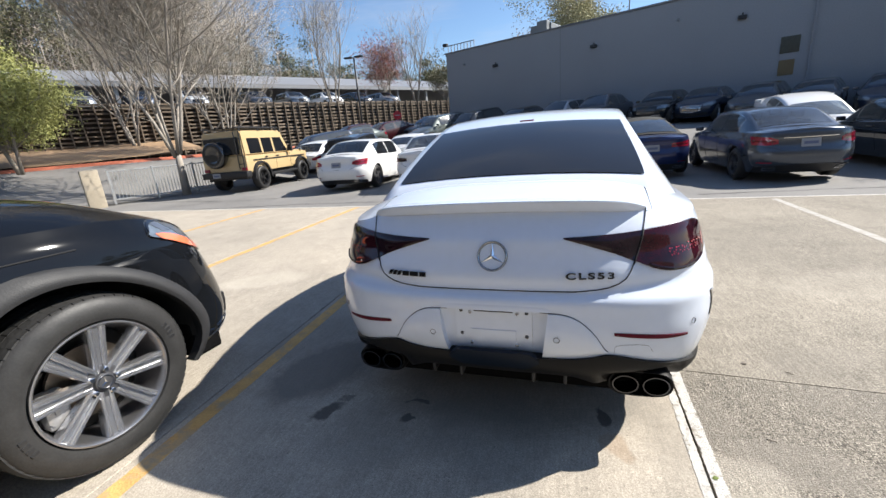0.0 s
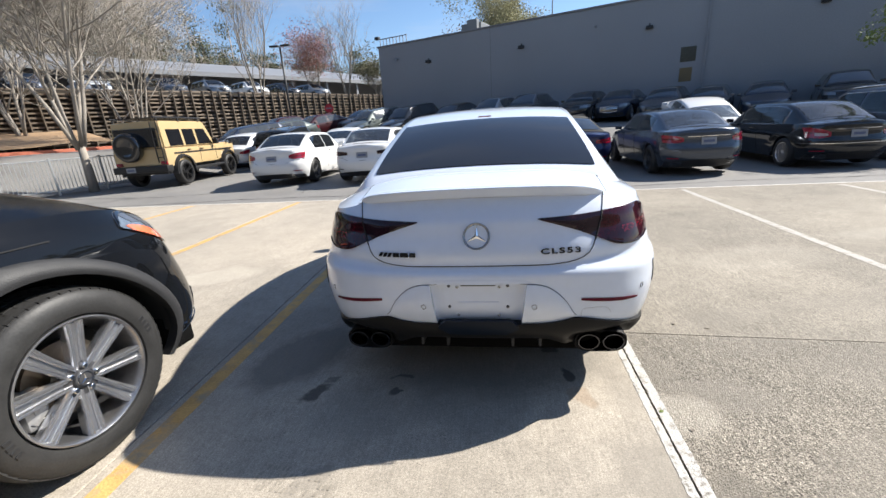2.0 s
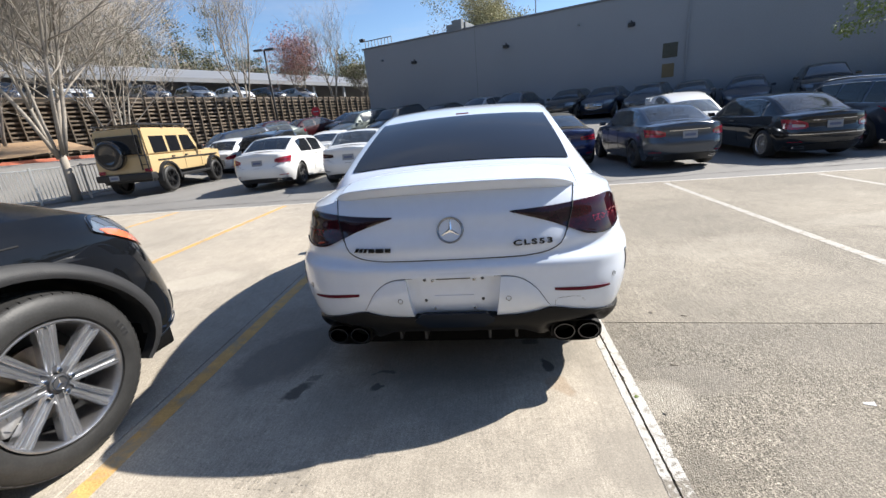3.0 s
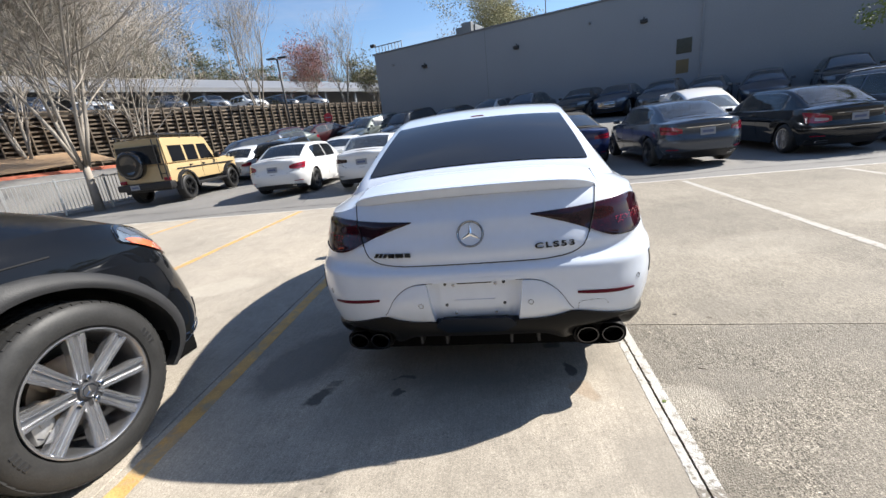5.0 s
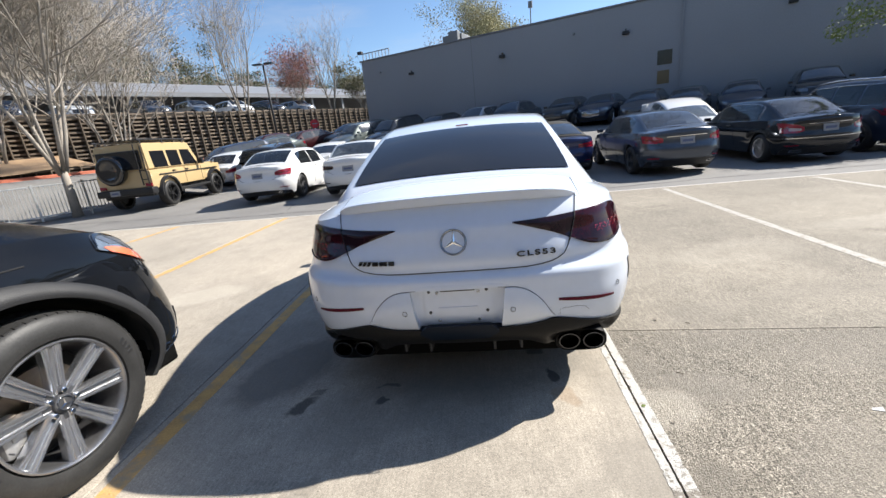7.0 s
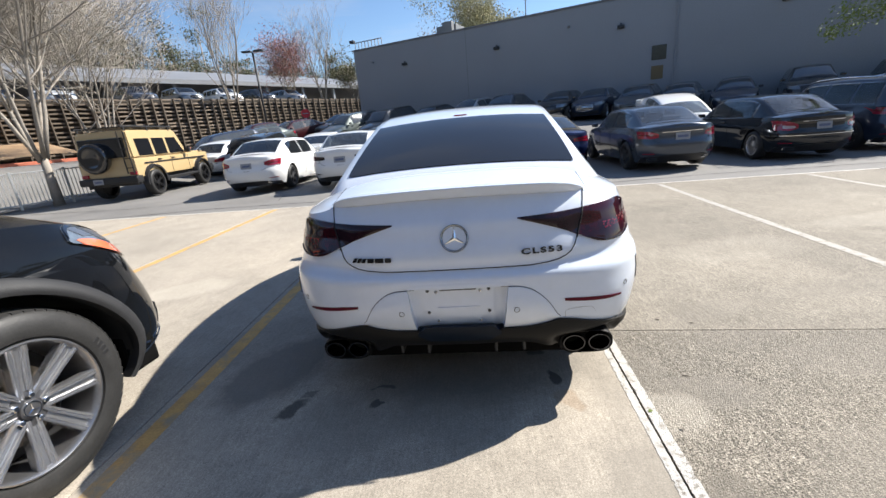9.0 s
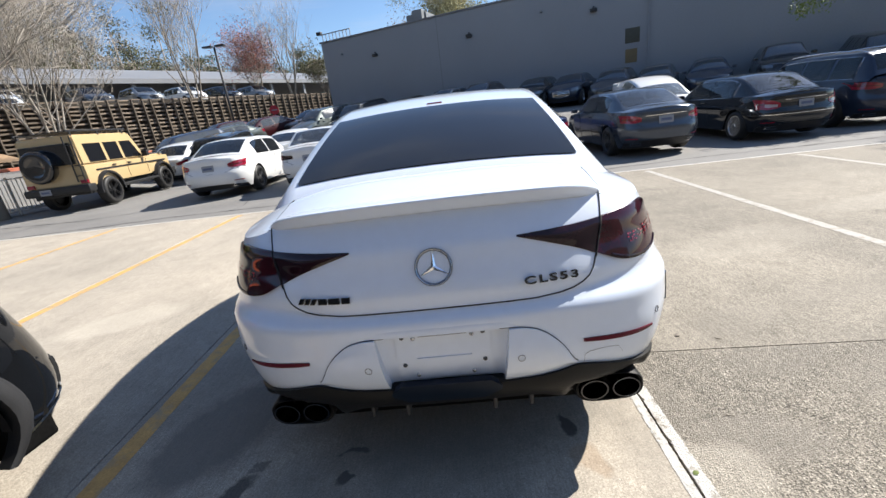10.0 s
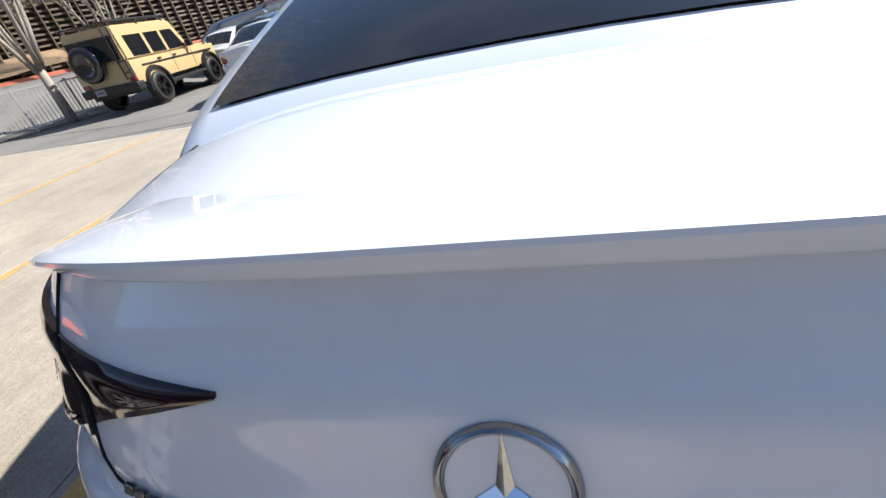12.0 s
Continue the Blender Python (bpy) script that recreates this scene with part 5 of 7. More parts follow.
# ---------------------------------------------------------------- the black off-road estate beside it
def black_suv():
    L, W = 4.95, 0.985
    hub = Vector((-1.744, -0.438, 0.402))
    turn = -5.0
    r = 0.414
    ya = L - 0.955
    base = pose(0, 0, 0, 0, 0, turn)
    o = hub - base @ Vector((W - 0.01, ya, 0.402))
    c = thing("sport_utility_car", "glossy black off-road estate with grey arch cladding", "car", m=Matrix.Translation((o.x, o.y, 0)) @ base)
    sh = Shape(L, W, p=2.8, q=12, pf=3.0, qf=10.5, sill=0.255, axles=(0.95, ya), arch=0.50, wr=r + 0.005,
               mw=((0.25, 0.97), (0.38, 0.992), (0.62, 1.0), (0.80, 0.995), (0.95, 0.98), (1.05, 0.95), (1.15, 0.90)),
               yr=((0.2, 0.1), (0.5, 0.0), (0.8, 0.02), (1.1, 0.08)),
               yf=((0.25, 0.07), (0.32, 0.015), (0.42, -0.02), (0.52, -0.02), (0.62, 0.0), (0.72, 0.03), (0.85, 0.075), (0.98, 0.15), (1.1, 0.28)),
               shoulder=((0, 1.08), (1.5, 1.09), (L * 0.6, 1.08), (L * 0.75, 1.145), (L - 0.65, 1.135), (L - 0.35, 1.112), (L - 0.15, 1.06), (L, 0.99)),
               deck=((0, 1.1), (L * 0.55, 1.15), (L * 0.7, 1.32), (L - 0.9, 1.305), (L - 0.45, 1.235), (L - 0.18, 1.12), (L, 1.0)))
    sh.build(c, P_JET, (0.2, 3.5), 2.0, 22)
    s0, H, fb, y0 = 1.08, 1.78, 3.45, 0.12
    cabin(c, sh, P_JET, y0, fb, ((y0, 1.2), (0.45, 1.68), (1.0, 1.76), (1.8, 1.78), (2.4, 1.74), (2.65, 1.66), (3.35, 1.22), (fb, 1.15)),
          ((y0, 0.72), (0.5, 0.68), (2.5, 0.68), (fb, 0.78)), ((y0, 0.88), (0.6, 0.91), (2.5, 0.92), (fb, 0.88)), rearw=(0.02, 0.095), frontw=(0.77, 0.985),
          sides=((0.12, 0.30), (0.32, 0.56), (0.58, 0.82)), glass=GLASS_TINT)
    for sg in (1, -1):
        for yy in (0.95, ya):
            front = yy > 2
            t = wheel_detailed(c, sg * (W - 0.01), yy, r, sg, 2.5) if (sg > 0 and front) else wheel(c, sg * (W - 0.02), yy, r, sg, 2.5 if front else 0, ALLOY, 8, 0.27)
            # arch cladding
            def clad(u, v, yc=yy, s=sg):
                a = math.pi * (-0.10 + 1.20 * u)
                rad = 0.488 + 0.082 * v
                y, z = yc + rad * math.cos(a), r + 0.005 + rad * math.sin(a)
                z = max(z, 0.238)
                p = sh.side(min(y, L - 0.02), z, s)
                bulge = 0.026 * math.sin(math.pi * min(1, 0.25 + v * 0.75)) + 0.004
                return p + Vector((s * bulge, 0, 0))
            sheet("arch_cladding", clad, 40, 6, GREY_PLASTIC, c, "matt grey wheel arch cladding", 0.06, True, (-sg, 0, 0))
            # inner arch liner
            bm = bmesh.new()
            revolve(bm, [(sg * (W - 0.05), 0.492), (sg * (W - 0.42), 0.485), (sg * (W - 0.42), 0.05)], 28, "x", (0, yy, r + 0.005), -0.06, math.pi + 0.06)
            part("arch_liner", bm, SATIN_BLACK, c, "", True)
        # headlamp that wraps round the corner, with an amber marker below
        def lamp(u, v, s=sg, off=0.006, a=0.0, b=1.0):
            y = L - 0.385 + 0.325 * u
            lo = 0.998 - 0.215 * u
            hi = 1.010 + 0.080 * math.sin(math.pi * min(1, u * 1.0)) - 0.065 * u ** 2
            lo = min(lo, hi - 0.006)
            z = lo + (hi - lo) * (a + (b - a) * v)
            return sh.side(min(y, L - 0.012), z, s, off)
        lp = sheet("headlamp", lambda u, v: lamp(u, v, a=0.06), 14, 8, LENS_CLEAR, c, "clear wraparound headlamp", 0.02, True, (-sg, -0.3, 0))
        sheet("side_marker", lambda u, v: lamp(0.10 + 0.80 * u, v, off=0.009, a=0.0, b=0.52 - 0.34 * u), 14, 4, LENS_AMBER, lp, "amber side marker", 0.015, True, (-sg, -0.3, 0))
        for a0, a1, b0, b1 in ((0.30, 0.47, 0.55, 0.90), (0.52, 0.72, 0.42, 0.88)):
            sheet("lamp_reflector", lambda u, v: lamp(a0 + (a1 - a0) * u, v, off=0.0085, a=b0, b=b1), 5, 4, RIM_GREY, lp, "bright lamp reflector", 0.008, True, (-sg, -0.3, 0))
        sheet("lamp_brow", lambda u, v: lamp(0.05 + 0.90 * u, v, off=0.0095, a=0.92, b=1.0), 10, 1, GLOSS_BLACK, lp, "", 0.006, True, (-sg, -0.3, 0))
        tube("bonnet_seam", [sh.side(L - 2.0 + 0.16 * q, 1.055 - 0.0025 * q, sg, 0.002) for q in range(9)], 0.004, GAP, c)
        sheet("chrome_corner", lambda u, v: sh.side(L - 0.42 + 0.30 * u, 0.335 + 0.012 * v + 0.03 * u, sg, 0.012), 6, 1, CHROME, c, "", 0.01, True, (-sg, 0, 0))
        tube("door_seam", [sh.side(3.1 - 0.01 * q, 1.05 - 0.13 * q, sg, 0.001) for q in range(6)], 0.004, GAP, c)
    part("underbody", boxes((-0.66, 0.66, 0.30, L - 0.35, 0.20, 0.42), bevel=0.03), SATIN_BLACK, c)
    for x0, x1 in ((W - 0.44, W - 0.09), (0.09 - W, 0.44 - W)):
        part("arch_shield", boxes((x0, x1, ya + 0.485, ya + 0.66, 0.238, 0.46), bevel=0.02), UNDERSEAL, c)
    lamp_patch("grille", sh, "front", -0.46, 0.46, ((0, 0.58), (0.46, 0.60)), ((0, 0.90), (0.46, 0.86)), GLOSS_BLACK, c, 0.02)
    lamp_patch("lower_intake", sh, "front", -0.75, 0.75, ((0, 0.32), (0.75, 0.34)), ((0, 0.48), (0.75, 0.50)), SATIN_BLACK, c, 0.015)
    mirrors(c, sh, 3.1, 1.15, P_JET, 0.96)
    return c


def wheel_detailed(parent, x, y, r, side, steer):
    """The near wheel: treaded tyre, eight machined twin spokes, five bolts, cap, disc and caliper."""
    m = pose(x, y, r, 0, 0, steer) @ Matrix.Diagonal((side, 1, 1, 1))
    R = 0.285
    bm = bmesh.new()
    prof = [(-0.015, R), (0.008, R + 0.010), (0.016, R + 0.035), (0.014, R + 0.065), (0.002, r - 0.026), (-0.016, r - 0.010), (-0.032, r - 0.003), (-0.06, r)]
    prof += [(-0.06 - 0.155 * k / 6, r + 0.001) for k in range(1, 7)] + [(-0.245, r - 0.008), (-0.265, r - 0.04), (-0.27, R + 0.03), (-0.25, R)]
    revolve(bm, prof, 96)
    bmesh.ops.transform(bm, matrix=m, verts=bm.verts)
    tyre = part("tyre", bm, RUBBER, parent, "black road tyre with shoulder sipes", True)
    # shoulder sipes: slim blocks standing proud of the tread
    bm = bmesh.new()
    n = 60
    for k in range(n):
        a = 2 * math.pi * k / n
        vs = box(bm, -0.066, -0.010, -0.0188, 0.0188, r - 0.022, r + 0.0015, 0.0)
        for v in vs:
            if v.co.x > -0.03:
                v.co.z -= 0.0105
        bmesh.ops.transform(bm, matrix=Matrix.Rotation(a, 4, "X") @ pose(0, 0, 0, 0, 0, 6), verts=vs)
    for q in range(3):
        for k in range(n):
            a = 2 * math.pi * (k + 0.3 * q) / n
            vs = box(bm, -0.115 - 0.05 * q, -0.075 - 0.05 * q, -0.0175, 0.0175, r - 0.006, r + 0.0025, 0.0)
            bmesh.ops.transform(bm, matrix=Matrix.Rotation(a, 4, "X"), verts=vs)
    bmesh.ops.transform(bm, matrix=m, verts=bm.verts)
    tagged(part("tread", bm, RUBBER, tyre), kind="stuff")
    # raised sidewall letters as plain bars
    for a0 in (-1.15, 1.95):
        for k in range(4):
            a = a0 - 0.075 * k
            bm = bmesh.new()
            vs = box(bm, 0.012, 0.0165, -0.0085, 0.0085, R + 0.038, R + 0.068, 0.002)
            bmesh.ops.transform(bm, matrix=m @ Matrix.Rotation(a, 4, "X"), verts=bm.verts)
            part("sidewall_mark", bm, SATIN_BLACK, tyre)
    bm = bmesh.new()
    revolve(bm, [(-0.015, R), (0.006, R - 0.001), (0.007, R - 0.008), (-0.002, R - 0.016), (-0.03, R - 0.022), (-0.11, R - 0.035), (-0.22, R - 0.04)], 96)
    bmesh.ops.transform(bm, matrix=m, verts=bm.verts)
    rim = part("rim", bm, RIM_GREY, tyre, "grey machined alloy rim", True)
    bm = bmesh.new()
    revolve(bm, [(-0.12, 0.06), (-0.115, 0.175), (-0.135, 0.175), (-0.135, 0.06)], 48)
    bmesh.ops.transform(bm, matrix=m, verts=bm.verts)
    part("brake_disc", bm, DISC, tyre, "", True)
    bm = bmesh.new()
    revolve(bm, [(-0.175, 0.002), (-0.17, R - 0.04)], 40)
    bmesh.ops.transform(bm, matrix=m, verts=bm.verts)
    part("backing", bm, material("brake dust shield", (0.010, 0.009, 0.008), 0.7, 0.3, 0.3, 12, 60), tyre)
    bm = bmesh.new()
    box(bm, -0.15, -0.066, -0.215, -0.120, -0.125, 0.045, 0.018)
    box(bm, -0.14, -0.056, -0.165, -0.110, -0.150, -0.085, 0.014)
    box(bm, -0.14, -0.058, -0.185, -0.150, -0.060, -0.020, 0.010)
    box(bm, -0.14, -0.058, -0.185, -0.150, 0.000, 0.035, 0.010)
    bmesh.ops.transform(bm, matrix=m, verts=bm.verts)
    part("brake_caliper", bm, material("cast brake caliper", (0.42, 0.41, 0.40), 0.45, 0.6, 0.2, 20, 80), tyre, "", True)
    for k in range(8):
        a = 2 * math.pi * k / 8 + radians(38.5)
        bm = bmesh.new()
        rings = []
        for rr, w, d in ((0.046, 0.030, -0.020), (0.10, 0.031, -0.014), (0.18, 0.034, -0.007), (R - 0.030, 0.039, -0.001), (R - 0.006, 0.042, 0.000)):
            half = ((1.0, -0.045), (1.0, -0.010), (0.90, -0.001), (0.66, 0.0), (0.58, -0.005), (0.50, 0.0), (0.34, -0.001), (0.26, -0.011), (0.0, -0.012))
            sec = [(-w * q, d + e) for q, e in half] + [(w * q, d + e) for q, e in half[-2::-1]]
            rings.append([bm.verts.new((e, o, rr)) for o, e in sec])
        for r0, r1 in zip(rings, rings[1:]):
            for q in range(len(r0) - 1):
                bm.faces.new((r0[q], r0[q + 1], r1[q + 1], r1[q]))
        bmesh.ops.transform(bm, matrix=m @ Matrix.Rotation(a, 4, "X"), verts=bm.verts)
        part("spoke", bm, ALLOY, rim)
    bm = bmesh.new()
    revolve(bm, [(-0.06, 0.082), (-0.026, 0.078), (-0.024, 0.044), (-0.012, 0.040), (-0.010, 0.034), (-0.008, 0.001)], 48)
    bmesh.ops.transform(bm, matrix=m, verts=bm.verts)
    part("hub", bm, ALLOY_DARK, rim, "", True)
    bm = bmesh.new()
    revolve(bm, [(-0.010, 0.034), (-0.006, 0.033), (-0.006, 0.029), (-0.009, 0.028)], 36)
    for k in range(3):
        q = [bm.verts.new(Matrix.Rotation(2 * math.pi * k / 3, 4, "X") @ Vector(p)) for p in ((-0.007, -0.004, 0), (-0.007, 0.004, 0), (-0.007, 0, 0.029), (-0.002, 0, 0.002))]
        for f in ((0, 1, 3), (1, 2, 3), (2, 0, 3)):
            bm.faces.new([q[i] for i in f])
    bmesh.ops.transform(bm, matrix=m, verts=bm.verts)
    part("hub_cap", bm, CHROME, rim, "chrome hub cap ring")
    for k in range(5):
        a = 2 * math.pi * k / 5
        bm = bmesh.new()
        revolve(bm, [(-0.028, 0.0125), (-0.010, 0.0115), (-0.008, 0.009), (-0.008, 0.001)], 12, "x", (0, 0.058 * math.cos(a), 0.058 * math.sin(a)))
        bmesh.ops.transform(bm, matrix=m, verts=bm.verts)
        part("wheel_bolt", bm, CHROME, rim, "", True)
    bm = bmesh.new()
    revolve(bm, [(-0.01, 0.004), (0.022, 0.0035), (0.022, 0.0005)], 8, "x", (0, -0.235, -0.06))
    bmesh.ops.transform(bm, matrix=m, verts=bm.verts)
    part("valve", bm, ALLOY, rim)
    return tyre


# ---------------------------------------------------------------- the sand-coloured box off-roader
def box_offroader(m):
    c = thing("box_offroader", "sand-coloured boxy off-roader with black roof rack and spare wheel", "car", m=m)
    part("lower_body", boxes((-0.86, 0.86, 0.10, 3.05, 0.62, 1.17), (-0.84, 0.84, 3.03, 4.30, 0.66, 1.17), bevel=0.03), P_SAND, c, "", True)
    bm = bmesh.new()
    vs = box(bm, -0.84, 0.84, 0.10, 3.05, 1.165, 1.98, 0.0)
    for v in bm.verts:
        if v.co.z > 1.5:
            v.co.x *= 0.905
            v.co.y += 0.05 if v.co.y < 1 else -0.42
    es = list(bm.edges)
    bmesh.ops.bevel(bm, geom=es, offset=0.05, segments=2, affect="EDGES")
    part("cabin", bm, P_SAND, c, "", True)
    part("bonnet", boxes((-0.70, 0.70, 2.98, 4.25, 1.16, 1.235), bevel=0.03), P_SAND, c, "", True)
    for sg in (1, -1):
        def win(y0, y1, q=sg):
            def fn(u, v):
                y = y0 + (y1 - y0) * u
                z = 1.23 + 0.50 * v
                x = q * (0.84 * (1 - 0.095 * (z - 1.165) / 0.765) + 0.008)
                return Vector((x, y - (0.28 * v if y1 > 2.5 else 0) * u, z))
            return fn
        for a, b in ((0.42, 1.12), (1.24, 1.86), (1.98, 2.80)):
            sheet("side_window", win(a, b), 4, 4, GLOSS_BLACK, c, "dark tinted side window", 0.01, True, (-sg, 0, 0))
        part("rub_strip", boxes((sg * 0.86 - 0.02, sg * 0.86 + 0.02, 0.5, 4.05, 0.985, 1.03), bevel=0.008), SATIN_BLACK, c)
        for yy in (0.85, 3.70):
            bm = bmesh.new()
            revolve(bm, [(sg * 0.80, 0.47), (sg * 0.955, 0.47), (sg * 0.96, 0.52), (sg * 0.80, 0.56)], 20, "x", (0, yy, 0.42), -0.1, math.pi + 0.1)
            part("wheel_arch", bm, SATIN_BLACK, c, "", True)
            wheel(c, sg * 0.93, yy, 0.395, sg, 0, ALLOY_BLACK, 5, 0.27)
        part("side_step", boxes((sg * 0.9 - 0.06, sg * 0.9 + 0.06, 1.3, 3.2, 0.45, 0.52), bevel=0.02), SATIN_BLACK, c)
        part("tail_lamp", boxes((sg * 0.74 - 0.10, sg * 0.74 + 0.10, 0.06, 0.11, 0.70, 0.80), bevel=0.01), LENS_RED, c)
        part("door_handle", boxes((sg * 0.87 - 0.02, sg * 0.87 + 0.025, 1.95, 2.1, 1.06, 1.10), bevel=0.01), SATIN_BLACK, c)
        part("door_handle", boxes((sg * 0.87 - 0.02, sg * 0.87 + 0.025, 1.22, 1.37, 1.06, 1.10), bevel=0.01), SATIN_BLACK, c)
        part("side_mirror", boxes((sg * 0.98 - 0.10, sg * 0.98 + 0.10, 2.75, 2.87, 1.2, 1.38), bevel=0.03), SATIN_BLACK, c, "", True)
        part("wing_lamp", boxes((sg * 0.72 - 0.05, sg * 0.72 + 0.05, 4.0, 4.15, 1.2, 1.28), bevel=0.02), LENS_CLEAR, c)
        tube("door_seam", [Vector((sg * 0.864, 1.90, 0.66)), Vector((sg * 0.864, 1.90, 1.16))], 0.005, GAP, c)
        tube("door_seam", [Vector((sg * 0.864, 2.92, 0.66)), Vector((sg * 0.864, 2.92, 1.16))], 0.005, GAP, c)
    part("rear_window", boxes((-0.68, 0.68, 0.085, 0.13, 1.22, 1.78), bevel=0.01), GLOSS_BLACK, c, "dark tinted rear window")
    part("rear_bumper", boxes((-0.90, 0.90, -0.05, 0.25, 0.48, 0.68), bevel=0.04), SATIN_BLACK, c, "", True)
    part("front_bumper", boxes((-0.90, 0.90, 4.2, 4.5, 0.45, 0.72), bevel=0.05), SATIN_BLACK, c, "", True)
    part("underbody", boxes((-0.7, 0.7, 0.2, 4.2, 0.40, 0.64)), SATIN_BLACK, c)
    part("windscreen", boxes((-0.68, 0.68, 2.79, 2.82, 1.25, 1.72), bevel=0.005), GLOSS_BLACK, c)
    bm = bmesh.new()
    revolve(bm, [(0.06, 0.40), (-0.04, 0.435), (-0.17, 0.425), (-0.215, 0.395), (-0.225, 0.37), (-0.220, 0.24), (-0.21, 0.22), (-0.215, 0.001)], 40, "y", (-0.20, 0.03, 1.24))
    part("spare_wheel_cover", bm, GLOSS_BLACK, c, "round black spare wheel cover", True)
    # roof rack
    for x in (-0.70, 0.70):
        part("rack_rail", boxes((x - 0.025, x + 0.025, 0.12, 2.6, 2.06, 2.11), bevel=0.01), SATIN_BLACK, c)
        for y in (0.25, 1.3, 2.4):
            part("rack_foot", boxes((x - 0.02, x + 0.02, y - 0.03, y + 0.03, 1.95, 2.06)), SATIN_BLACK, c)
    for k in range(9):
        y = 0.2 + 0.29 * k
        part("rack_slat", boxes((-0.70, 0.70, y - 0.03, y + 0.03, 2.065, 2.09), bevel=0.006), SATIN_BLACK, c)
    # ladder at the tail
    for x in (0.60, 0.80):
        part("ladder_rail", boxes((x - 0.012, x + 0.012, 0.03, 0.06, 0.75, 1.95)), SATIN_BLACK, c)
    for k in range(4):
        part("ladder_rung", boxes((0.60, 0.80, 0.03, 0.055, 0.9 + 0.27 * k, 0.925 + 0.27 * k)), SATIN_BLACK, c)
    plate(c, Vector((-0.30, -0.065, 0.58)))
    return c


# ---------------------------------------------------------------- build the near things
hero_car()
# what lies in the boot
cb = tagged(part("card_box", boxes((-0.18, 0.18, -0.095, 0.095, 0.0, 0.045), bevel=0.003), PAPER, None), "flat white cardboard box on black boot carpet", "box")
cb.matrix_basis = pose(0.175, 0.975, 0.576, 0, 0, 1)
dp = thing("temporary_plate", "white temporary number plate on black boot carpet", "plate", m=pose(0.40, 0.76, 0.577, 0, 0, -62))
part("plate_sheet", boxes((-0.152, 0.152, -0.076, 0.076, 0.0, 0.002)), PAPER, dp)
part("plate_bar", boxes((-0.09, 0.09, -0.012, 0.022, 0.002, 0.0028)), PLATE_INK, dp)
pn = tagged(part("pen", boxes((-0.055, 0.055, -0.005, 0.005, 0.0, 0.01), bevel=0.003), PLATE_WHITE, None), "slim white pen on black boot carpet", "pen")
pn.matrix_basis = pose(-0.546, 0.99, 0.576, 0, 0, 64) @ Matrix.Translation((0.0, -0.03, 0))
black_suv()


def dry_leaf(x, y, turn, size, mat, label):
    """A curled leaf lying on the paving."""
    def fn(u, v):
        w = math.sin(math.pi * min(1, 0.04 + 0.94 * u)) ** 0.8 * 0.36
        q = (2 * v - 1) * w
        return Vector((size * (u - 0.5), size * q, 0.003 + size * (0.45 * q * q + 0.10 * math.sin(2.6 * u))))
    ob = sheet("leaf", fn, 8, 4, mat, None)
    ob.matrix_basis = pose(x, y, 0.0, 0, 0, turn)
    tagged(ob, label, "leaf")


dry_leaf(0.872, -0.040, 30, 0.026, LEAF_SPRING, "small curled green leaf on a white line")
dry_leaf(1.28, 0.86, 15, 0.035, BARK_GREY, "small dry brown leaf on rough concrete")
dry_leaf(0.96, -0.16, 100, 0.022, BARK_GREY, "small dry brown leaf on rough concrete")
scrap = sheet("paper_scrap", lambda u, v: Vector((0.042 * (u - 0.5), (0.012 + 0.008 * u) * (v - 0.5), 0.003 + 0.006 * u * v)), 5, 4, PAPER, None, "", 0.001, True, (0, 0, -1))
scrap.matrix_basis = pose(1.857, -0.105, 0.0, 0, 0, -12)
tagged(scrap, "torn scrap of white paper on rough concrete", "paper")
rnd = random.Random(4)
for x, y, turn in ((1.159, 0.221, -20), (1.464, 0.787, -35)):
    d = Vector((math.cos(radians(turn)), math.sin(radians(turn)), 0)) * 0.018
    v, f = tube_verts([Vector((x, y, 0.004)) - d, Vector((x + rnd.gauss(0, 0.003), y + rnd.gauss(0, 0.003), 0.005)), Vector((x, y, 0.004)) + d], [0.0022, 0.002, 0.001], 5)
    tagged(mesh_object("twig", v, f, BARK_GREY, None), "short dry twig on rough concrete", "twig")
# dusty tyre print
bm = bmesh.new()
for k in range(15):
    for q in range(4):
        if rnd.random() < 0.3:
            continue
        x, y = -0.95 + 0.024 * k + rnd.gauss(0, 0.003), -0.475 - 0.035 * q - 0.02 * (k / 15)
        w = 0.006
        bm.faces.new([bm.verts.new(p) for p in ((x - w, y - 0.012, 0.0015), (x + w, y - 0.015, 0.0015), (x + w + 0.006, y + 0.012, 0.0015), (x - w + 0.006, y + 0.010, 0.0015))])
tagged(part("trim_tyre_print", bm, DAMP, None), "faint tyre tread print on the concrete", "tyre print", kind="structure")


def on_slope(x, y, turn, wb=2.85):
    """A pose for a car whose tail is at x, y, pitched with the ground."""
    a = radians(turn)
    d = Vector((-math.sin(a), math.cos(a)))
    z0 = ground_z(x + d.x * 0.95, y + d.y * 0.95)
    z1 = ground_z(x + d.x * (0.95 + wb), y + d.y * (0.95 + wb))
    p = math.atan2(z1 - z0, wb)
    return Matrix.Translation((x, y, z0 - 0.95 * math.tan(p))) @ pose(0, 0, 0, 0, 0, turn) @ Matrix.Rotation(p, 4, "X")


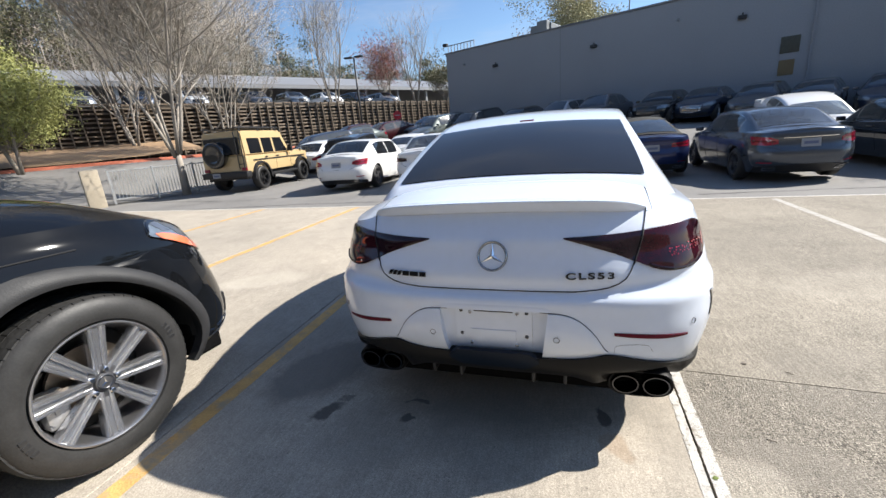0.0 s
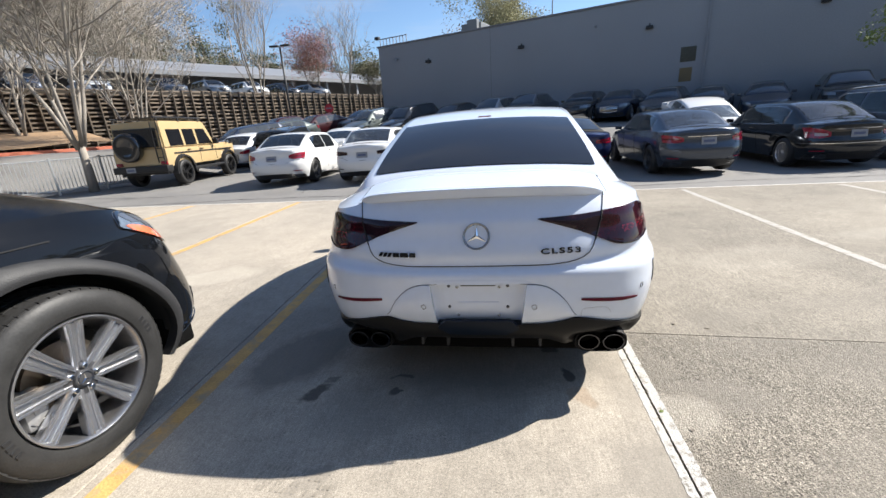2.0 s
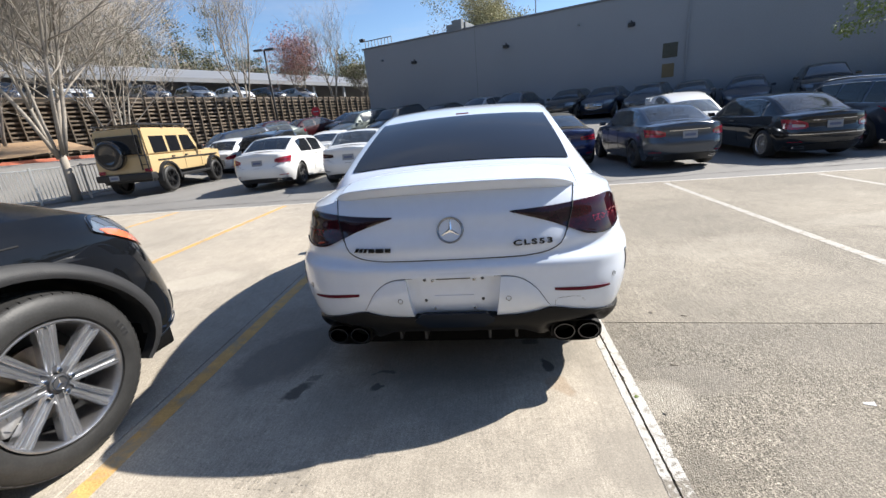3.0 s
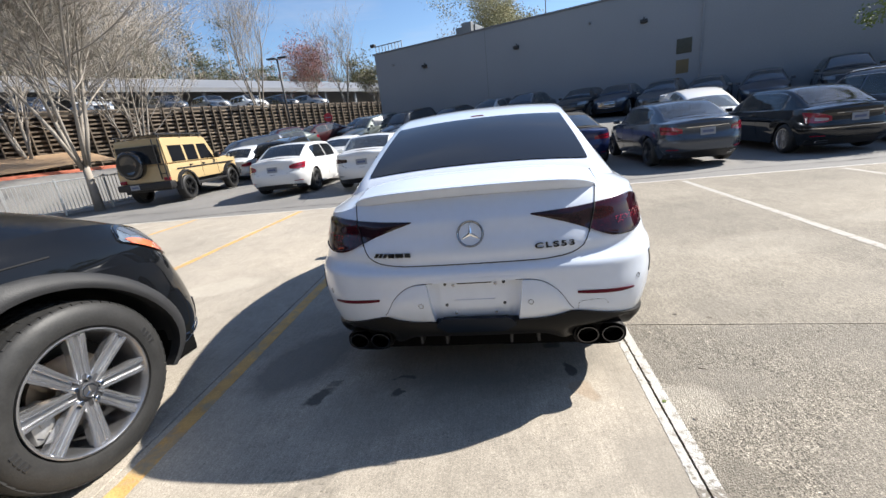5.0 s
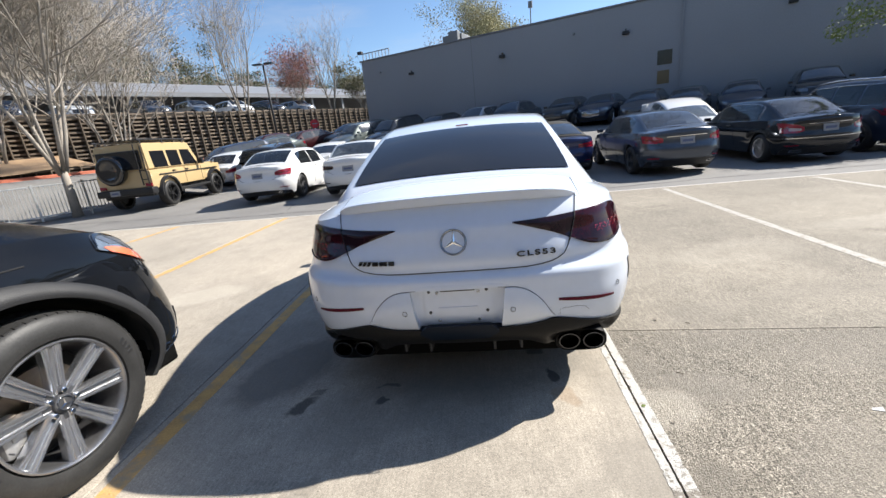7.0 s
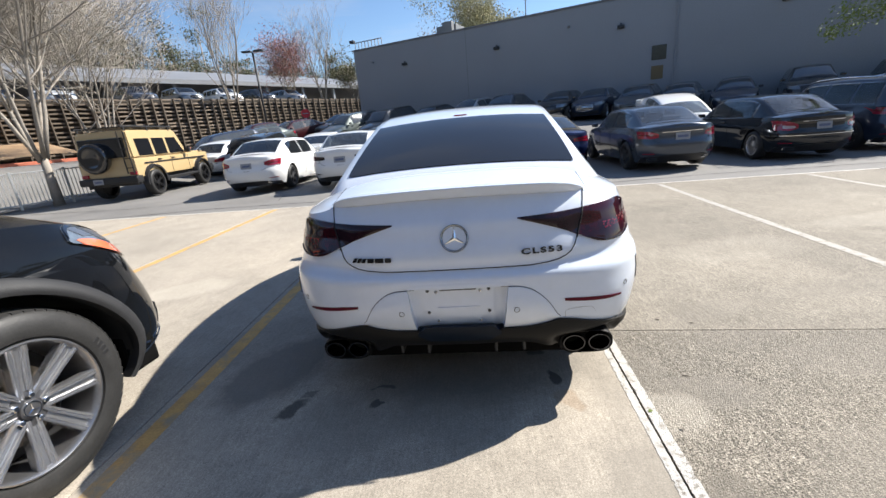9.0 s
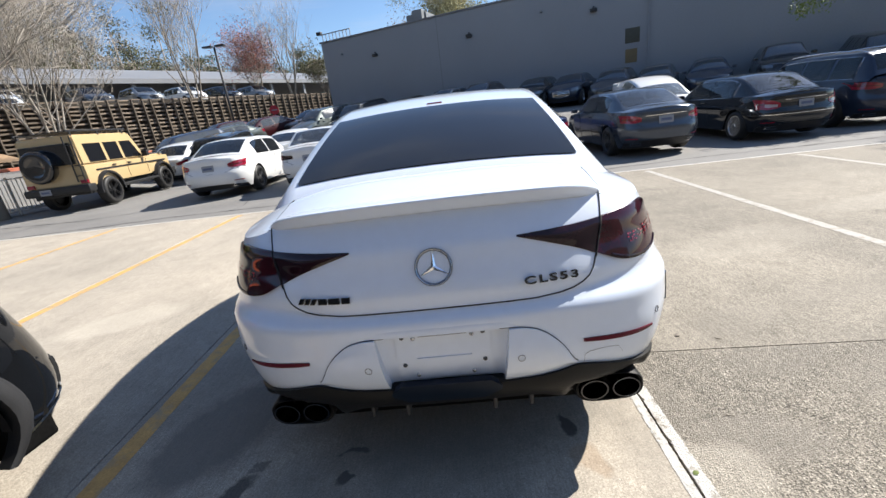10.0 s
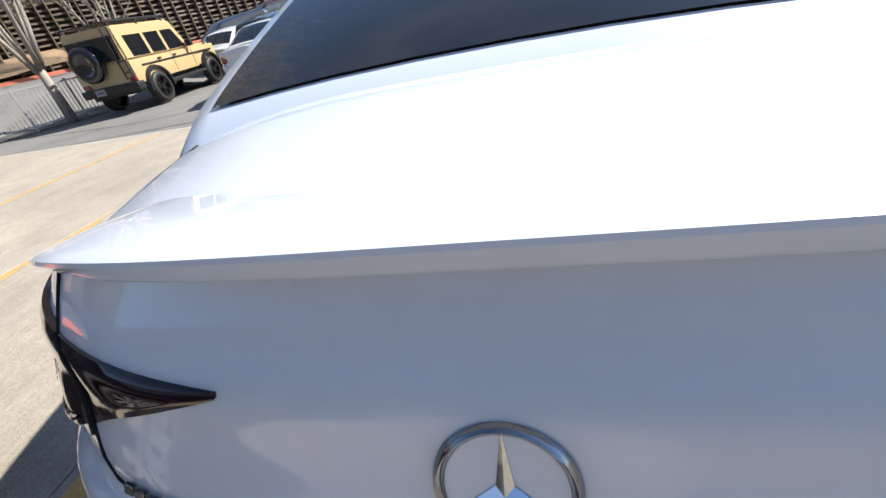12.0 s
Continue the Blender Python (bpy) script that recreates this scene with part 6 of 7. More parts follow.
box_offroader(on_slope(-11.15, 10.02, 6) @ Matrix.Diagonal((1, 1, 1.05, 1)))
saloon("saloon_car", "white saloon with red tail lamps, parked tail out on asphalt", on_slope(-6.15, 9.05, 2), P_WHITE2, 4.9, 0.92, 1.46, group="parked cars", rim=ALLOY_DARK, light_bumper=True)
saloon("saloon_car", "white saloon with dark tail lamps beside another white saloon", on_slope(-3.42, 8.8, 2), P_WHITE2, 4.8, 0.90, 1.45, tail=LENS_SMOKE, tail_style="bar", group="parked cars", show_seats=True, light_bumper=True, glass=GLASS_GREY)
saloon("convertible_car", "deep blue convertible with a grey fabric roof, parked on asphalt", on_slope(2.25, 9.2, -2), P_BLUE, 4.7, 0.90, 1.37, "coupe", tail=LENS_RED, tail_style="bar", roofmat=material("grey fabric hood", (0.020, 0.0195, 0.017), 0.95, 0, 0.15, 5, 120, 0.3), group="parked cars", show_seats=True, top=0.54, glass=GLASS_GREY)
saloon("saloon_car", "slate blue metallic saloon with red tail lamps, parked on asphalt", on_slope(4.66, 7.75, 1), P_GREYBLUE, 4.69, 0.905, 1.44, group="parked cars", rim=ALLOY_DARK, chrome=True, show_seats=True, glass=GLASS_GREY)
saloon("saloon_car", "black older saloon with chrome strips and multi-spoke wheels", on_slope(7.75, 8.05, -1), P_BLACK, 4.85, 0.905, 1.47, group="parked cars", spokes=14, clear=True, strip=True, chrome=True, show_seats=True, glass=GLASS_GREY)
saloon("estate_car", "navy blue high estate with chrome window line", on_slope(10.4, 8.6, -2), P_NAVY, 4.9, 0.95, 1.70, "suv", group="parked cars", chrome=True, show_seats=True, rails=True)
saloon("coupe_car", "white coupe with grey windows, parked behind a grey saloon", on_slope(7.1, 12.3, -7), P_WHITE2, 4.8, 0.91, 1.30, "coupe", tail=LENS_RED, group="parked cars", glass=GLASS_CAR)
saloon("hatchback_car", "small white hatchback with red tail lamps behind the off-roader", on_slope(-11.6, 15.2, 6), P_WHITE2, 4.4, 0.90, 1.45, "saloon", group="parked cars", glass=GLASS_DARK)
saloon("sport_utility_car", "black sport utility car parked between white cars", on_slope(-9.4, 14.9, 5), P_BLACK, 4.7, 0.94, 1.66, "suv", group="parked cars")
saloon("coupe_car", "white low coupe parked behind a white saloon", on_slope(-6.9, 15.6, 5), P_WHITE2, 4.6, 0.92, 1.35, "coupe", group="parked cars")

# cars that face out from the far edge of the lot
def faced(name, label, x, y, mat, kind, L=4.8, H=1.5, turn=None, chrome=False):
    turn = turn or 150
    a = radians(turn)
    d = Vector((-math.sin(a), math.cos(a)))
    saloon(name, label, on_slope(x - d.x * L, y - d.y * L, turn), mat, L, 0.88, H, kind, group="cars along the building", fine=0.6, chrome=chrome, glass=GLASS_SKY_DUST, top=0.62)


faced("saloon_car", "black saloon parked nose out by the grey wall", 3.75, 19.6, P_BLACK, "saloon", 4.8, 1.42)
faced("saloon_car", "dark navy saloon with chrome grille, nose out by a wall", 5.45, 19.2, P_NAVY, "saloon", 4.9, 1.4, chrome=True)
faced("sport_utility_car", "dark grey utility car parked nose out by the grey wall", 7.2, 18.2, P_DARKGREY, "suv", 4.6, 1.4)
faced("sport_utility_car", "grey utility car parked nose out by the grey wall", 8.85, 17.5, P_DARKGREY, "suv", 4.6, 1.36)
faced("sport_utility_car", "dark blue utility car parked nose out by the grey wall", 10.9, 16.9, P_NAVY, "suv", 4.6, 1.40)
faced("sport_utility_car", "tall black utility car parked nose out by the grey wall", 13.0, 15.5, P_BLACK, "suv", 5.0, 1.62)
faced("sport_utility_car", "black utility car parked nose out in the building's shade", 15.9, 14.3, P_BLACK, "suv", 5.0, 1.66)
faced("saloon_car", "dark saloon parked nose out by the grey wall", 0.9, 20.1, P_DARKGREY, "saloon")
faced("saloon_car", "silver saloon parked nose out by the grey wall", -1.0, 20.4, P_SILVER, "saloon")
faced("saloon_car", "dark saloon parked nose out by the building's corner", -3.4, 21.3, P_BLACK, "saloon")
faced("sport_utility_car", "black utility car parked nose out by the building's corner", -6.2, 21.6, P_BLACK, "suv", 4.7, 1.68)
faced("sport_utility_car", "dark grey green utility car parked nose out", -8.5, 21.8, P_GREENGREY, "suv", 4.7, 1.62, 150)
faced("saloon_car", "dark red saloon parked nose out", -12.6, 22.9, P_RED, "saloon", 4.7, 1.45, 150)
faced("saloon_car", "dark green saloon parked nose out", -10.0, 25.0, P_GREENGREY, "saloon", 4.7, 1.45, 150)
faced("saloon_car", "red saloon parked nose out below the timber wall", -15.2, 23.0, P_RED, "saloon", 4.7, 1.45, 150)
faced("saloon_car", "dark green saloon below the timber wall", -13.6, 20.0, P_GREENGREY, "saloon", 4.7, 1.45, 150)
faced("sport_utility_car", "dark blue utility car below the timber wall", -14.6, 17.6, P_NAVY, "suv", 4.7, 1.6, 150)

# ---------------------------------------------------------------- the grey hall
WA, WB = Vector((-8.0, 29.1)), Vector((34.0, 12.5))
wd = (WB - WA).normalized()
wall_m = Matrix.Translation((WA.x, WA.y, 0)) @ pose(0, 0, 0, 0, 0, math.degrees(math.atan2(wd.y, wd.x)))
LEN = (WB - WA).length
H = 6.85
hall = thing("hall_building", "long windowless hall of dark grey painted concrete panels", "building", m=wall_m)
SEAMS = [0.0, 8.55, LEN]
for a, b in zip(SEAMS, SEAMS[1:]):
    part("wall_panel", boxes((a + 0.008, b - 0.008, 0.0, 0.25, 0.4, H), bevel=0.01), WALL_GREY, hall)
part("wall_core", boxes((0.02, LEN - 0.02, 0.06, 28.0, 0.2, H - 0.25)), WALL_GREY, hall)
part("end_wall", boxes((-0.02, 0.20, 0.26, 28.0, 0.3, H)), WALL_GREY, hall)
part("coping", boxes((-0.1, LEN, -0.06, 0.35, H, H + 0.10), bevel=0.015), WALL_TRIM, hall)
for s in SEAMS[1:-1]:
    part("wall_joint", boxes((s - 0.012, s + 0.012, -0.003, 0.05, 0.4, H)), WALL_TRIM, hall)
for s in (4.1, 10.55, 17.4, 24.3):
    lampb = part("wall_lamp", boxes((s - 0.17, s + 0.17, -0.20, 0.0, 5.42, 5.58), bevel=0.03), BLACK_FIT, hall, "black wall lamp", True)
    part("lamp_arm", boxes((s - 0.03, s + 0.03, -0.05, 0.0, 5.55, 5.70)), BLACK_FIT, lampb)
for s in (1.6, 14.75):
    part("wall_camera", boxes((s - 0.05, s + 0.05, -0.28, 0.0, 5.9, 6.0), bevel=0.02), PALE_ROOF, hall)
sw = 19.35
part("wall_window", boxes((sw - 0.42, sw + 0.26, -0.03, 0.05, 3.66, 4.36), bevel=0.01), WINDOW_OCHRE, hall, "small dim window with dark frame")
part("ochre_panel", boxes((sw - 0.40, sw + 0.16, -0.025, 0.05, 2.72, 3.38), bevel=0.01), BROWN_PANEL, hall, "ochre painted panel under the window")
part("downpipe", boxes((19.97, 20.04, -0.10, -0.01, 0.8, H), bevel=0.02), WALL_GREY, hall)
part("roof_unit", boxes((5.2, 6.7, 3.0, 4.6, H - 0.3, H + 1.15), (5.9, 6.6, 2.5, 3.0, H - 0.3, H + 1.25), bevel=0.03), HVAC, hall, "galvanised roof unit")
part("roof_stack", boxes((11.3, 11.36, 4.0, 4.06, H - 0.3, H + 2.0), (11.2, 11.46, 3.95, 4.1, H + 1.9, H + 2.3)), HVAC, hall)
for k in range(9):
    part("corner_picket", boxes((-0.08 + 0.28 * k, -0.04 + 0.28 * k, 0.4, 0.44, H + 0.1, H + 0.62)), PALE_ROOF, hall)
part("corner_rail", boxes((-0.1, 2.2, 0.4, 0.46, H + 0.60, H + 0.65)), PALE_ROOF, hall)
part("corner_lamp", boxes((-0.25, 0.1, 0.0, 0.25, H + 0.55, H + 0.75), bevel=0.03), BLACK_FIT, hall)

# ---------------------------------------------------------------- timber crib wall and the upper lot
CA, CB = Vector((-29.0, 11.1)), Vector((6.2, 70.8))
cd = (CB - CA).normalized()
crib_m = Matrix.Translation((CA.x, CA.y, 0)) @ pose(0, 0, 0, 0, 0, math.degrees(math.atan2(cd.y, cd.x)))
CL = (CB - CA).length
TOP = 4.65
crib = thing("wall_timber_crib", "weathered timber crib retaining wall with sloping posts", "retaining wall", kind="structure", m=crib_m)
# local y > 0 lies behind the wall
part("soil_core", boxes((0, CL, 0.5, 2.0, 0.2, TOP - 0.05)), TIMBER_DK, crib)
nrail, BAY = 15, 0.66
nbay = int(CL / BAY)
bm0 = bmesh.new()
box(bm0, -0.034, 0.034, -0.05, 0.14, 0.9, TOP + 0.06, 0.010)
for v in bm0.verts:
    v.co.y += 0.03 * (v.co.z - 0.9)
pst = part("post", bm0, TIMBER_POST, crib)
pst.location.x = 0.3
for k in range(1, nbay):
    o = pst.copy()
    scene.collection.objects.link(o)
    o.parent = crib
    o.location.x = 0.3 + BAY * k
    o.rotation_euler.y = radians(random.Random(k).uniform(-2.0, 2.0))
rail_me = boxes((-BAY * 0.47, BAY * 0.47, -0.06, 0.08, -0.045, 0.045), bevel=0.008)
first = part("timber", rail_me, TIMBER, crib)
rnd = random.Random(15)
rest_v, rest_f, made = [], [], 0
for k in range(nbay - 1):
    for q in range(nrail):
        z = 1.12 + (TOP - 1.12) * q / (nrail - 1) + rnd.gauss(0, 0.018)
        m = Matrix.Translation((0.3 + BAY * (k + 0.5), 0.15 + 0.008 * q + rnd.gauss(0, 0.02), z)) @ Matrix.Rotation(radians(rnd.gauss(0, 1.6)), 4, "Y") @ Matrix.Rotation(radians(rnd.gauss(0, 2.5)), 4, "Z")
        if 20 <= k < 40:
            o = first if made == 0 else first.copy()
            if made:
                scene.collection.objects.link(o)
                o.parent = crib
            o.matrix_basis = m
            made += 1
        else:
            o = len(rest_v)
            rest_v += [m @ Vector((x, y, zz)) for x in (-BAY * 0.47, BAY * 0.47) for y in (-0.06, 0.08) for zz in (-0.045, 0.045)]
            rest_f += [tuple(o + i for i in f) for f in ((0, 1, 3, 2), (4, 6, 7, 5), (0, 4, 5, 1), (2, 3, 7, 6), (0, 2, 6, 4), (1, 5, 7, 3))]
mesh_object("timber_rows", rest_v, rest_f, TIMBER, crib, "", False)["kind"] = "stuff"

# upper lot: a terrace behind the crib wall
tagged(mesh_object("ground_terrace", [crib_m @ Vector(p) for p in ((-40, 1.9, TOP - 0.1), (CL + 40, 1.9, TOP - 0.1), (CL + 40, 60, TOP + 0.3), (-40, 60, TOP + 0.3), (CL + 160, 200, TOP + 8), (-160, 200, TOP + 8), (-40, 1.9, 0), (CL + 40, 1.9, 0))],
      [(0, 1, 2, 3), (3, 2, 4, 5), (6, 7, 1, 0)], ASPHALT, None, "", False), "asphalt upper lot behind the timber wall", "ground", kind="structure")

shed = thing("shed_building", "long low service building with a pale metal roof and open front", "building", m=crib_m)
bm = bmesh.new()
q = [bm.verts.new(p) for p in ((-25, 17, 8.3), (CL + 10, 17, 8.3), (CL + 10, 27, 10.8), (-25, 27, 10.8), (-25, 17, 8.05), (CL + 10, 17, 8.05), (CL + 10, 27, 10.5), (-25, 27, 10.5))]
for f in ((0, 1, 2, 3), (7, 6, 5, 4), (0, 4, 5, 1), (2, 6, 7, 3), (1, 5, 6, 2), (3, 7, 4, 0)):
    bm.faces.new([q[i] for i in f])
rf = part("roof", bm, PALE_ROOF, shed)
for k in range(60):
    x = -25 + (CL + 35) * k / 59
    part("roof_rib", boxes((x - 0.03, x + 0.03, 17.0, 17.12, 8.06, 8.36)), PALE_ROOF, rf)
part("back_wall", boxes((-25, CL + 10, 26, 26.3, 4.6, 10.2)), WALL_TRIM, shed)
for k in range(18):
    x = -23 + 5.4 * k
    part("column", boxes((x - 0.15, x + 0.15, 17.4, 17.7, 4.6, 8.2)), PALE_ROOF, shed)
part("fascia", boxes((-25, CL + 10, 16.9, 17.0, 7.95, 8.4)), PALE_ROOF, shed)

up_cols = [P_SILVER, P_NAVY, P_WHITE2, P_DARKGREY, P_SILVER, P_WHITE2, P_BLACK, P_SILVER]
upl = {P_SILVER: "silver", P_NAVY: "navy", P_WHITE2: "white", P_DARKGREY: "dark grey", P_BLACK: "black"}
for k, mt in enumerate(up_cols):
    x = 6 + 3.4 * k + (1.5 if k > 2 else 0)
    w = crib_m @ Vector((x, 4.2 + 4.7, TOP - 0.05))
    saloon("sport_utility_car", upl[mt] + " utility car on the upper lot behind the timber wall", Matrix.Translation(w) @ pose(0, 0, 0, 0, 0, math.degrees(math.atan2(cd.y, cd.x)) + 180), mt, 4.7, 0.93, 1.65, "suv", group="cars on the upper lot", fine=0.5)

# ---------------------------------------------------------------- bank, kerb, fence and posts
KA, KB = Vector((-25.5, 4.5)), Vector((-17.0, 19.5))
kd = (KB - KA).normalized()
kerb_m = Matrix.Translation((KA.x, KA.y, 0)) @ pose(0, 0, 0, 0, 0, math.degrees(math.atan2(kd.y, kd.x)))
KL = (KB - KA).length
verts, nn = [], 24
for i in range(nn + 1):
    t = -0.6 + 1.42 * i / nn
    for j in range(9):
        d = 0.25 + 1.0 * j
        p = kerb_m @ Vector((KL * t, d, 0))
        verts.append((p.x, p.y, 1.25 + 0.02 * max(0, KL * t) + 0.12 + 0.15 * j ** 0.9 + 0.12 * noise.noise((p.x * 0.4, p.y * 0.4, 0))))
tagged(mesh_object("ground_bank", verts, grid_faces(nn + 1, 9), STRAW), "sloping bank of orange pine straw behind a red kerb", "bank", kind="structure")
kerb = tagged(part("trim_red_kerb", boxes((-KL * 0.6, KL * 1.3, 0.0, 0.25, 0.6, 1.42), bevel=0.03), RED_CURB, None), "red painted kerb along the bank", "kerb", kind="structure")
kerb.matrix_basis = kerb_m
road = tagged(mesh_object("road", [kerb_m @ Vector(p) for p in ((-12, -7.5, 0.0), (24, -7.5, 0.0), (24, 0.02, 1.28), (-12, 0.02, 1.28))], [(0, 1, 2, 3)], ASPHALT, None, "", False), "grey asphalt drive rising to a red kerb", "road", kind="structure")

FA, FB = Vector((-14.32, 8.32)), Vector((-12.55, 11.7))
fd = (FB - FA).normalized()
FL = (FB - FA).length
fence = thing("fence", "galvanised steel picket railing beside the car park", "fence", m=Matrix.Translation((FA.x, FA.y, 0.0)) @ pose(0, 0, 0, 0, 0, math.degrees(math.atan2(fd.y, fd.x))))
for z in (0.16, 1.10):
    part("rail", boxes((0, FL, -0.02, 0.02, z - 0.02, z + 0.02), bevel=0.006), STEEL, fence)
for k in range(4):
    x = FL * k / 3
    part("post", boxes((x - 0.03, x + 0.03, -0.03, 0.03, 0.0, 1.16), bevel=0.006), STEEL, fence)
for k in range(38):
    x = FL * (k + 0.5) / 38
    part("picket", boxes((x - 0.009, x + 0.009, -0.009, 0.009, 0.16, 1.10)), STEEL, fence)
blk = thing("concrete_pillar", "beige concrete block at the end of the railing", "pillar", m=Matrix.Translation((-14.45, 7.95, 0)) @ pose(0, 0, 0, 0, 0, 62))
part("block", boxes((-0.32, 0.14, -0.24, 0.24, -0.05, 1.2), bevel=0.03), BEIGE_BLOCK, blk, "", True)

post = thing("street_lamp", "tall dark lamp post with a flat twin head", "street lamp", m=Matrix.Translation((-15.9, 30.2, 1.2)))
v, f = tube_verts([(0, 0, 0), (0, 0, 6.6)], [0.10, 0.07], 8)
mesh_object("pole", v, f, BLACK_FIT, post)
for sg in (-1, 1):
    part("lamp_head", boxes((sg * 0.45 - 0.35, sg * 0.45 + 0.35, -0.16, 0.16, 6.58, 6.70), bevel=0.03), BLACK_FIT, post)
sign = thing("stop_sign", "red eight-sided road sign on a steel post", "road sign", m=Matrix.Translation((-12.4, 29.5, ground_z(-12, 29.5) - 0.1)) @ pose(0, 0, 0, 0, 0, 20))
bm = bmesh.new()
revolve(bm, [(-0.01, 0.001), (-0.01, 0.34), (0.01, 0.34), (0.01, 0.001)], 8, "y", (0, 0, 1.75), math.pi / 8)
part("sign_face", bm, SIGN_RED, sign)
part("sign_bar", boxes((-0.20, 0.20, -0.016, -0.011, 1.715, 1.785)), PLATE_WHITE, sign)
part("post", boxes((-0.03, 0.03, 0.012, 0.06, 0, 1.9)), STEEL, sign)


# ---------------------------------------------------------------- trees
def grow(rnd, p, d, length, radius, level, out, tips, bend=0.25, up=0.12, kids=(3, 4), spread=0.6):
    n = 5 if level < 2 else 3
    pts, rad = [Vector(p)], [radius]
    q, dd = Vector(p), Vector(d)
    for i in range(n):
        dd = (dd + Vector((rnd.uniform(-1, 1), rnd.uniform(-1, 1), rnd.uniform(-1, 1))) * bend * 0.35 + Vector((0, 0, up))).normalized()
        q = q + dd * length / n
        pts.append(q.copy())
        rad.append(radius * (1 - 0.62 * (i + 1) / n))
    out.append((pts, rad, level))
    if level == 0 and len(kids) == 0:
        return
    if level >= len(kids):
        tips.append((q.copy(), dd.copy()))
        return
    for k in range(kids[level]):
        t = rnd.uniform(0.3, 1.0)
        i = min(n - 1, int(t * n))
        base = pts[i].lerp(pts[i + 1], t * n - i)
        side = Vector((rnd.uniform(-1, 1), rnd.uniform(-1, 1), rnd.uniform(-0.3, 0.6))).normalized()
        nd = (dd * (1 - spread) + side * spread).normalized()
        grow(rnd, base, nd, length * rnd.uniform(0.5, 0.75), rad[i] * rnd.uniform(0.45, 0.6), level + 1, out, tips, bend, up, kids, spread)


def leaf_cloud(points, size, per, rnd, spread):
    """Small leaf-shaped quads scattered round the points, as arrays of verts and faces."""
    gen = np.random.default_rng(rnd.randrange(1 << 30))
    c = np.repeat(np.array([tuple(p) for p in points]), per, axis=0)
    n = len(c)
    c = c + gen.normal(size=(n, 3)) * np.array((1, 1, 0.8)) * spread
    a = gen.normal(size=(n, 3))
    a /= np.linalg.norm(a, axis=1, keepdims=True)
    b = np.cross(a, gen.normal(size=(n, 3)))
    b /= np.linalg.norm(b, axis=1, keepdims=True)
    s = size * gen.uniform(0.6, 1.3, size=(n, 1))
    verts = np.stack([c - a * s, c + b * s * 0.5, c + a * s, c - b * s * 0.5], axis=1).reshape(-1, 3)
    return verts, np.arange(4 * n).reshape(-1, 4)


def leaf_mesh(name, clouds, mat, parent=None):
    """One mesh from several leaf clouds."""
    V = np.concatenate([v for v, f in clouds])
    n = len(V) // 4
    me = bpy.data.meshes.new(name)
    me.vertices.add(4 * n)
    me.vertices.foreach_set("co", V.astype(np.float32).ravel())
    me.loops.add(4 * n)
    me.loops.foreach_set("vertex_index", np.arange(4 * n, dtype=np.int32))
    me.polygons.add(n)
    me.polygons.foreach_set("loop_start", np.arange(0, 4 * n, 4, dtype=np.int32))
    me.update(calc_edges=True)
    me.materials.append(mat)
    ob = new(name, me)
    if parent is not None:
        ob.parent = parent
    return ob


def tree(name, label, x, y, z, height, stems, bark, seed, kids=(6, 5, 4, 3), spread=0.5, lean=0.25, radius=0.13, leaves=None, leaf=0.1, per=6, lspread=0.25, frac=0.42, base=0.0):
    rnd = random.Random(seed)
    t = thing(name, label, "tree", "trees", m=Matrix.Translation((x, y, z)))
    trunk_out, tips = [], []
    if base:
        trunk_out.append(([Vector((0, 0, -0.1)), Vector((0.02, 0, base * 0.5)), Vector((0, 0.02, base + 0.15))], [radius * 2.4, radius * 2.0, radius * 1.5], 0))
    for s in range(stems):
        a = 2 * math.pi * s / max(1, stems) + rnd.uniform(-0.4, 0.4)
        d = Vector((math.cos(a) * lean, math.sin(a) * lean, 1)).normalized()
        grow(rnd, Vector((math.cos(a) * 0.1, math.sin(a) * 0.1, -0.1 if not base else base - 0.15 + 0.25 * rnd.random())), d, height * frac * rnd.uniform(1.0, 1.35), radius * rnd.uniform(0.8, 1.1), 0, trunk_out, tips, 0.3, 0.10, kids, spread)
    for name_, test in (("trunk", lambda l: l == 0), ("limb", lambda l: l == 1), ("twig_mass", lambda l: l > 1)):
        V, F = [], []
        for pts, rad, lv in trunk_out:
            if test(lv):
                v, f = tube_verts(pts, [max(r_, 0.006) for r_ in rad], 7 if lv == 0 else 5 if lv == 1 else 3)
                o = len(V)
                V += v
                F += [tuple(i + o for i in g) for g in f]
        if V:
            ob = mesh_object(name_, V, F, bark, t)
            if name_ == "twig_mass":
                ob["kind"] = "stuff"
    if leaves:
        ob = leaf_mesh("crown", [leaf_cloud([p for p, d in tips], leaf, per, rnd, lspread)], leaves, t)
        ob["kind"] = "stuff"
    return t


tree("bare_tree", "tall bare multi-stemmed tree with pale bark by the railing", -13.35, 10.25, 0.0, 11.5, 6, BARK_PALE, 3, (10, 8, 5, 3), 0.58, 0.34, 0.066, base=1.5)
tree("bare_tree", "bare multi-stemmed tree with pale bark behind the off-roader", -17.6, 17.2, 0.3, 10.5, 6, BARK_PALE, 8, (8, 6, 5, 3), 0.50, 0.42, 0.062, base=0.8)
tree("bare_tree", "bare slim tree before the timber wall", -18.9, 31.5, 1.2, 14.0, 4, BARK_GREY, 12, (6, 5, 4, 2), 0.46, 0.30, 0.085, base=2.2)
tree("budding_tree", "tree with red spring buds on the upper lot", -19.4, 44.0, 4.6, 8.0, 3, BARK_GREY, 21, (8, 7, 5), 0.55, 0.28, 0.09, LEAF_RED, 0.075, 11, 0.34)
tree("bare_tree", "bare tree on the upper lot beside the building", -15.5, 43.0, 4.6, 10.5, 4, BARK_GREY, 33, (6, 5, 4), 0.46, 0.22, 0.09)
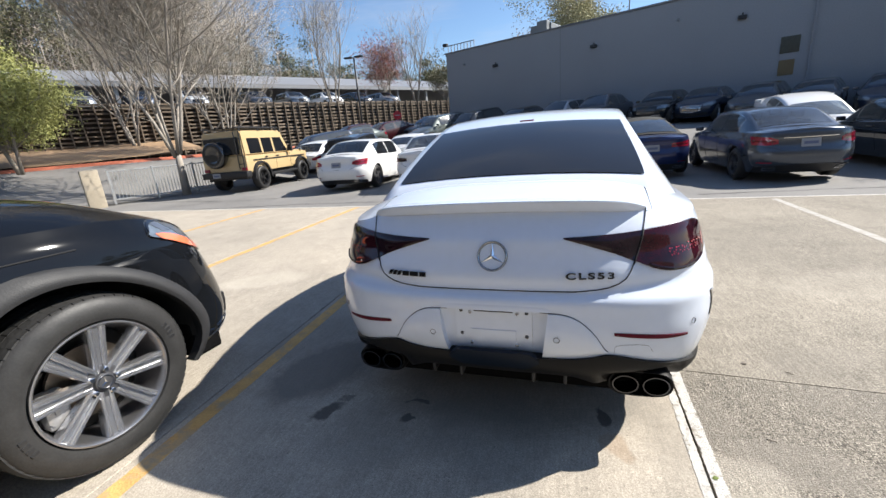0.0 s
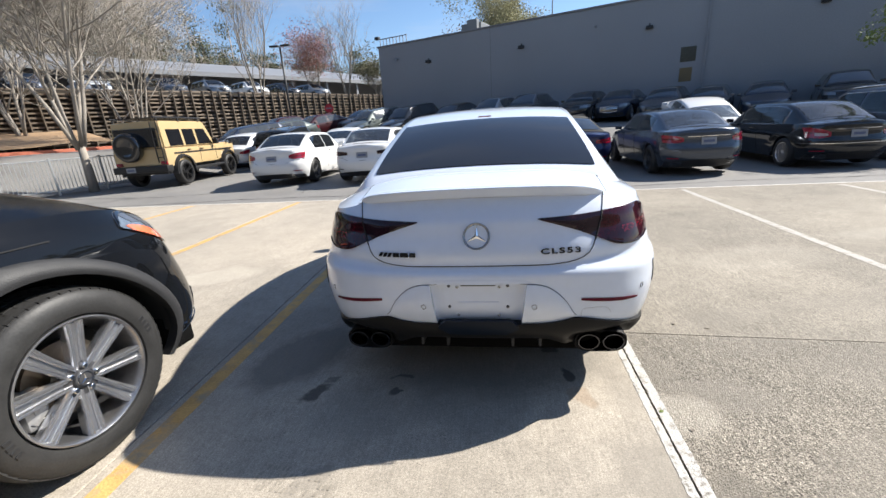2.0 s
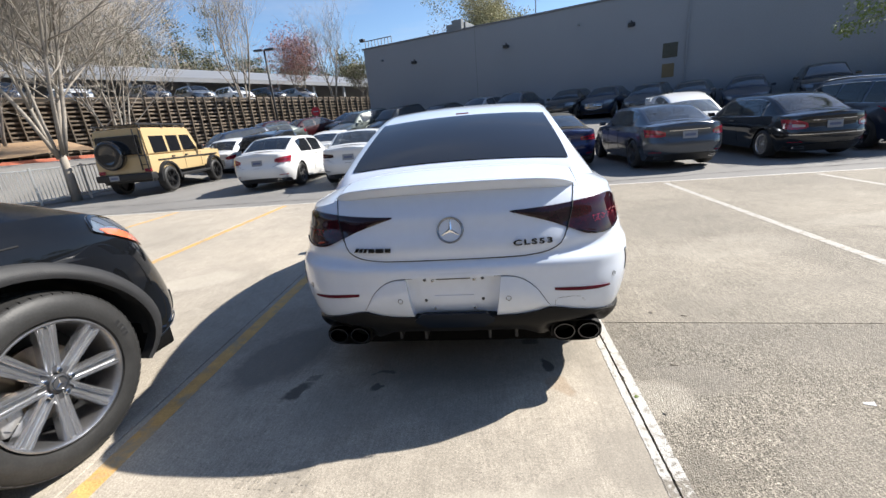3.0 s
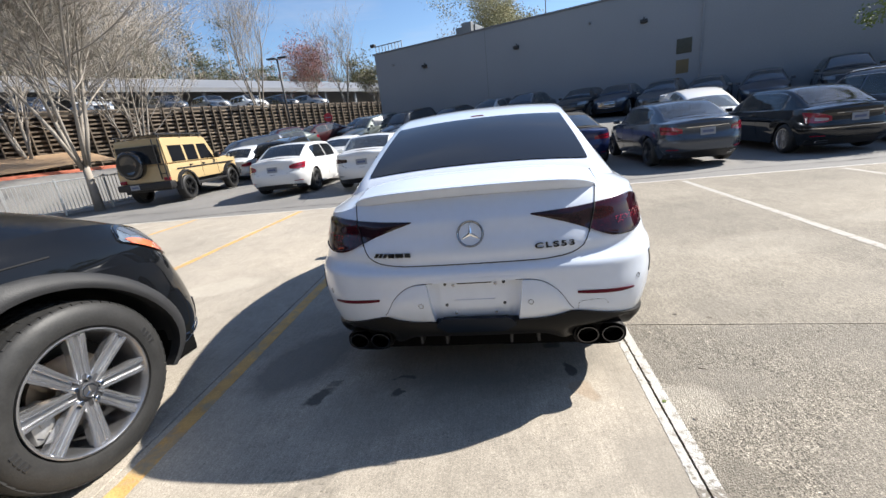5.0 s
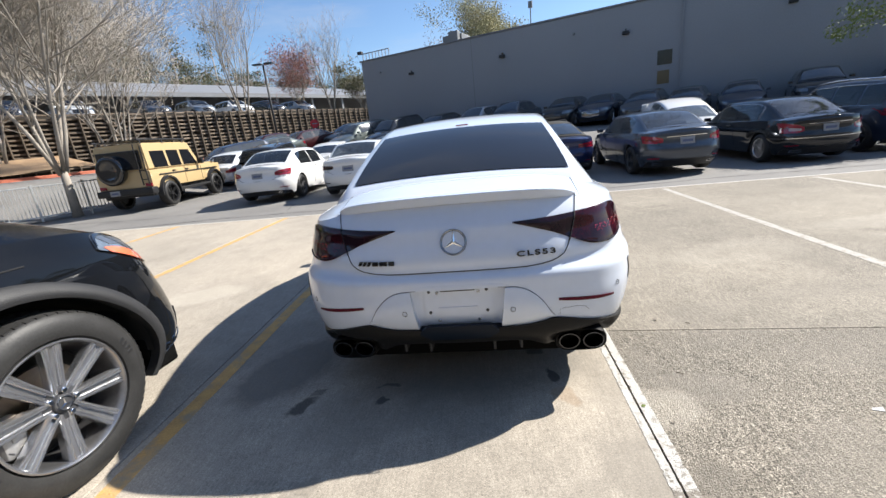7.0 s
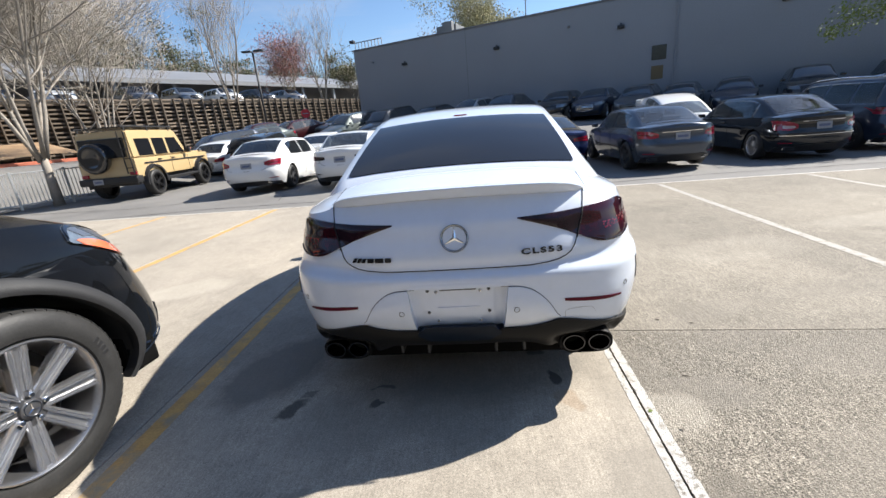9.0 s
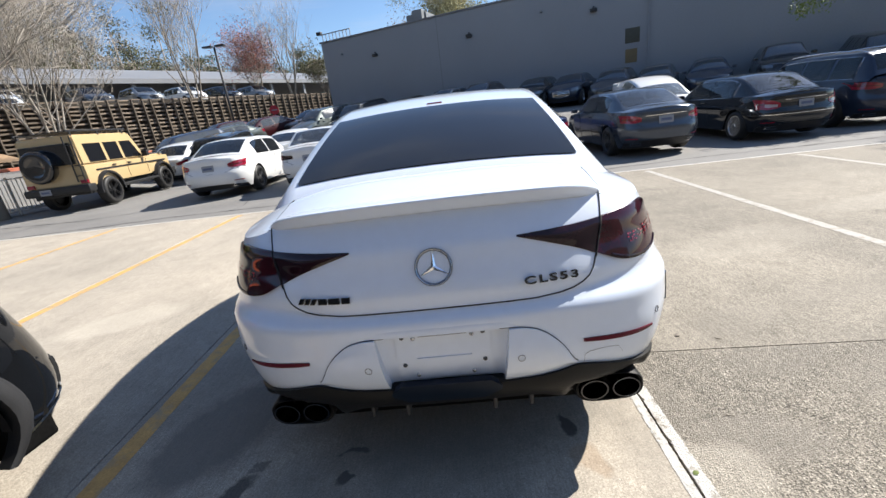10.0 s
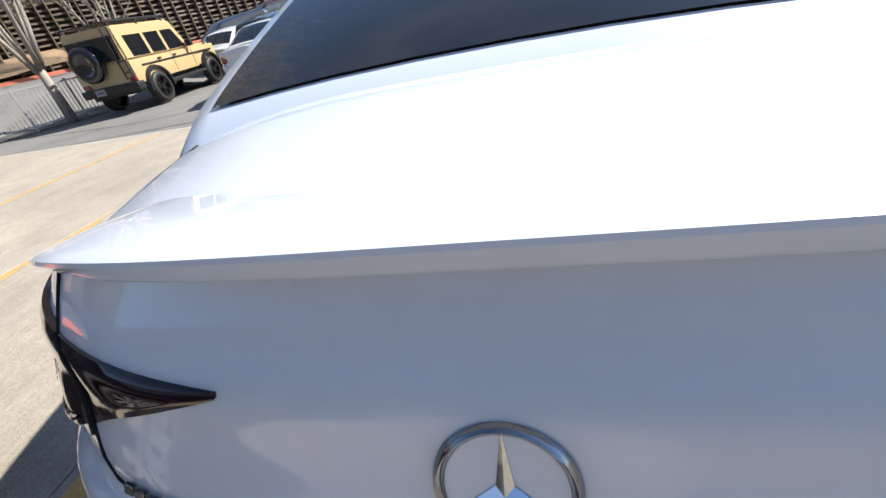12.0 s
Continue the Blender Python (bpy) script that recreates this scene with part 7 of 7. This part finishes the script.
tree("evergreen_shrub", "low dark tree on the upper lot by the building's corner", -13.0, 46.0, 4.8, 5.0, 3, BARK_GREY, 35, (6, 6, 4), 0.55, 0.35, 0.08, LEAF_OLIVE, 0.10, 8, 0.3)
tree("spring_tree", "tree with yellow green spring leaves behind the hall", 1.9, 52.0, 1.0, 14.0, 3, BARK_GREY, 41, (7, 6, 5), 0.42, 0.16, 0.16, LEAF_PALE, 0.10, 90, 0.62)
tree("spring_tree", "pale budding tree behind the hall", -3.5, 56.0, 1.0, 13.5, 3, BARK_GREY, 43, (7, 6, 4), 0.5, 0.25, 0.14, LEAF_BROWN, 0.12, 5, 0.5)
tree("evergreen_tree", "yellow green evergreen on the pine straw bank", -21.2, 9.7, 1.3, 5.0, 2, BARK_GREY, 51, (9, 7, 5), 0.66, 0.25, 0.09, LEAF_LIME, 0.055, 90, 0.26)
tree("bare_tree", "bare tree on the bank behind the kerb", -24.0, 17.0, 2.0, 9.0, 4, BARK_PALE, 57, (7, 6, 5), 0.5, 0.3, 0.09)
tree("bare_tree", "bare grey tree on the upper lot", -33.0, 30.0, 4.8, 11.0, 4, BARK_GREY, 59, (7, 6, 5), 0.5, 0.3, 0.12)

# a leafy tree beyond the black saloon, whose limbs hang over the lot (overhang)
rnd = random.Random(91)
lt = thing("leafy_tree", "small tree with fresh green leaves hanging over parked cars", "tree", "trees", m=Matrix.Translation((17.35, 12.0, 0.15)))
v, f = tube_verts([(0, 0, -0.1), (-0.1, 0, 1.5), (-0.2, -0.05, 3.0), (-0.2, 0, 5.0), (-0.1, 0.1, 6.6)], [0.16, 0.13, 0.11, 0.07, 0.02], 8)
mesh_object("trunk", v, f, BARK_GREY, lt)
leafp = []
for k in range(16):
    a = rnd.uniform(2.3, 4.2) if k < 11 else rnd.uniform(-1.2, 1.8)
    z0 = rnd.uniform(2.4, 5.6)
    ln = rnd.uniform(3.6, 6.2) if k < 11 else rnd.uniform(2, 3.5)
    pts = [(-0.15 + math.cos(a) * ln * t, math.sin(a) * ln * t, z0 + 1.1 * math.sin(math.pi * t * 0.8) - 0.5 * t * t) for t in (0, 0.25, 0.5, 0.75, 1.0)]
    v, f = tube_verts(pts, [0.05, 0.035, 0.025, 0.015, 0.006], 5)
    mesh_object("limb", v, f, BARK_GREY, lt)
    for _ in range(40):
        t = rnd.uniform(0.45, 1.02)
        leafp.append((-0.15 + math.cos(a) * ln * t + rnd.gauss(0, 0.22), math.sin(a) * ln * t + rnd.gauss(0, 0.22), z0 + 1.1 * math.sin(math.pi * t * 0.8) - 0.5 * t * t + rnd.gauss(0, 0.14)))
cr = leaf_mesh("crown", [leaf_cloud(leafp, 0.055, 15, rnd, 0.14)], LEAF_SPRING, lt)
cr["kind"] = "stuff"

# wooded hillside far behind: crowns of many small tufts on limbs round a trunk
for nm, lab, mt, count, seed, hmin, hmax, leaf, per in (
        ("woods_evergreen", "dark evergreen woods on the far hillside", LEAF_DARK, 150, 5, 15, 25, 0.16, 16),
        ("woods_bare", "brown leafless woods on the far hillside", LEAF_BROWN, 180, 6, 12, 20, 0.16, 7),
        ("woods_olive", "olive spring woods on the far hillside", LEAF_OLIVE, 150, 9, 13, 21, 0.16, 16)):
    r2 = random.Random(seed)
    clouds, V, F = [], [], []
    for k in range(count):
        s = r2.uniform(-70, CL + 20) if k % 3 else r2.uniform(-70, 25)
        d = r2.uniform(38, 78)
        p = crib_m @ Vector((s, d, 0))
        h = r2.uniform(hmin, hmax) * max(0.52, min(1.0, 1.0 - (s - 27) / 50))
        gz = 4.8 + (d - 38) * 0.12
        pts = []
        for _ in range(20):
            t = r2.uniform(0.12, 1)
            shape_ = max(0.05, 1 - t) ** 0.7 if mt is LEAF_DARK else math.sin(math.pi * min(1, 0.15 + 0.8 * t))
            rr = (0.20 if mt is LEAF_DARK else 0.27) * h * shape_ * r2.uniform(0.35, 1)
            a = r2.uniform(0, 6.28)
            q = Vector((p.x + rr * math.cos(a), p.y + rr * math.sin(a), gz + h * t))
            v, f = tube_verts([(p.x, p.y, q.z - 0.35 * rr - 0.2), q], [0.07, 0.02], 3)
            o = len(V)
            V += v
            F += [tuple(i + o for i in g) for g in f]
            pts += [q + Vector((r2.gauss(0, 1), r2.gauss(0, 1), r2.gauss(0, 0.55))) * 0.045 * h for _ in range(6)]
        clouds.append(leaf_cloud(pts, leaf, per, r2, 0.42))
        v, f = tube_verts([(p.x, p.y, gz - 1), (p.x, p.y, gz + h * 0.95)], [0.2, 0.04], 5)
        o = len(V)
        V += v
        F += [tuple(i + o for i in g) for g in f]
    wood = tagged(leaf_mesh(nm, clouds, mt), lab, "woods", kind="stuff")
    mesh_object("trunk_mass", V, F, BARK_GREY, wood)["kind"] = "stuff"

# plain wall, added unseen behind the camera: closes the lot, blocks sky fill
tagged(part("wall_sky_blocker", boxes((-45, 45, -11.3, -11.0, -0.1, 8.5)), material("dark sky blocker", (0.10, 0.10, 0.10), 0.7, 0, 0.12, 0.5, 20), None), "plain dark unseen wall, added to block sky light", "wall", kind="structure")
